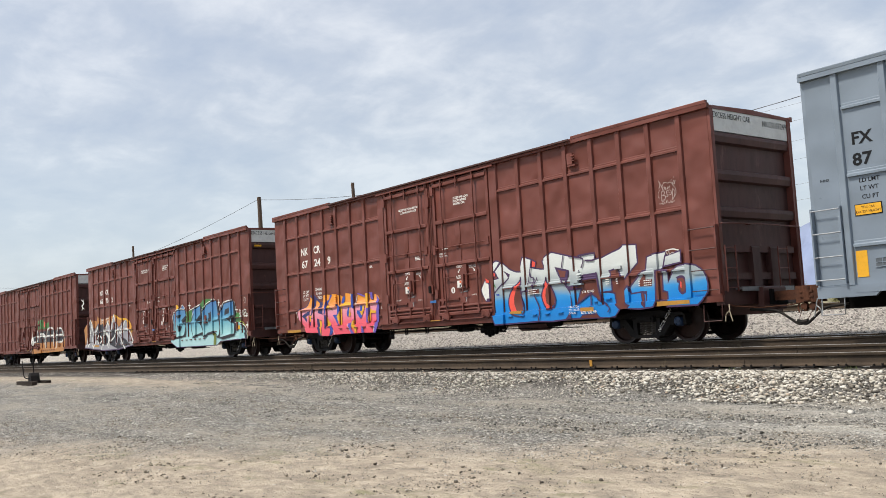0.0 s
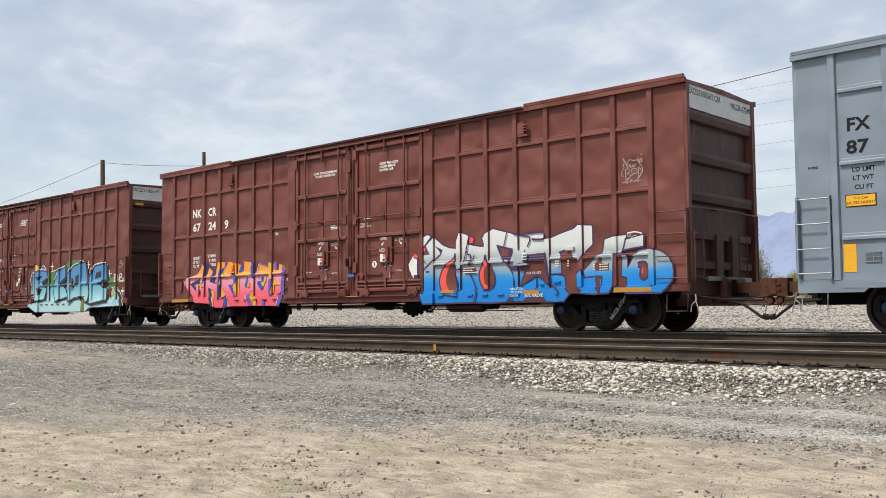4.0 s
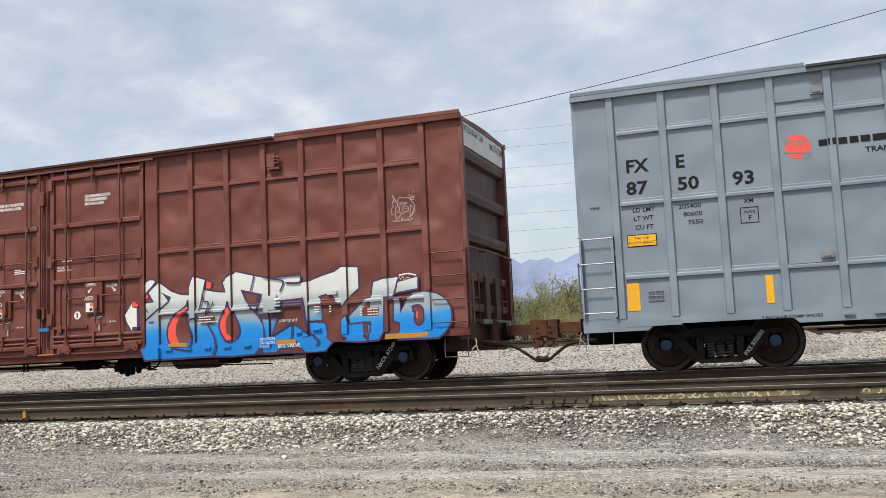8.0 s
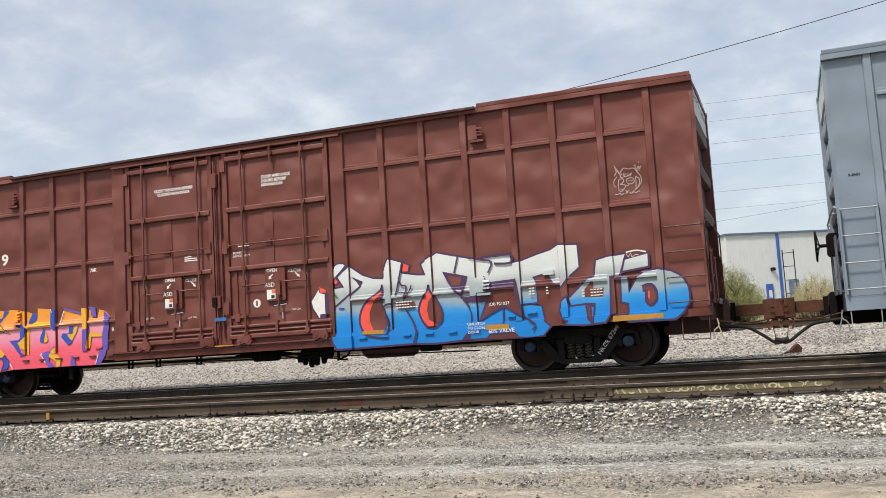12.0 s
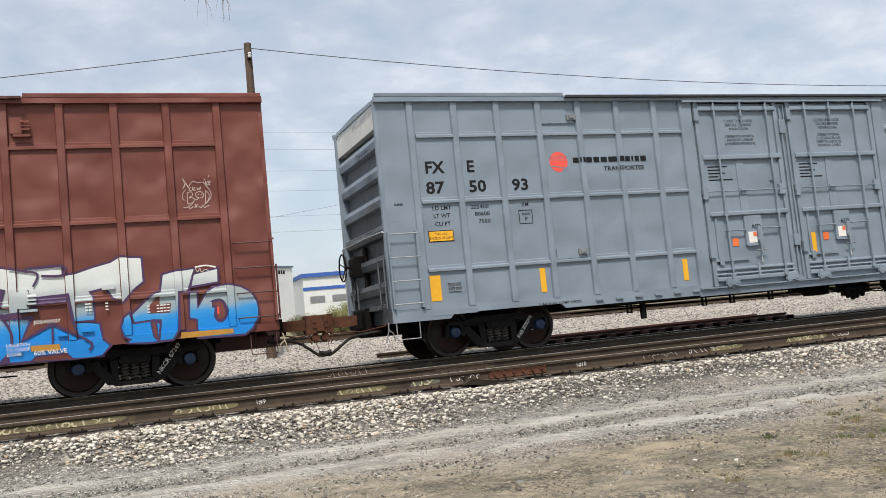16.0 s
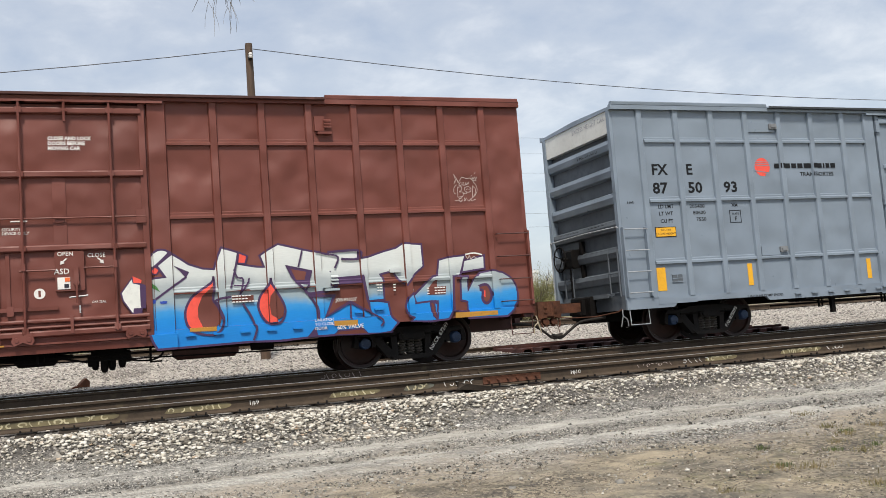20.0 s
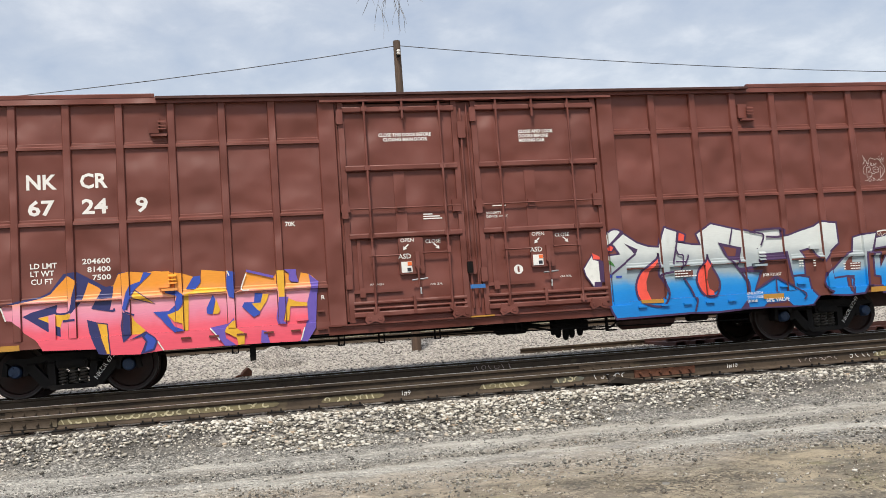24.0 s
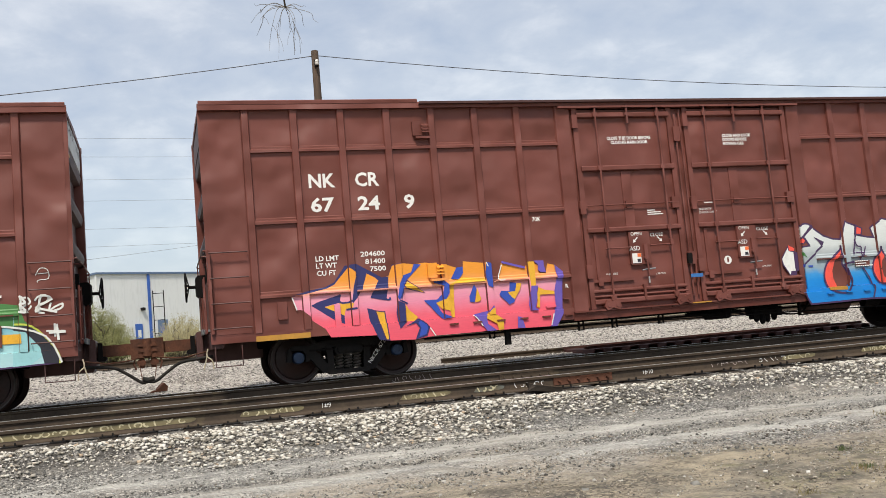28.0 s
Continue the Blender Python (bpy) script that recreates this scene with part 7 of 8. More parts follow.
def stone_material(name, stops):
    m = bpy.data.materials.new(name)
    m.use_nodes = True
    t = m.node_tree
    b = t.nodes["Principled BSDF"]
    b.inputs["Roughness"].default_value = 0.9
    b.inputs["Specular IOR Level"].default_value = 0.15
    geo = t.nodes.new("ShaderNodeNewGeometry")
    r = t.nodes.new("ShaderNodeValToRGB")
    while len(r.color_ramp.elements) < len(stops):
        r.color_ramp.elements.new(0.5)
    for el, (p, c) in zip(r.color_ramp.elements, stops):
        el.position, el.color = p, (*c, 1)
    t.links.new(geo.outputs["Random Per Island"], r.inputs[0])
    tc = t.nodes.new("ShaderNodeTexCoord")
    n = t.nodes.new("ShaderNodeTexNoise")
    n.inputs["Scale"].default_value, n.inputs["Detail"].default_value = 30.0, 3.0
    t.links.new(tc.outputs["Object"], n.inputs["Vector"])
    mx = t.nodes.new("ShaderNodeMix")
    mx.data_type, mx.blend_type = "RGBA", "MULTIPLY"
    mx.inputs[0].default_value = 0.3
    t.links.new(r.outputs[0], mx.inputs[6])
    t.links.new(n.outputs[0], mx.inputs[7])
    t.links.new(mx.outputs[2], b.inputs["Base Color"])
    return m


M["stone"] = stone_material("crushed_stone", ((0.0, (0.10, 0.092, 0.08)), (0.25, (0.25, 0.225, 0.185)), (0.45, (0.43, 0.395, 0.335)), (0.7, (0.68, 0.64, 0.55)), (0.94, (0.80, 0.77, 0.70)), (1.0, (0.46, 0.34, 0.23))))
M["far_stone"] = stone_material("pale_crushed_stone", ((0.0, (0.115, 0.108, 0.102)), (0.35, (0.31, 0.287, 0.265)), (0.7, (0.50, 0.468, 0.43)), (1.0, (0.74, 0.70, 0.65))))
M["clod"] = stone_material("sandy_clods", ((0.0, (0.09, 0.078, 0.065)), (0.4, (0.20, 0.17, 0.135)), (0.8, (0.36, 0.305, 0.235)), (1.0, (0.60, 0.55, 0.48))))
M["grit_stone"] = stone_material("dark_grit", ((0.0, (0.06, 0.058, 0.055)), (0.4, (0.16, 0.152, 0.142)), (0.75, (0.32, 0.30, 0.27)), (0.93, (0.56, 0.52, 0.45)), (1.0, (0.66, 0.62, 0.54))))
M["path_stone"] = stone_material("grey_pebbles", ((0.0, (0.07, 0.067, 0.062)), (0.35, (0.17, 0.165, 0.15)), (0.7, (0.31, 0.30, 0.27)), (0.93, (0.46, 0.44, 0.39)), (1.0, (0.66, 0.62, 0.55))))


def stones(name, label, x, y, z, size, seed, mat="stone"):
    """One mesh of many chipped stones, at x, y, z arrays with sizes."""
    g = np.random.default_rng(seed)
    n = len(x)
    cube = np.array([(a, b, c) for c in (-1, 1) for b in (-1, 1) for a in (-1, 1)], float)
    v = cube[None] * g.uniform(0.3, 1.0, (n, 8, 3))
    v = v * (size[:, None, None] * g.uniform(0.7, 1.15, (n, 1, 3)))
    a = g.uniform(0, 2 * np.pi, (n, 2))
    ca, sa, cb, sb = np.cos(a[:, 0])[:, None], np.sin(a[:, 0])[:, None], np.cos(a[:, 1])[:, None], np.sin(a[:, 1])[:, None]
    v = np.stack([v[..., 0], cb * v[..., 1] - sb * v[..., 2], sb * v[..., 1] + cb * v[..., 2]], -1)
    v = np.stack([ca * v[..., 0] - sa * v[..., 1], sa * v[..., 0] + ca * v[..., 1], v[..., 2] * 0.62], -1)
    v += np.stack([x, y, z], 1)[:, None]
    q = np.array([(0, 2, 3, 1), (4, 5, 7, 6), (0, 1, 5, 4), (2, 6, 7, 3), (0, 4, 6, 2), (1, 3, 7, 5)])
    f = (np.arange(n)[:, None, None] * 8 + q[None]).reshape(-1, 4)
    me = bpy.data.meshes.new(name)
    me.vertices.add(n * 8)
    me.vertices.foreach_set("co", v.ravel())
    me.loops.add(f.size)
    me.loops.foreach_set("vertex_index", f.ravel())
    me.polygons.add(len(f))
    me.polygons.foreach_set("loop_start", np.arange(len(f)) * 4)
    me.update(calc_edges=True)
    me.validate()
    me.materials.append(M[mat])
    return tagged(new(name, me), label, "gravel", kind="stuff")


def chips(name, label, x, y, z, size, seed, mat):
    """One mesh of many tiny stones, each a low crooked pyramid."""
    g = np.random.default_rng(seed)
    n = len(x)
    a = g.uniform(0, 2 * np.pi, (n, 1)) + np.array([0, 1.5, 3.1, 4.7]) + g.uniform(-0.4, 0.4, (n, 4))
    rad = size[:, None] * g.uniform(0.6, 1.25, (n, 4))
    v = np.zeros((n, 5, 3))
    v[:, :4, 0], v[:, :4, 1], v[:, :4, 2] = rad * np.cos(a), rad * np.sin(a), -size[:, None] * 0.5
    v[:, 4, :2] = g.uniform(-0.4, 0.4, (n, 2)) * size[:, None]
    v[:, 4, 2] = size * g.uniform(0.3, 0.7, n)
    v += np.stack([x, y, z], 1)[:, None]
    q = np.array([(0, 1, 4), (1, 2, 4), (2, 3, 4), (3, 0, 4)])
    f = (np.arange(n)[:, None, None] * 5 + q[None]).reshape(-1, 3)
    me = bpy.data.meshes.new(name)
    me.vertices.add(n * 5)
    me.vertices.foreach_set("co", v.ravel())
    me.loops.add(f.size)
    me.loops.foreach_set("vertex_index", f.ravel())
    me.polygons.add(len(f))
    me.polygons.foreach_set("loop_start", np.arange(len(f)) * 3)
    me.update(calc_edges=True)
    me.validate()
    me.materials.append(M[mat])
    return tagged(new(name, me), label, "gravel", kind="stuff")


def scatter(n, x0, x1, y0, y1, seed, keep=None):
    g = np.random.default_rng(seed)
    x, y = g.uniform(x0, x1, n), g.uniform(y0, y1, n)
    if keep is not None:
        k = keep(x, y, g)
        x, y = x[k], y[k]
    return x, y, g


x, y, g = scatter(75000, -30, 22, 10.4, 12.0, 1, lambda x, y, g: g.uniform(0, 1, len(x)) < smooth(10.35, 10.9, y + 0.25 * np.sin(x * 0.9)))
chips("shoulder_grit", "dark grey crushed grit along the siding", x, y, ground_height(x, y) + 0.006, 0.008 + 0.016 * g.uniform(0, 1, len(x)) ** 1.5, 11, "grit_stone")
x, y, g = scatter(120000, -27, 22, 10.5, 11.95, 6, lambda x, y, g: g.uniform(0, 1, len(x)) < (0.55 + 0.45 * smooth(10.9, 11.9, y + 0.3 * np.sin(x * 0.8))) * smooth(10.5, 11.1, y + 0.3 * np.sin(x * 0.7) + 0.2 * np.sin(x * 2.3)) * (0.05 + 0.95 * smooth(-24, -11, x)) * (1 - 0.35 * smooth(-4, 2, x)) * (0.4 + 0.6 * smooth(-0.35, 0.5, np.sin(x * 1.9 + 2 * np.sin(y * 3.1)) * np.sin(y * 5.3 + x * 0.6) + np.sin(x * 0.55))))
stones("ballast_shoulder", "pale crushed ballast stones along the siding", x, y, ground_height(x, y) + 0.014, (0.010 + 0.029 * g.uniform(0, 1, len(x)) ** 2.1) * (0.82 + 0.18 * smooth(-14, -7, x)), 16)
x, y, g = scatter(16000, -30, 26, 11.9, 16.6, 2)
stones("ballast_between_tracks", "dusty ballast stones between the rails", x, y, ground_height(x, y) - 0.005, g.uniform(0.015, 0.035, len(x)), 12, "grit_stone")
x, y, g = scatter(60000, -42, 44, 18.9, 27.2, 3, lambda x, y, g: g.uniform(0, 1, len(x)) < 0.12 + 0.88 * smooth(19.8, 21.6, y + 0.3 * np.sin(x * 0.8) - 1.5 * smooth(2, 8, x)))
stones("far_ballast", "pale ballast stones beyond the train", x, y, ground_height(x, y) + 0.005, g.uniform(0.016, 0.036, len(x)), 13, "far_stone")
x, y, g = scatter(210000, -22, 16, 4.0, 10.9, 5, lambda x, y, g: g.uniform(0, 1, len(x)) < (0.10 + 0.90 * smooth(6.6, 8.8, y + 0.3 * np.minimum(x + 4, 0) * -1 + 0.5 * np.sin(x * 1.3) * np.sin(x * 0.37))) * (0.55 + 0.45 * smooth(-0.3, 0.4, np.sin(y * 5.0 + 0.25 * np.sin(x)))))
chips("path_pebbles", "small grey stones strewn on the path", x, y, ground_height(x, y) + 0.003, 0.0045 + 0.0125 * g.uniform(0, 1, len(x)) ** 3, 14, "path_stone")
x, y, g = scatter(90000, -19, 12, 3.6, 8.6, 7, lambda x, y, g: g.uniform(0, 1, len(x)) < 0.25 + 0.75 * smooth(-0.2, 0.6, np.sin(x * 0.9 + y) * np.sin(y * 1.7 - x * 0.4)) + 0.8 * smooth(0, 2, x))
chips("sand_pebbles", "tiny stones and clods on the sandy dirt", x, y, ground_height(x, y) + 0.003, 0.0035 + 0.011 * g.uniform(0, 1, len(x)) ** 4, 17, "clod")
x, y, g = scatter(30000, -21, 13, 3.4, 9.4, 27, lambda x, y, g: g.uniform(0, 1, len(x)) < 0.18 + 0.82 * smooth(0.1, 0.9, np.sin(x * 1.3 + 0.7 * y) * np.sin(y * 2.1 - x * 0.5) + 0.5 * np.sin(x * 3.1 + y * 4.0)))
stones("sand_clods", "loose brown clods and pebbles on the sandy dirt", x, y, ground_height(x, y) + 0.003, 0.006 + 0.017 * g.uniform(0, 1, len(x)) ** 3.5, 28, "clod")
x, y, g = scatter(34000, -24, 17, 7.2, 11.2, 29, lambda x, y, g: g.uniform(0, 1, len(x)) < 0.15 + 0.85 * smooth(-0.2, 0.7, np.sin(y * 5.0 + 0.25 * np.sin(x)) + 0.6 * np.sin(x * 2.2 + y)))
stones("path_stones", "grey and pale stones strewn along the gravel path", x, y, ground_height(x, y) + 0.004, 0.007 + 0.016 * g.uniform(0, 1, len(x)) ** 3, 30, "path_stone")
for x, y, s in ((1.2, 6.1, 0.05), (2.3, 6.35, 0.06), (3.9, 6.6, 0.055), (6.9, 6.9, 0.045), (7.6, 5.9, 0.05), (0.2, 6.6, 0.04), (-7.6, 11.15, 0.075), (-11.6, 5.3, 0.05), (-1.9, 7.2, 0.045), (4.55, 8.0, 0.06), (3.1, 6.9, 0.06), (5.2, 8.0, 0.05)):
    g = np.random.default_rng(int(s * 1e4))
    one = stones("pale_rock", "pale loose rock lying on the gravel", np.array([x]), np.array([y]), ground_height([x], [y]) + s * 0.15, np.array([s * 0.75]), int(s * 1e4) + int(abs(x) * 10), "path_stone" if x > -1 else "stone")
    tagged(one, category="rock", kind="thing")
M["white_stone"] = stone_material("bleached_stone", ((0.0, (0.66, 0.63, 0.57)), (1.0, (0.80, 0.77, 0.71))))
for x, y, s in [(-5.48, 9.88, 0.042), (-13.56, 5.75, 0.05), (-44.35, 15.3, 0.12), (4.59, 6.68, 0.028), (4.83, 6.46, 0.022)]:
    one = stones("white_rock", "bleached white rock lying on the gravel path", np.array([x]), np.array([y]), ground_height([x], [y]) + s * 0.2, np.array([s]), int(s * 1e4) + int(abs(x) * 7), "white_stone")
    tagged(one, category="rock", kind="thing")
# heap of gravel beyond the train
hx, hy, g = scatter(15000, -0.12, 1.54, 23.6, 26.4, 8, lambda x, y, g: ((x - 0.71) / 0.83) ** 2 + ((y - 25) / 1.4) ** 2 < 1)
hz = ground_height(hx, hy) + 0.40 * np.maximum(0, 1 - np.sqrt(((hx - 0.71) / 0.83) ** 2 + ((hy - 25) / 1.4) ** 2)) ** 0.85
stones("gravel_heap", "low heap of grey crushed stone", hx, hy, hz, g.uniform(0.012, 0.034, len(hx)), 15, "far_stone")

# tufts of dry grass and weeds on the dirt
M["dry_grass"] = material("dry_grass", (0.22, 0.17, 0.085), 0.9, 0, (0.13, 0.13, 0.05), 30, 3, 0.8, 0)
M["weed"] = material("green_weed", (0.10, 0.13, 0.04), 0.8, 0, (0.06, 0.08, 0.025), 30, 3, 0.8, 0)


def tufts(name, label, mat, spots, blades, height, spread, seed):
    g = random.Random(seed)
    s = Shape()
    for x, y in spots:
        z = float(ground_height(x, y))
        for k in range(blades):
            a, r = g.uniform(0, 6.28), g.uniform(0, spread)
            px, py = x + r * math.cos(a), y + r * math.sin(a)
            h, lean, b = height * g.uniform(0.4, 1.1), g.uniform(0.1, 0.7), g.uniform(0, 6.28)
            w = 0.0035
            dx, dy = math.cos(b), math.sin(b)
            s.add([(px - dy * w, py + dx * w, z - 0.01), (px + dy * w, py - dx * w, z - 0.01), (px + dx * h * lean * 0.5 + dy * w * 0.6, py + dy * h * lean * 0.5 - dx * w * 0.6, z + h * 0.6), (px + dx * h * lean, py + dy * h * lean, z + h)], [(0, 1, 2), (0, 2, 3)])
    me = bpy.data.meshes.new(name)
    me.from_pydata(s.v, [], s.f)
    me.materials.append(M[mat])
    return tagged(new(name, me), label, "grass", kind="stuff")


g = random.Random(5)
litter = [(g.gauss(8.3, 1.7), g.gauss(6.2, 0.8)) for _ in range(110)]
tufts("dry_grass", "thin flattened dry grass on the trackside dirt", "dry_grass", [p for p in litter if 3.5 < p[1] < 7.9], 9, 0.045, 0.3, 1)
tufts("weeds", "low green weeds in loose clumps on the dirt", "weed", [(8.9, 6.7), (9.0, 6.75), (9.15, 6.65), (8.0, 7.6), (8.05, 7.55), (10.1, 7.2), (7.1, 6.2), (9.9, 5.9), (9.95, 6.0), (6.3, 5.6), (-8.6, 12.3), (-6.77, 12.3)], 34, 0.05, 0.16, 2)


tufts("dry_grass_tufts", "straw-coloured grass tufts on the dark dirt", "dry_grass", [(6.94, 7.62), (6.34, 6.87), (5.43, 6.16), (6.77, 7.19), (5.22, 6.31), (7.34, 7.43), (4.34, 5.82), (7.4, 8.5), (6.26, 6.46), (5.39, 5.45)], 60, 0.055, 0.13, 7)
tufts("green_tufts", "small green weed tufts on the dark dirt", "weed", [(6.1, 6.64), (5.32, 6.39), (6.91, 7.33), (5.69, 7.09), (6.55, 6.62)], 60, 0.04, 0.09, 8)
tufts("sand_weeds", "flat green weeds creeping over the sand", "weed", [(-13.04, 4.92), (-11.56, 4.83), (-12.5, 5.47), (-13.85, 4.54), (-11.16, 4.31), (-10.57, 3.76), (-12.56, 4.33), (-11.29, 4.97)], 60, 0.011, 0.40, 9)


# ---- poles and wires ----
def wood_pole(x, y, top, r, label, z0=None):
    z = float(ground_height(x, y)) if z0 is None else z0
    p = thing("utility_pole", label, "utility pole", "poles beyond the tracks", m=pose(x, y, z))
    part("pole", Shape().rod([(0, 0, -0.3), (0.01, 0, (top - z) * 0.5), (0, 0, top - z)], r, 12, r * 0.72), "wood_pole", p)
    return p


line_pole = wood_pole(4.45, 25.0, 8.58, 0.135, "tall weathered wooden pole with a single wire")
part("insulator", Shape().lathe([(-0.06, 0.0), (-0.06, 0.05), (-0.02, 0.06), (0.0, 0.035), (0.03, 0.055), (0.07, 0.04), (0.07, 0.0)], "z", 12, (0.0, -0.22, 8.1)), "letter_white", line_pole, "small white insulator")
part("insulator_bracket", Shape().box(-0.05, 0.05, -0.15, -0.10, 8.0, 8.2, 0.01).rod([(0, -0.12, 8.1), (0, -0.22, 8.1)], 0.025, 6), "iron", line_pole)
wood_pole(-47.8, 25.0, 8.6, 0.16, "weathered wooden pole behind the boxcars")
wood_pole(-38.1, 25.0, 7.86, 0.11, "thin dark wooden pole behind the boxcars")
wood_pole(-67.7, 25.0, 7.95, 0.10, "thin distant pole behind the boxcars")
wood_pole(19.0, 60.0, 11.2, 0.15, "leaning bare wooden pole beyond the tracks")
big = wood_pole(-18.25, 60.0, 14.8, 0.20, "brown utility pole with rows of insulators")
zb = float(ground_height(-18.25, 60.0))
for z in (13.2, 11.8, 10.5):
    for s in (-1, 1):
        ins = Shape().rod([(s * 0.1, 0, z - zb), (s * 0.3, -0.02, z - zb + 0.03)], 0.03, 6)
        for k in range(5):
            ins.lathe([(-0.02, 0.03), (0.0, 0.13), (0.03, 0.05)], "x", 10, (s * (0.36 + 0.16 * k), 0, z - zb + 0.03 + 0.01 * k))
        part("insulator_string", ins, "porcelain", big)
part("cross_arm", Shape().box(-1.0, 1.0, -0.06, 0.06, 8.62 - zb, 8.76 - zb).rod([(-0.8, 0, 8.7 - zb), (0, 0, 8.2 - zb)], 0.03, 6).rod([(0.8, 0, 8.7 - zb), (0, 0, 8.2 - zb)], 0.03, 6), "wood_pole", big)
part("riser_cable", Shape().rod([(0.25, -0.1, 8.5 - zb), (0.7, -0.2, 6.5 - zb), (0.35, -0.2, 5.6 - zb)], 0.03, 5), "wire", big)


def cable(name, label, a, b, sag, r, n=24):
    a, b = Vector(a), Vector(b)
    pts = [a.lerp(b, k / n) - Vector((0, 0, sag * 4 * (k / n) * (1 - k / n))) for k in range(n + 1)]
    ob = part(name, Shape().rod(pts, r, 5), "wire" if r > 0.0105 else "faint_wire")
    return tagged(ob, label, "cable", "overhead wires")


cable("overhead_wire", "single sagging dark wire", (-47.8, 25, 8.45), (4.47, 25, 8.45), 2.04, 0.012)
cable("overhead_wire", "single sagging dark wire", (4.47, 25, 8.45), (48, 25, 8.45), 1.0, 0.012)
cable("overhead_wire", "single sagging dark wire", (-110, 25, 8.0), (-47.8, 25, 8.5), 1.6, 0.012)
for z, sag in ((14.4, 0.5), (13.25, 0.5), (11.85, 0.5), (10.55, 0.5), (8.75, 0.4), (7.6, 0.3)):
    cable("power_line", "thin distant power line", (-120, 60, z + 0.6), (-18.25, 60, z), sag, 0.008)
    cable("power_line", "thin distant power line", (-18.25, 60, z), (110, 60, z - 0.2), sag * 2, 0.008)
cable("power_line", "thin slanting distant wire", (-18.25, 59.8, 6.0), (19, 60, 9.2), 0.7, 0.010)


# ---- buildings ----
M["wall_white"] = material("white_metal_wall", (0.66, 0.68, 0.68), 0.6, 0, (0.58, 0.60, 0.60), 3, 0.3, 0.5, 0.03, 4, None, 0.6, (1, 1, 0.2))
M["trim_blue"] = material("blue_trim_paint", (0.035, 0.11, 0.40), 0.5, 0, (0.03, 0.09, 0.32), 5, 1, 0.4, 0)
M["steel_blue"] = material("slate_blue_door", (0.10, 0.16, 0.27), 0.5, 0, (0.08, 0.12, 0.2), 5, 1, 0.4, 0.05)


def warehouse():
    z0 = float(ground_height(0, 105)) - 0.05
    b = thing("warehouse", "large white metal warehouse with blue columns and doors", "warehouse", m=pose(-5.6, 95.8, z0, 0, 0, 35.0))
    top, long = 8.72 - z0, 36.3
    long_wall = part("wall_long", Shape().box(0, long, 0, 0.25, 0, top), "wall_white", b)
    end = part("wall_end", Shape().box(0, 0.25, 0.25, 24, 0, top), "wall_white", b)
    end.rotation_euler = (0, 0, radians(-14))
    part("end_eave", Shape().box(-0.15, 0.3, 0.25, 24, top - 0.14, top + 0.05), "steel_blue", end, "dark eave gutter")
    for x, mat in ((5.75, "trim_blue"), (20.75, "steel_blue"), (33, "steel_blue")):
        part("column", Shape().box(x - 0.14, x + 0.14, -0.1, 0, 0, top - 0.1), mat, long_wall, "dark blue steel column")
    part("roof_edge", Shape().box(-0.1, long + 0.1, -0.18, 0.3, top - 0.14, top + 0.05), "steel_blue", long_wall, "dark eave gutter")
    for k in range(24):
        part("wall_seam", Shape().box(k * 1.5, k * 1.5 + 0.03, -0.015, 0, 0, top - 0.3), "wall_white", long_wall)
    for x, w, h, mat, name in ((4.0, 0.75, 3.0, "trim_blue", "entrance_door"), (6.6, 1.1, 3.3, "steel_blue", "roller_door"), (26, 4, 4.4, "steel_blue", "roller_door")):
        d = part(name, Shape().box(x, x + w, -0.14, 0, 0, h), mat, long_wall)
        part("door_pane", Shape().box(x + 0.2, x + w - 0.2, -0.16, -0.14, h * 0.55, h * 0.8), "wall_white" if w < 1 else "trim_blue", d)
    for x, z in ((4.7, 4.3), (13, 5.0), (27, 5.2)):
        part("wall_lamp", Shape().box(x, x + 0.35, -0.35, 0, z, z + 0.3, 0.04), "iron", long_wall)
    for k in range(4):
        part("number_bar", Shape().box(33.4 + k * 0.42, 33.68 + k * 0.42, -0.03, 0, top - 0.95, top - 0.5), "letter_black", long_wall, "dark plain bar")
    part("roof", Shape().prism([(0.25, top - 0.1), (23, top - 0.1), (23, top - 0.3), (0.25, top - 0.3)], 0.3, long - 0.3, "x"), "wall_white", b)
    return b


warehouse()
yard_mast = thing("yard_ladder_mast", "thin steel lattice mast before the warehouse", "mast", m=pose(0.0, 96, 0.2))
for x in (-0.5, 0.5):
    part("mast_leg", Shape().rod([(x, 0, 0), (x, 0, 6.5)], 0.05, 6), "iron", yard_mast)
for k in range(5):
    part("mast_bar", Shape().rod([(-0.5, 0, 1 + k * 1.3), (0.5, 0, 1 + k * 1.3)], 0.035, 6), "iron", yard_mast)

plant = thing("blue_banded_building", "long white industrial building with blue bands", "building", m=pose(32.6, 150, 0.3, 0, 0, -4))
part("wall", Shape().box(0, 17.4, 0, 20, 0, 8.9), "wall_white", plant)
part("parapet", Shape().box(-0.2, 18.6, -0.3, 20, 8.7, 9.35), "trim_blue", plant)
part("wall_band", Shape().box(-0.05, 17.45, -0.1, 0, 6.6, 7.1), "trim_blue", plant)
for k in range(5):
    part("window", Shape().box(1 + k * 3.6, 3.4 + k * 3.6, -0.12, 0, 4.6, 5.6), "steel", plant)
M["beige"] = material("beige_metal_roof", (0.52, 0.50, 0.42), 0.7, 0, (0.42, 0.41, 0.35), 4, 0.4, 0.6, 0)
shed = thing("pale_roofed_shed", "long low shed with a pale metal roof beyond the brush", "shed", m=pose(34.0, 105, 0.3, 0, 0, 2))
part("shed_wall", Shape().box(0, 9, 0, 6, 0, 2.8), "beige", shed)
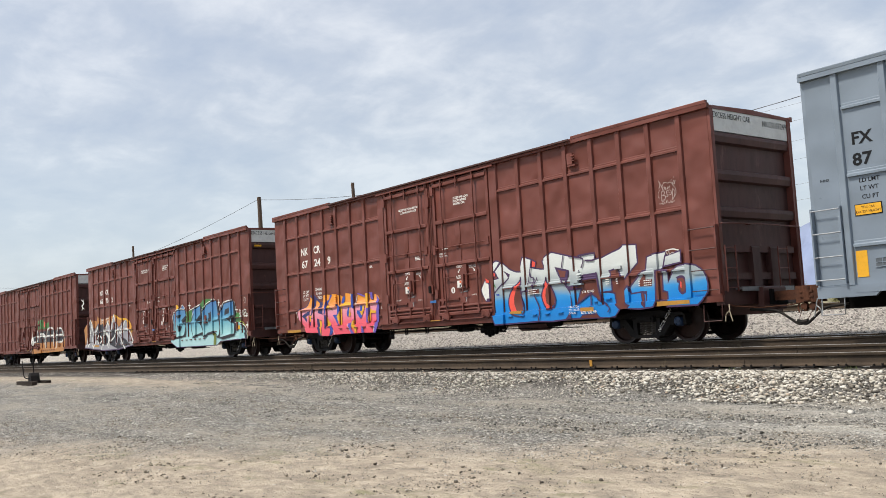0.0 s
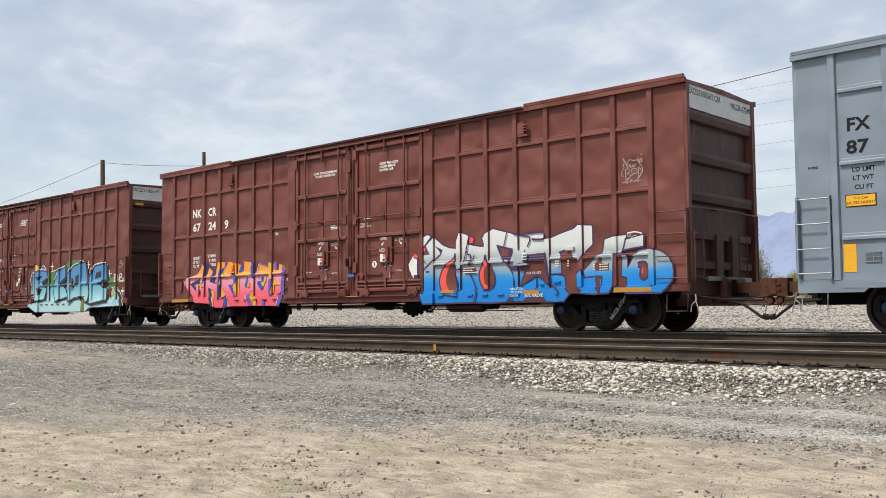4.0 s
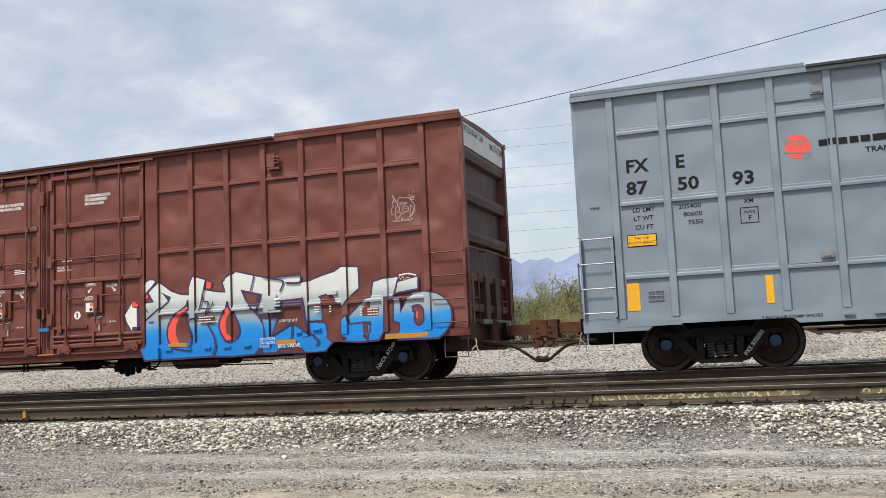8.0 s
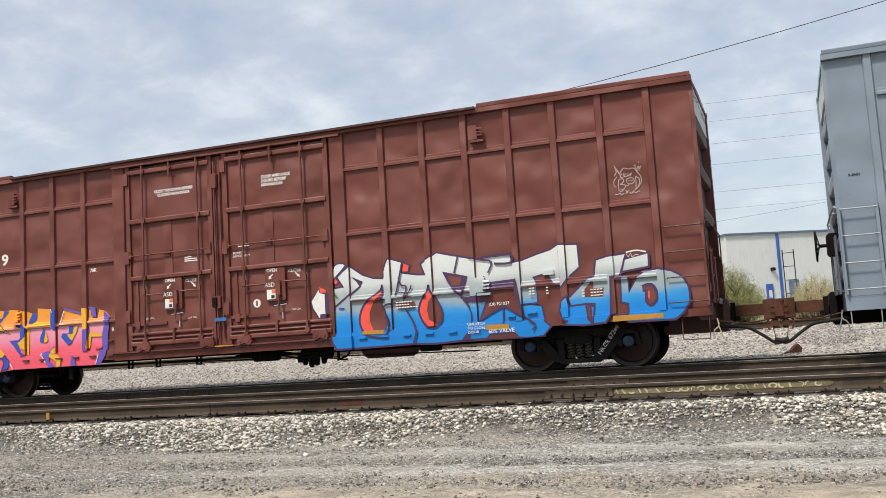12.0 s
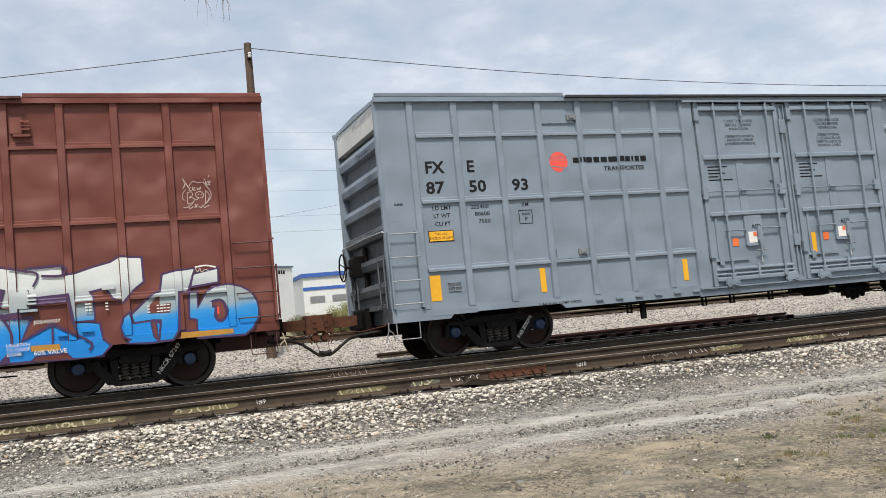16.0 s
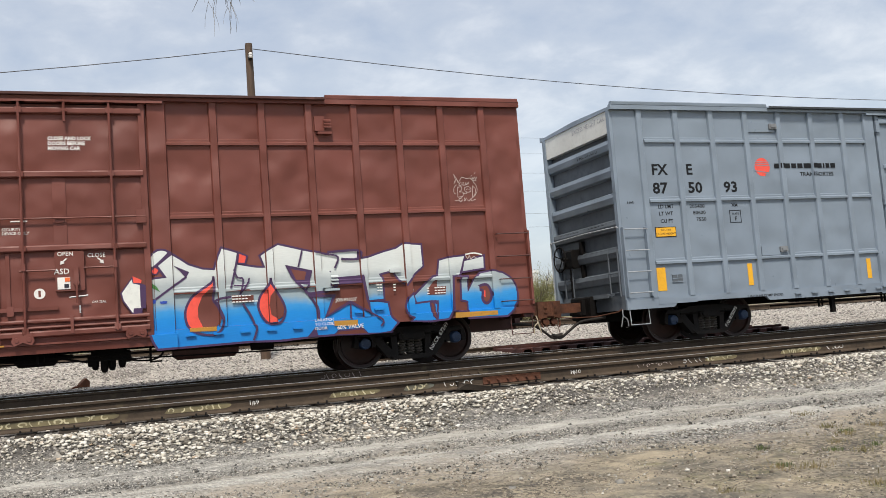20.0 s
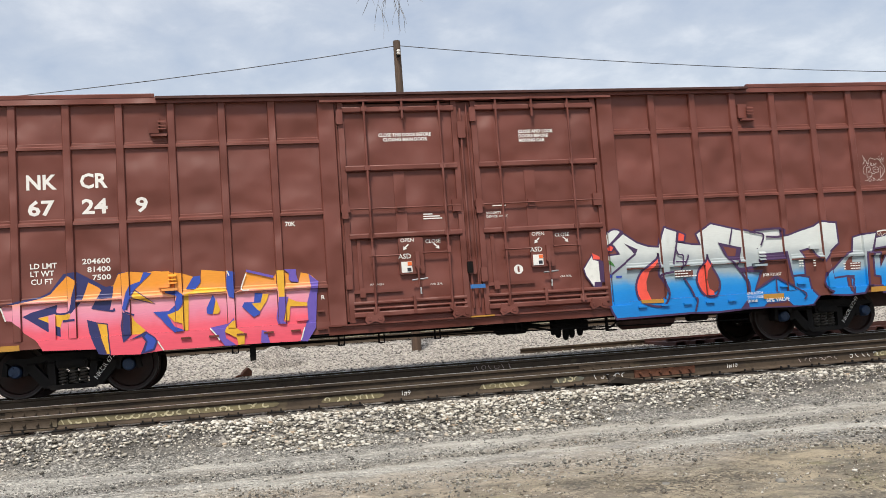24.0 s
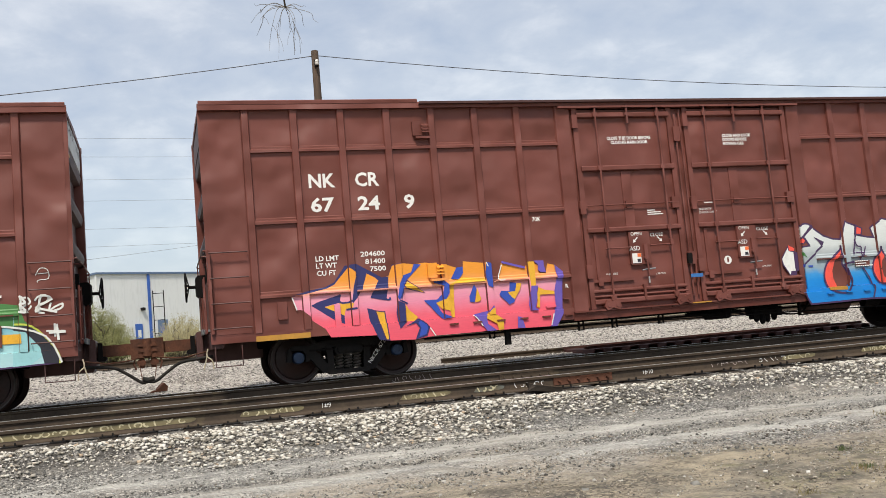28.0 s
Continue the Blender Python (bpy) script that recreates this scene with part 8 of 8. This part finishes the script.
part("shed_roof", Shape().prism([(-0.4, 2.7), (3, 4.7), (6.4, 2.7), (6.4, 2.85), (3, 4.85), (-0.4, 2.85)], -0.3, 9.3, "x"), "beige", shed)
for k in range(2):
    part("shed_door", Shape().box(1.2 + k * 3.8, 3.0 + k * 3.8, -0.08, 0, 0, 2.0), "steel", shed)
office = thing("white_flat_roofed_building", "white flat-roofed building with dark doors beyond the brush", "building", m=pose(43.4, 105, 0.3))
part("wall", Shape().box(0, 9.5, 0, 8, 0, 5.8), "wall_white", office)
part("roof_edge", Shape().box(-0.1, 9.6, -0.1, 8.1, 5.55, 5.9), "wall_white", office)
part("canopy", Shape().box(0.2, 9.3, -1.2, 0, 3.3, 3.65), "steel", office, "grey metal canopy")
for x in (0.9, 4.6):
    door = part("door", Shape().box(x, x + 1.9, -0.08, 0, 0, 3.0), "iron", office, "dark glazed door")
    for k in range(3):
        part("door_bar", Shape().box(x + 0.3 + k * 0.55, x + 0.36 + k * 0.55, -0.12, -0.08, 0.1, 2.9), "steel", door)
for k in range(3):
    part("number_bar", Shape().box(3.3 + k * 0.32, 3.5 + k * 0.32, -0.03, 0, 4.6, 5.1), "letter_black", office, "dark plain bar")
yard_fence = thing("yard_fence", "low grey post fence before the shed", "fence", m=pose(34.5, 99, 0.3))
part("fence_rail", Shape().box(0, 7.5, -0.04, 0.04, 2.2, 2.32), "steel", yard_fence)
for k in range(6):
    part("fence_post", Shape().box(k * 1.5 - 0.07, k * 1.5 + 0.07, -0.07, 0.07, 0, 2.4), "steel", yard_fence)
M["sign_green"] = material("green_sign_paint", (0.02, 0.20, 0.11), 0.5, 0, (0.02, 0.16, 0.09), 5, 1, 0.3, 0)
for x, w, z in ((58.6, 1.4, 7.3), (61.9, 2.5, 7.2)):
    sign = thing("highway_sign", "green highway sign on a steel post far off", "road sign", "highway signs", m=pose(x, 150, 0.5))
    part("sign_board", Shape().box(-w / 2, w / 2, -0.05, 0.05, z - 0.55, z + 0.45), "sign_green", sign)
    part("sign_post", Shape().rod([(0, 0.1, 0), (0, 0.1, z + 0.3)], 0.08, 6), "steel", sign)
brick_block = thing("broken_brick_lump", "broken rust-red lump lying on the gravel", "rubble", m=pose(-0.05, 22.3, float(ground_height(-0.05, 22.3)) + 0.02, 0, 0, 20))
part("lump", Shape().prism([(-0.1, 0), (0.11, 0), (0.13, 0.1), (0.05, 0.19), (-0.02, 0.14), (-0.1, 0.06)], -0.08, 0.08), "rusty", brick_block)
part("shard", Shape().prism([(-0.28, -0.02), (-0.1, 0.0), (-0.09, 0.04), (-0.2, 0.03)], -0.05, 0.03), "rusty", brick_block)
lamp = thing("street_lamp", "tall curved street lamp far off", "street lamp", m=pose(36, 130, 0.3))
part("lamp_pole", Shape().rod(rounded3([(2.6, 0, 0), (2.6, 0, 8), (2.2, 0, 9.2), (0.8, 0, 10.0), (-1.8, 0, 10.2)]), 0.09, 6), "steel", lamp)

# ---- mountains ----
# the haze of distance is put into the rock's blue colour
M["mountain"] = material("hazy_blue_rock", (0.235, 0.285, 0.42), 1.0, 0, (0.19, 0.235, 0.37), 0.02, 0.004, 0.7, 0)


def mountain_range():
    xs = np.linspace(-3600, 900, 180)
    g = np.random.default_rng(9)
    crest = np.interp(xs, [-3600, -2600, -1900, -1400, -1060, -960, -800, -640, -500, -300, 0, 900], [190, 230, 250, 260, 285, 275, 235, 258, 240, 215, 180, 120])
    crest = crest + 14 * np.sin(xs * 0.021) + 9 * np.sin(xs * 0.053 + 1) + g.normal(0, 3, len(xs))
    v, f = [], []
    rows = ((0.0, 0, 2700), (0.35, 0, 2860), (0.72, 0, 2960), (1.0, 0, 3040), (0.0, 0, 3500))
    for k, _, y in rows:
        v += [(x, y + 60 * math.sin(x * 0.017 + y), max(-5.0, k * c * (1 + (0.06 * math.sin(x * 0.06 + y) if 0 < k < 1 else 0)) - 2)) for x, c in zip(xs, crest)]
    n = len(xs)
    for r in range(len(rows) - 1):
        f += [(r * n + i, r * n + i + 1, (r + 1) * n + i + 1, (r + 1) * n + i) for i in range(n - 1)]
    me = bpy.data.meshes.new("mountain_range")
    me.from_pydata(v, [], f)
    me.polygons.foreach_set("use_smooth", [True] * len(f))
    me.materials.append(M["mountain"])
    tagged(new("mountain_range", me), "distant hazy blue mountain range", "mountain", kind="structure")


mountain_range()

# ---- bushes and trees ----
M["leaf_green"] = material("olive_foliage", (0.27, 0.27, 0.105), 0.85, 0, (0.17, 0.18, 0.065), 2.5, 0.8, 0.9, 0, each=1)
M["leaf_pale"] = material("pale_yellow_foliage", (0.42, 0.37, 0.20), 0.85, 0, (0.27, 0.25, 0.12), 2.5, 0.8, 0.9, 0, each=1)
M["bark"] = material("grey_bark", (0.10, 0.08, 0.06), 0.9, 0, (0.05, 0.04, 0.03), 20, 3, 0.8, 0.4)


def shrub_meshes(seed, leaves):
    """A unit shrub, 1 m high: a stem that forks into limbs, and leaves in loose clumps at their ends."""
    g = random.Random(seed)
    wood, tips = Shape(), []
    for k in range(7):
        a, out = g.uniform(0, 6.28), g.uniform(0.12, 0.42)
        h = g.uniform(0.45, 0.85)
        mid = Vector((math.cos(a) * out * 0.4, math.sin(a) * out * 0.4, h * 0.5))
        tip = Vector((math.cos(a) * out, math.sin(a) * out, h))
        wood.rod([(0, 0, -0.03), mid, tip], 0.02, 5, 0.006)
        for j in range(4):
            b = g.uniform(0, 6.28)
            t = tip + Vector((math.cos(b) * g.uniform(0.05, 0.22), math.sin(b) * g.uniform(0.05, 0.22), g.uniform(-0.25, 0.15)))
            wood.rod([mid.lerp(tip, 0.6), t], 0.007, 4, 0.003)
            tips.append((t, g.uniform(0.05, 0.12)))
    for k in range(70):
        a, r = g.uniform(0, 6.28), 0.5 * math.sqrt(g.random())
        h = g.uniform(0.35, 1.0) * (1 - 1.1 * r * r)
        foot = Vector((math.cos(a) * r * 0.5, math.sin(a) * r * 0.5, 0))
        top = Vector((math.cos(a) * r, math.sin(a) * r, h))
        wood.rod([foot, foot.lerp(top, 0.5) + Vector((g.gauss(0, 0.02), g.gauss(0, 0.02), 0.02)), top], 0.004, 3, 0.0015)
        tips += [(foot.lerp(top, q), 0.045) for q in (0.35, 0.55, 0.7, 0.82, 0.92, 1.0)]
    v, f = [], []
    for k in range(leaves):
        c, r = g.choice(tips)
        p = c + Vector((g.gauss(0, r), g.gauss(0, r), g.gauss(0, r)))
        if p.z < 0.02:
            p.z = g.uniform(0.02, 0.2)
        u = Vector((g.gauss(0, 0.6), g.gauss(0, 0.6), g.gauss(0, 1))).normalized()
        w = u.orthogonal().normalized()
        s, q = g.uniform(0.008, 0.019), g.uniform(0.22, 0.45)
        i = len(v)
        v += [p - u * s, p + w * s * q, p + u * s, p - w * s * q]
        f.append((i, i + 1, i + 2, i + 3))
    me = bpy.data.meshes.new("crown")
    me.from_pydata([tuple(p) for p in v], [], f)
    return wood.mesh("stem"), me


SHRUBS = [shrub_meshes(k, 15000) for k in range(4)]
g = random.Random(21)


def shrub(x, y, h, wide, pale, k):
    stem, crown = SHRUBS[k]
    b = thing("shrub" if h < 4 else "tree", "loose olive-green desert shrub beyond the tracks" if not pale else "pale yellow-green desert shrub beyond the tracks", "shrub" if h < 4 else "tree", "brush beyond the tracks", m=pose(x, y, float(ground_height(x, y)), 0, 0, g.uniform(0, 360)))
    a = part("stem", stem, "bark", b)
    c = part("crown", crown.copy(), "leaf_pale" if pale else "leaf_green", b)
    for o in (a, c):
        o.scale = (h * wide, h * wide, h)


for k, (x, y, h, wide, pale) in enumerate((
    (-22.8, 48, 3.2, 1.0, False),
    (-21.5, 47, 2.5, 1.0, False),
    (-16.8, 49, 4.2, 0.9, False),
    (-15.3, 48, 3.1, 1.2, False),
    (-14.8, 50, 2.8, 1.2, True),
    (-12.0, 47, 2.6, 1.2, False),
    (-10.4, 48, 3.3, 1.1, False),
    (-10.1, 50, 2.9, 1.1, False),
    (-9.6, 45, 1.9, 1.2, True),
    (-4.2, 46, 3.4, 0.9, False),
    (-3.2, 47, 2.9, 1.0, False),
    (-2.3, 46, 2.3, 1.1, False),
    (-5.0, 48, 3.1, 1.0, False),
    (3.5, 46, 2.2, 0.9, False),
    (4.3, 47, 1.5, 1.0, True),
    (5.9, 46, 1.2, 1.1, True),
    (-5.7, 46, 4.2, 0.75, False),
    (-6.5, 47, 4.0, 0.8, False),
    (-4.7, 45, 3.6, 0.9, False),
    (-6.0, 48, 4.1, 0.8, False),
    (-7.2, 46, 3.2, 1.0, True),
    (-2.2, 47, 2.0, 0.9, True),
    (1.1, 48, 2.1, 1.0, True),
    (0.4, 46, 1.3, 1.0, False),
    (23.7, 47, 3.1, 0.6, False),
    (24.6, 48, 2.8, 0.7, True),
    (-22.6, 48, 4.1, 0.6, False),
    (-22.1, 47, 3.6, 0.7, False),
)):
    shrub(x, y, h, wide, pale, k % 4)
for k in range(60):
    az = g.uniform(-36, 30)
    d = g.uniform(42, 58)
    if -9 < az < 6 and g.random() < 0.5:
        continue
    shrub(d * math.tan(radians(az)), d, g.uniform(0.9, 1.7), g.uniform(1.0, 1.6), g.random() < 0.55, k % 4)

for k in range(22):
    az, d = g.uniform(12, 30), g.uniform(46, 62)
    shrub(d * math.tan(radians(az)), d, g.uniform(0.8, 1.5), g.uniform(1.2, 1.8), g.random() < 0.6, k % 4)

low_wall = thing("low_block_wall", "low pale block wall beyond the brush", "wall", m=pose(-11.4, 62, 0.25, 0, 0, 3))
part("block_wall", Shape().box(0, 5.6, 0, 0.25, 0, 2.1, 0.02), "beige", low_wall)
part("wall_coping", Shape().box(-0.05, 5.65, -0.05, 0.3, 2.1, 2.22), "wall_white", low_wall)
# ---- hanging twigs near the camera ----
tree = thing("roadside_tree", "bare grey branch with thin hanging twigs", "tree", m=pose(-1.6, -2.2, float(ground_height(-1.6, -2.2))))
base = Vector((-1.6, -2.2, float(ground_height(-1.6, -2.2))))
part("trunk", Shape().rod([(0, 0, -0.2), (0.08, 0.1, 1.6), (0.05, 0.3, 2.8)], 0.14, 10, 0.08), "bark", tree)
FORK = Vector((0.05, 0.3, 2.75))
tip = Vector((0.752, 5.0, 2.585)) - base - FORK
limb = part("limb", Shape().rod(rounded3([(0, 0, 0), (0.45, 1.3, 1.45), (1.35, 3.9, 1.85), (1.95, 5.7, 1.45), tip]), 0.05, 7, 0.005), "bark", tree, "thin grey branch", at=FORK)
g = random.Random(3)
TWIGS = ((-0.19, 0.09), (-0.16, 0.15), (-0.10, 0.245), (-0.06, 0.30), (0.035, 0.26), (0.04, 0.25), (0.07, 0.25), (0.165, 0.10), (0.10, 0.10), (-0.165, -0.02), (0.11, 0.0), (-0.15, 0.13), (-0.04, 0.16), (0.02, 0.12), (0.05, 0.17), (-0.14, 0.03))
for dx, drop in TWIGS:
    rise = 0.02 if abs(dx) > 0.08 else 0.0
    w = [g.uniform(-0.05, 0.05) for _ in range(4)]
    part("twig", Shape().rod(rounded3([tip + Vector(p) for p in ((0, 0, 0.0), (dx * 0.42, w[0], rise - drop * 0.12), (dx * 0.8, w[1], -drop * 0.45), (dx * (0.9 + w[2]), w[2], -drop * 0.72), (dx, w[3], -drop))]), 0.0018, 4, 0.0008), "twig", limb)
    if drop > 0.12:
        side = g.choice((-1, 1))
        part("twig", Shape().rod(rounded3([tip + Vector(p) for p in ((dx * 0.8, w[1], -drop * 0.45), (dx * 0.8 + side * 0.02, w[1], -drop * 0.62), (dx * 0.8 + side * 0.028, w[1], -drop * 0.8))]), 0.0012, 4, 0.0006), "twig", limb)

# ---- switch stand by the siding ----
sz = float(ground_height(-34.0, 8.95))
stand = thing("switch_stand", "low iron switch stand with lever on timber", "switch stand", m=pose(-34.0, 8.95, sz))
stand.scale = (0.7, 0.7, 0.7)
for y in (-0.3, 0.35):
    part("headblock", Shape().box(-1.6, 1.2, y - 0.11, y + 0.11, -0.05, 0.16, 0.02), "tie", stand)
part("stand_body", Shape().prism([(-0.3, 0.16), (0.3, 0.16), (0.22, 0.42), (0.1, 0.55), (-0.1, 0.55), (-0.22, 0.42)], -0.2, 0.2), "iron", stand)
part("lever", Shape().rod(rounded3([(0.1, -0.2, 0.3), (-0.5, -0.3, 0.35), (-0.75, -0.3, 0.8), (-0.85, -0.3, 1.15)]), 0.025, 6), "iron", stand, "dark curved lever")
part("target_mast", Shape().rod([(0, 0, 0.5), (0, 0, 2.1)], 0.025, 6), "iron", stand)
part("target_disc", Shape().lathe([(-0.012, 0.0), (-0.012, 0.2), (0.012, 0.2), (0.012, 0.0)], "y", 20, (0, 0, 2.05)), "letter_white", stand, "small white disc target")


# ---- travel ----
def travel(t):
    """How far the train has rolled at t seconds: a smooth curve through the rows."""
    ts, ss = [r[0] for r in ROWS], [r[4] for r in ROWS]
    i = max(0, min(len(ts) - 2, int(np.searchsorted(ts, t, "right")) - 1))

    def rate(k):
        a, b = max(0, k - 1), min(len(ts) - 1, k + 1)
        return (ss[b] - ss[a]) / (ts[b] - ts[a])

    h = ts[i + 1] - ts[i]
    u = (t - ts[i]) / h
    return ss[i] * (1 + 2 * u) * (1 - u) ** 2 + rate(i) * h * u * (1 - u) ** 2 + ss[i + 1] * u * u * (3 - 2 * u) + rate(i + 1) * h * u * u * (u - 1)


# how far the wind carries the hanging twigs: seconds, sideways, upwards (metres)
SWAY = [(0, 0.03, 0.14), (8, 0.0, 0.15), (15.5, 0.029, 0.143), (16, -0.013, 0.142), (16.5, 0.035, 0.165), (17, 0.025, 0.2), (17.5, -0.042, 0.205), (18, -0.098, 0.131), (18.5, 0.097, 0.04), (19, -0.064, 0.148), (19.5, 0.065, 0.039), (20, 0.012, 0.076), (20.5, 0.015, 0.07), (22.5, 0.005, 0.15), (23, 0.026, 0.104), (23.4, 0.103, 0.031), (23.8, 0.108, 0.063), (24.2, 0.123, 0.038), (24.5, -0.004, 0.073), (24.8, -0.005, 0.19), (25, -0.042, 0.253), (25.4, 0.045, 0.118), (25.8, -0.016, 0.101), (26, -0.046, 0.164), (26.4, -0.083, 0.117), (26.8, -0.067, 0.077), (27, -0.029, 0.07), (27.4, 0.092, 0.013), (27.7, 0.042, -0.036), (28, -0.004, 0.004)]


def motions():
    reach = (Vector((0.752, 5.0, 2.585)) - base - FORK).y
    walk(limb, [(t, pose(*FORK, math.degrees(up / reach), 0, -math.degrees(out / reach))) for t, out, up in SWAY])
    times = [k * 0.25 for k in range(113)]
    for car, x in CARS:
        walk(car, [(t, pose(x + travel(t), TRACK_Y, TRACK_Z, LEAN_CAR, 0, 0)) for t in times])
        for ob in [o for o in car.children if o.name.startswith("wheelset")]:
            px = ob.location.x
            walk(ob, [(t, pose(px, 0, 0.457, 0, math.degrees(travel(t) / 0.457), 0)) for t in times])


motions()
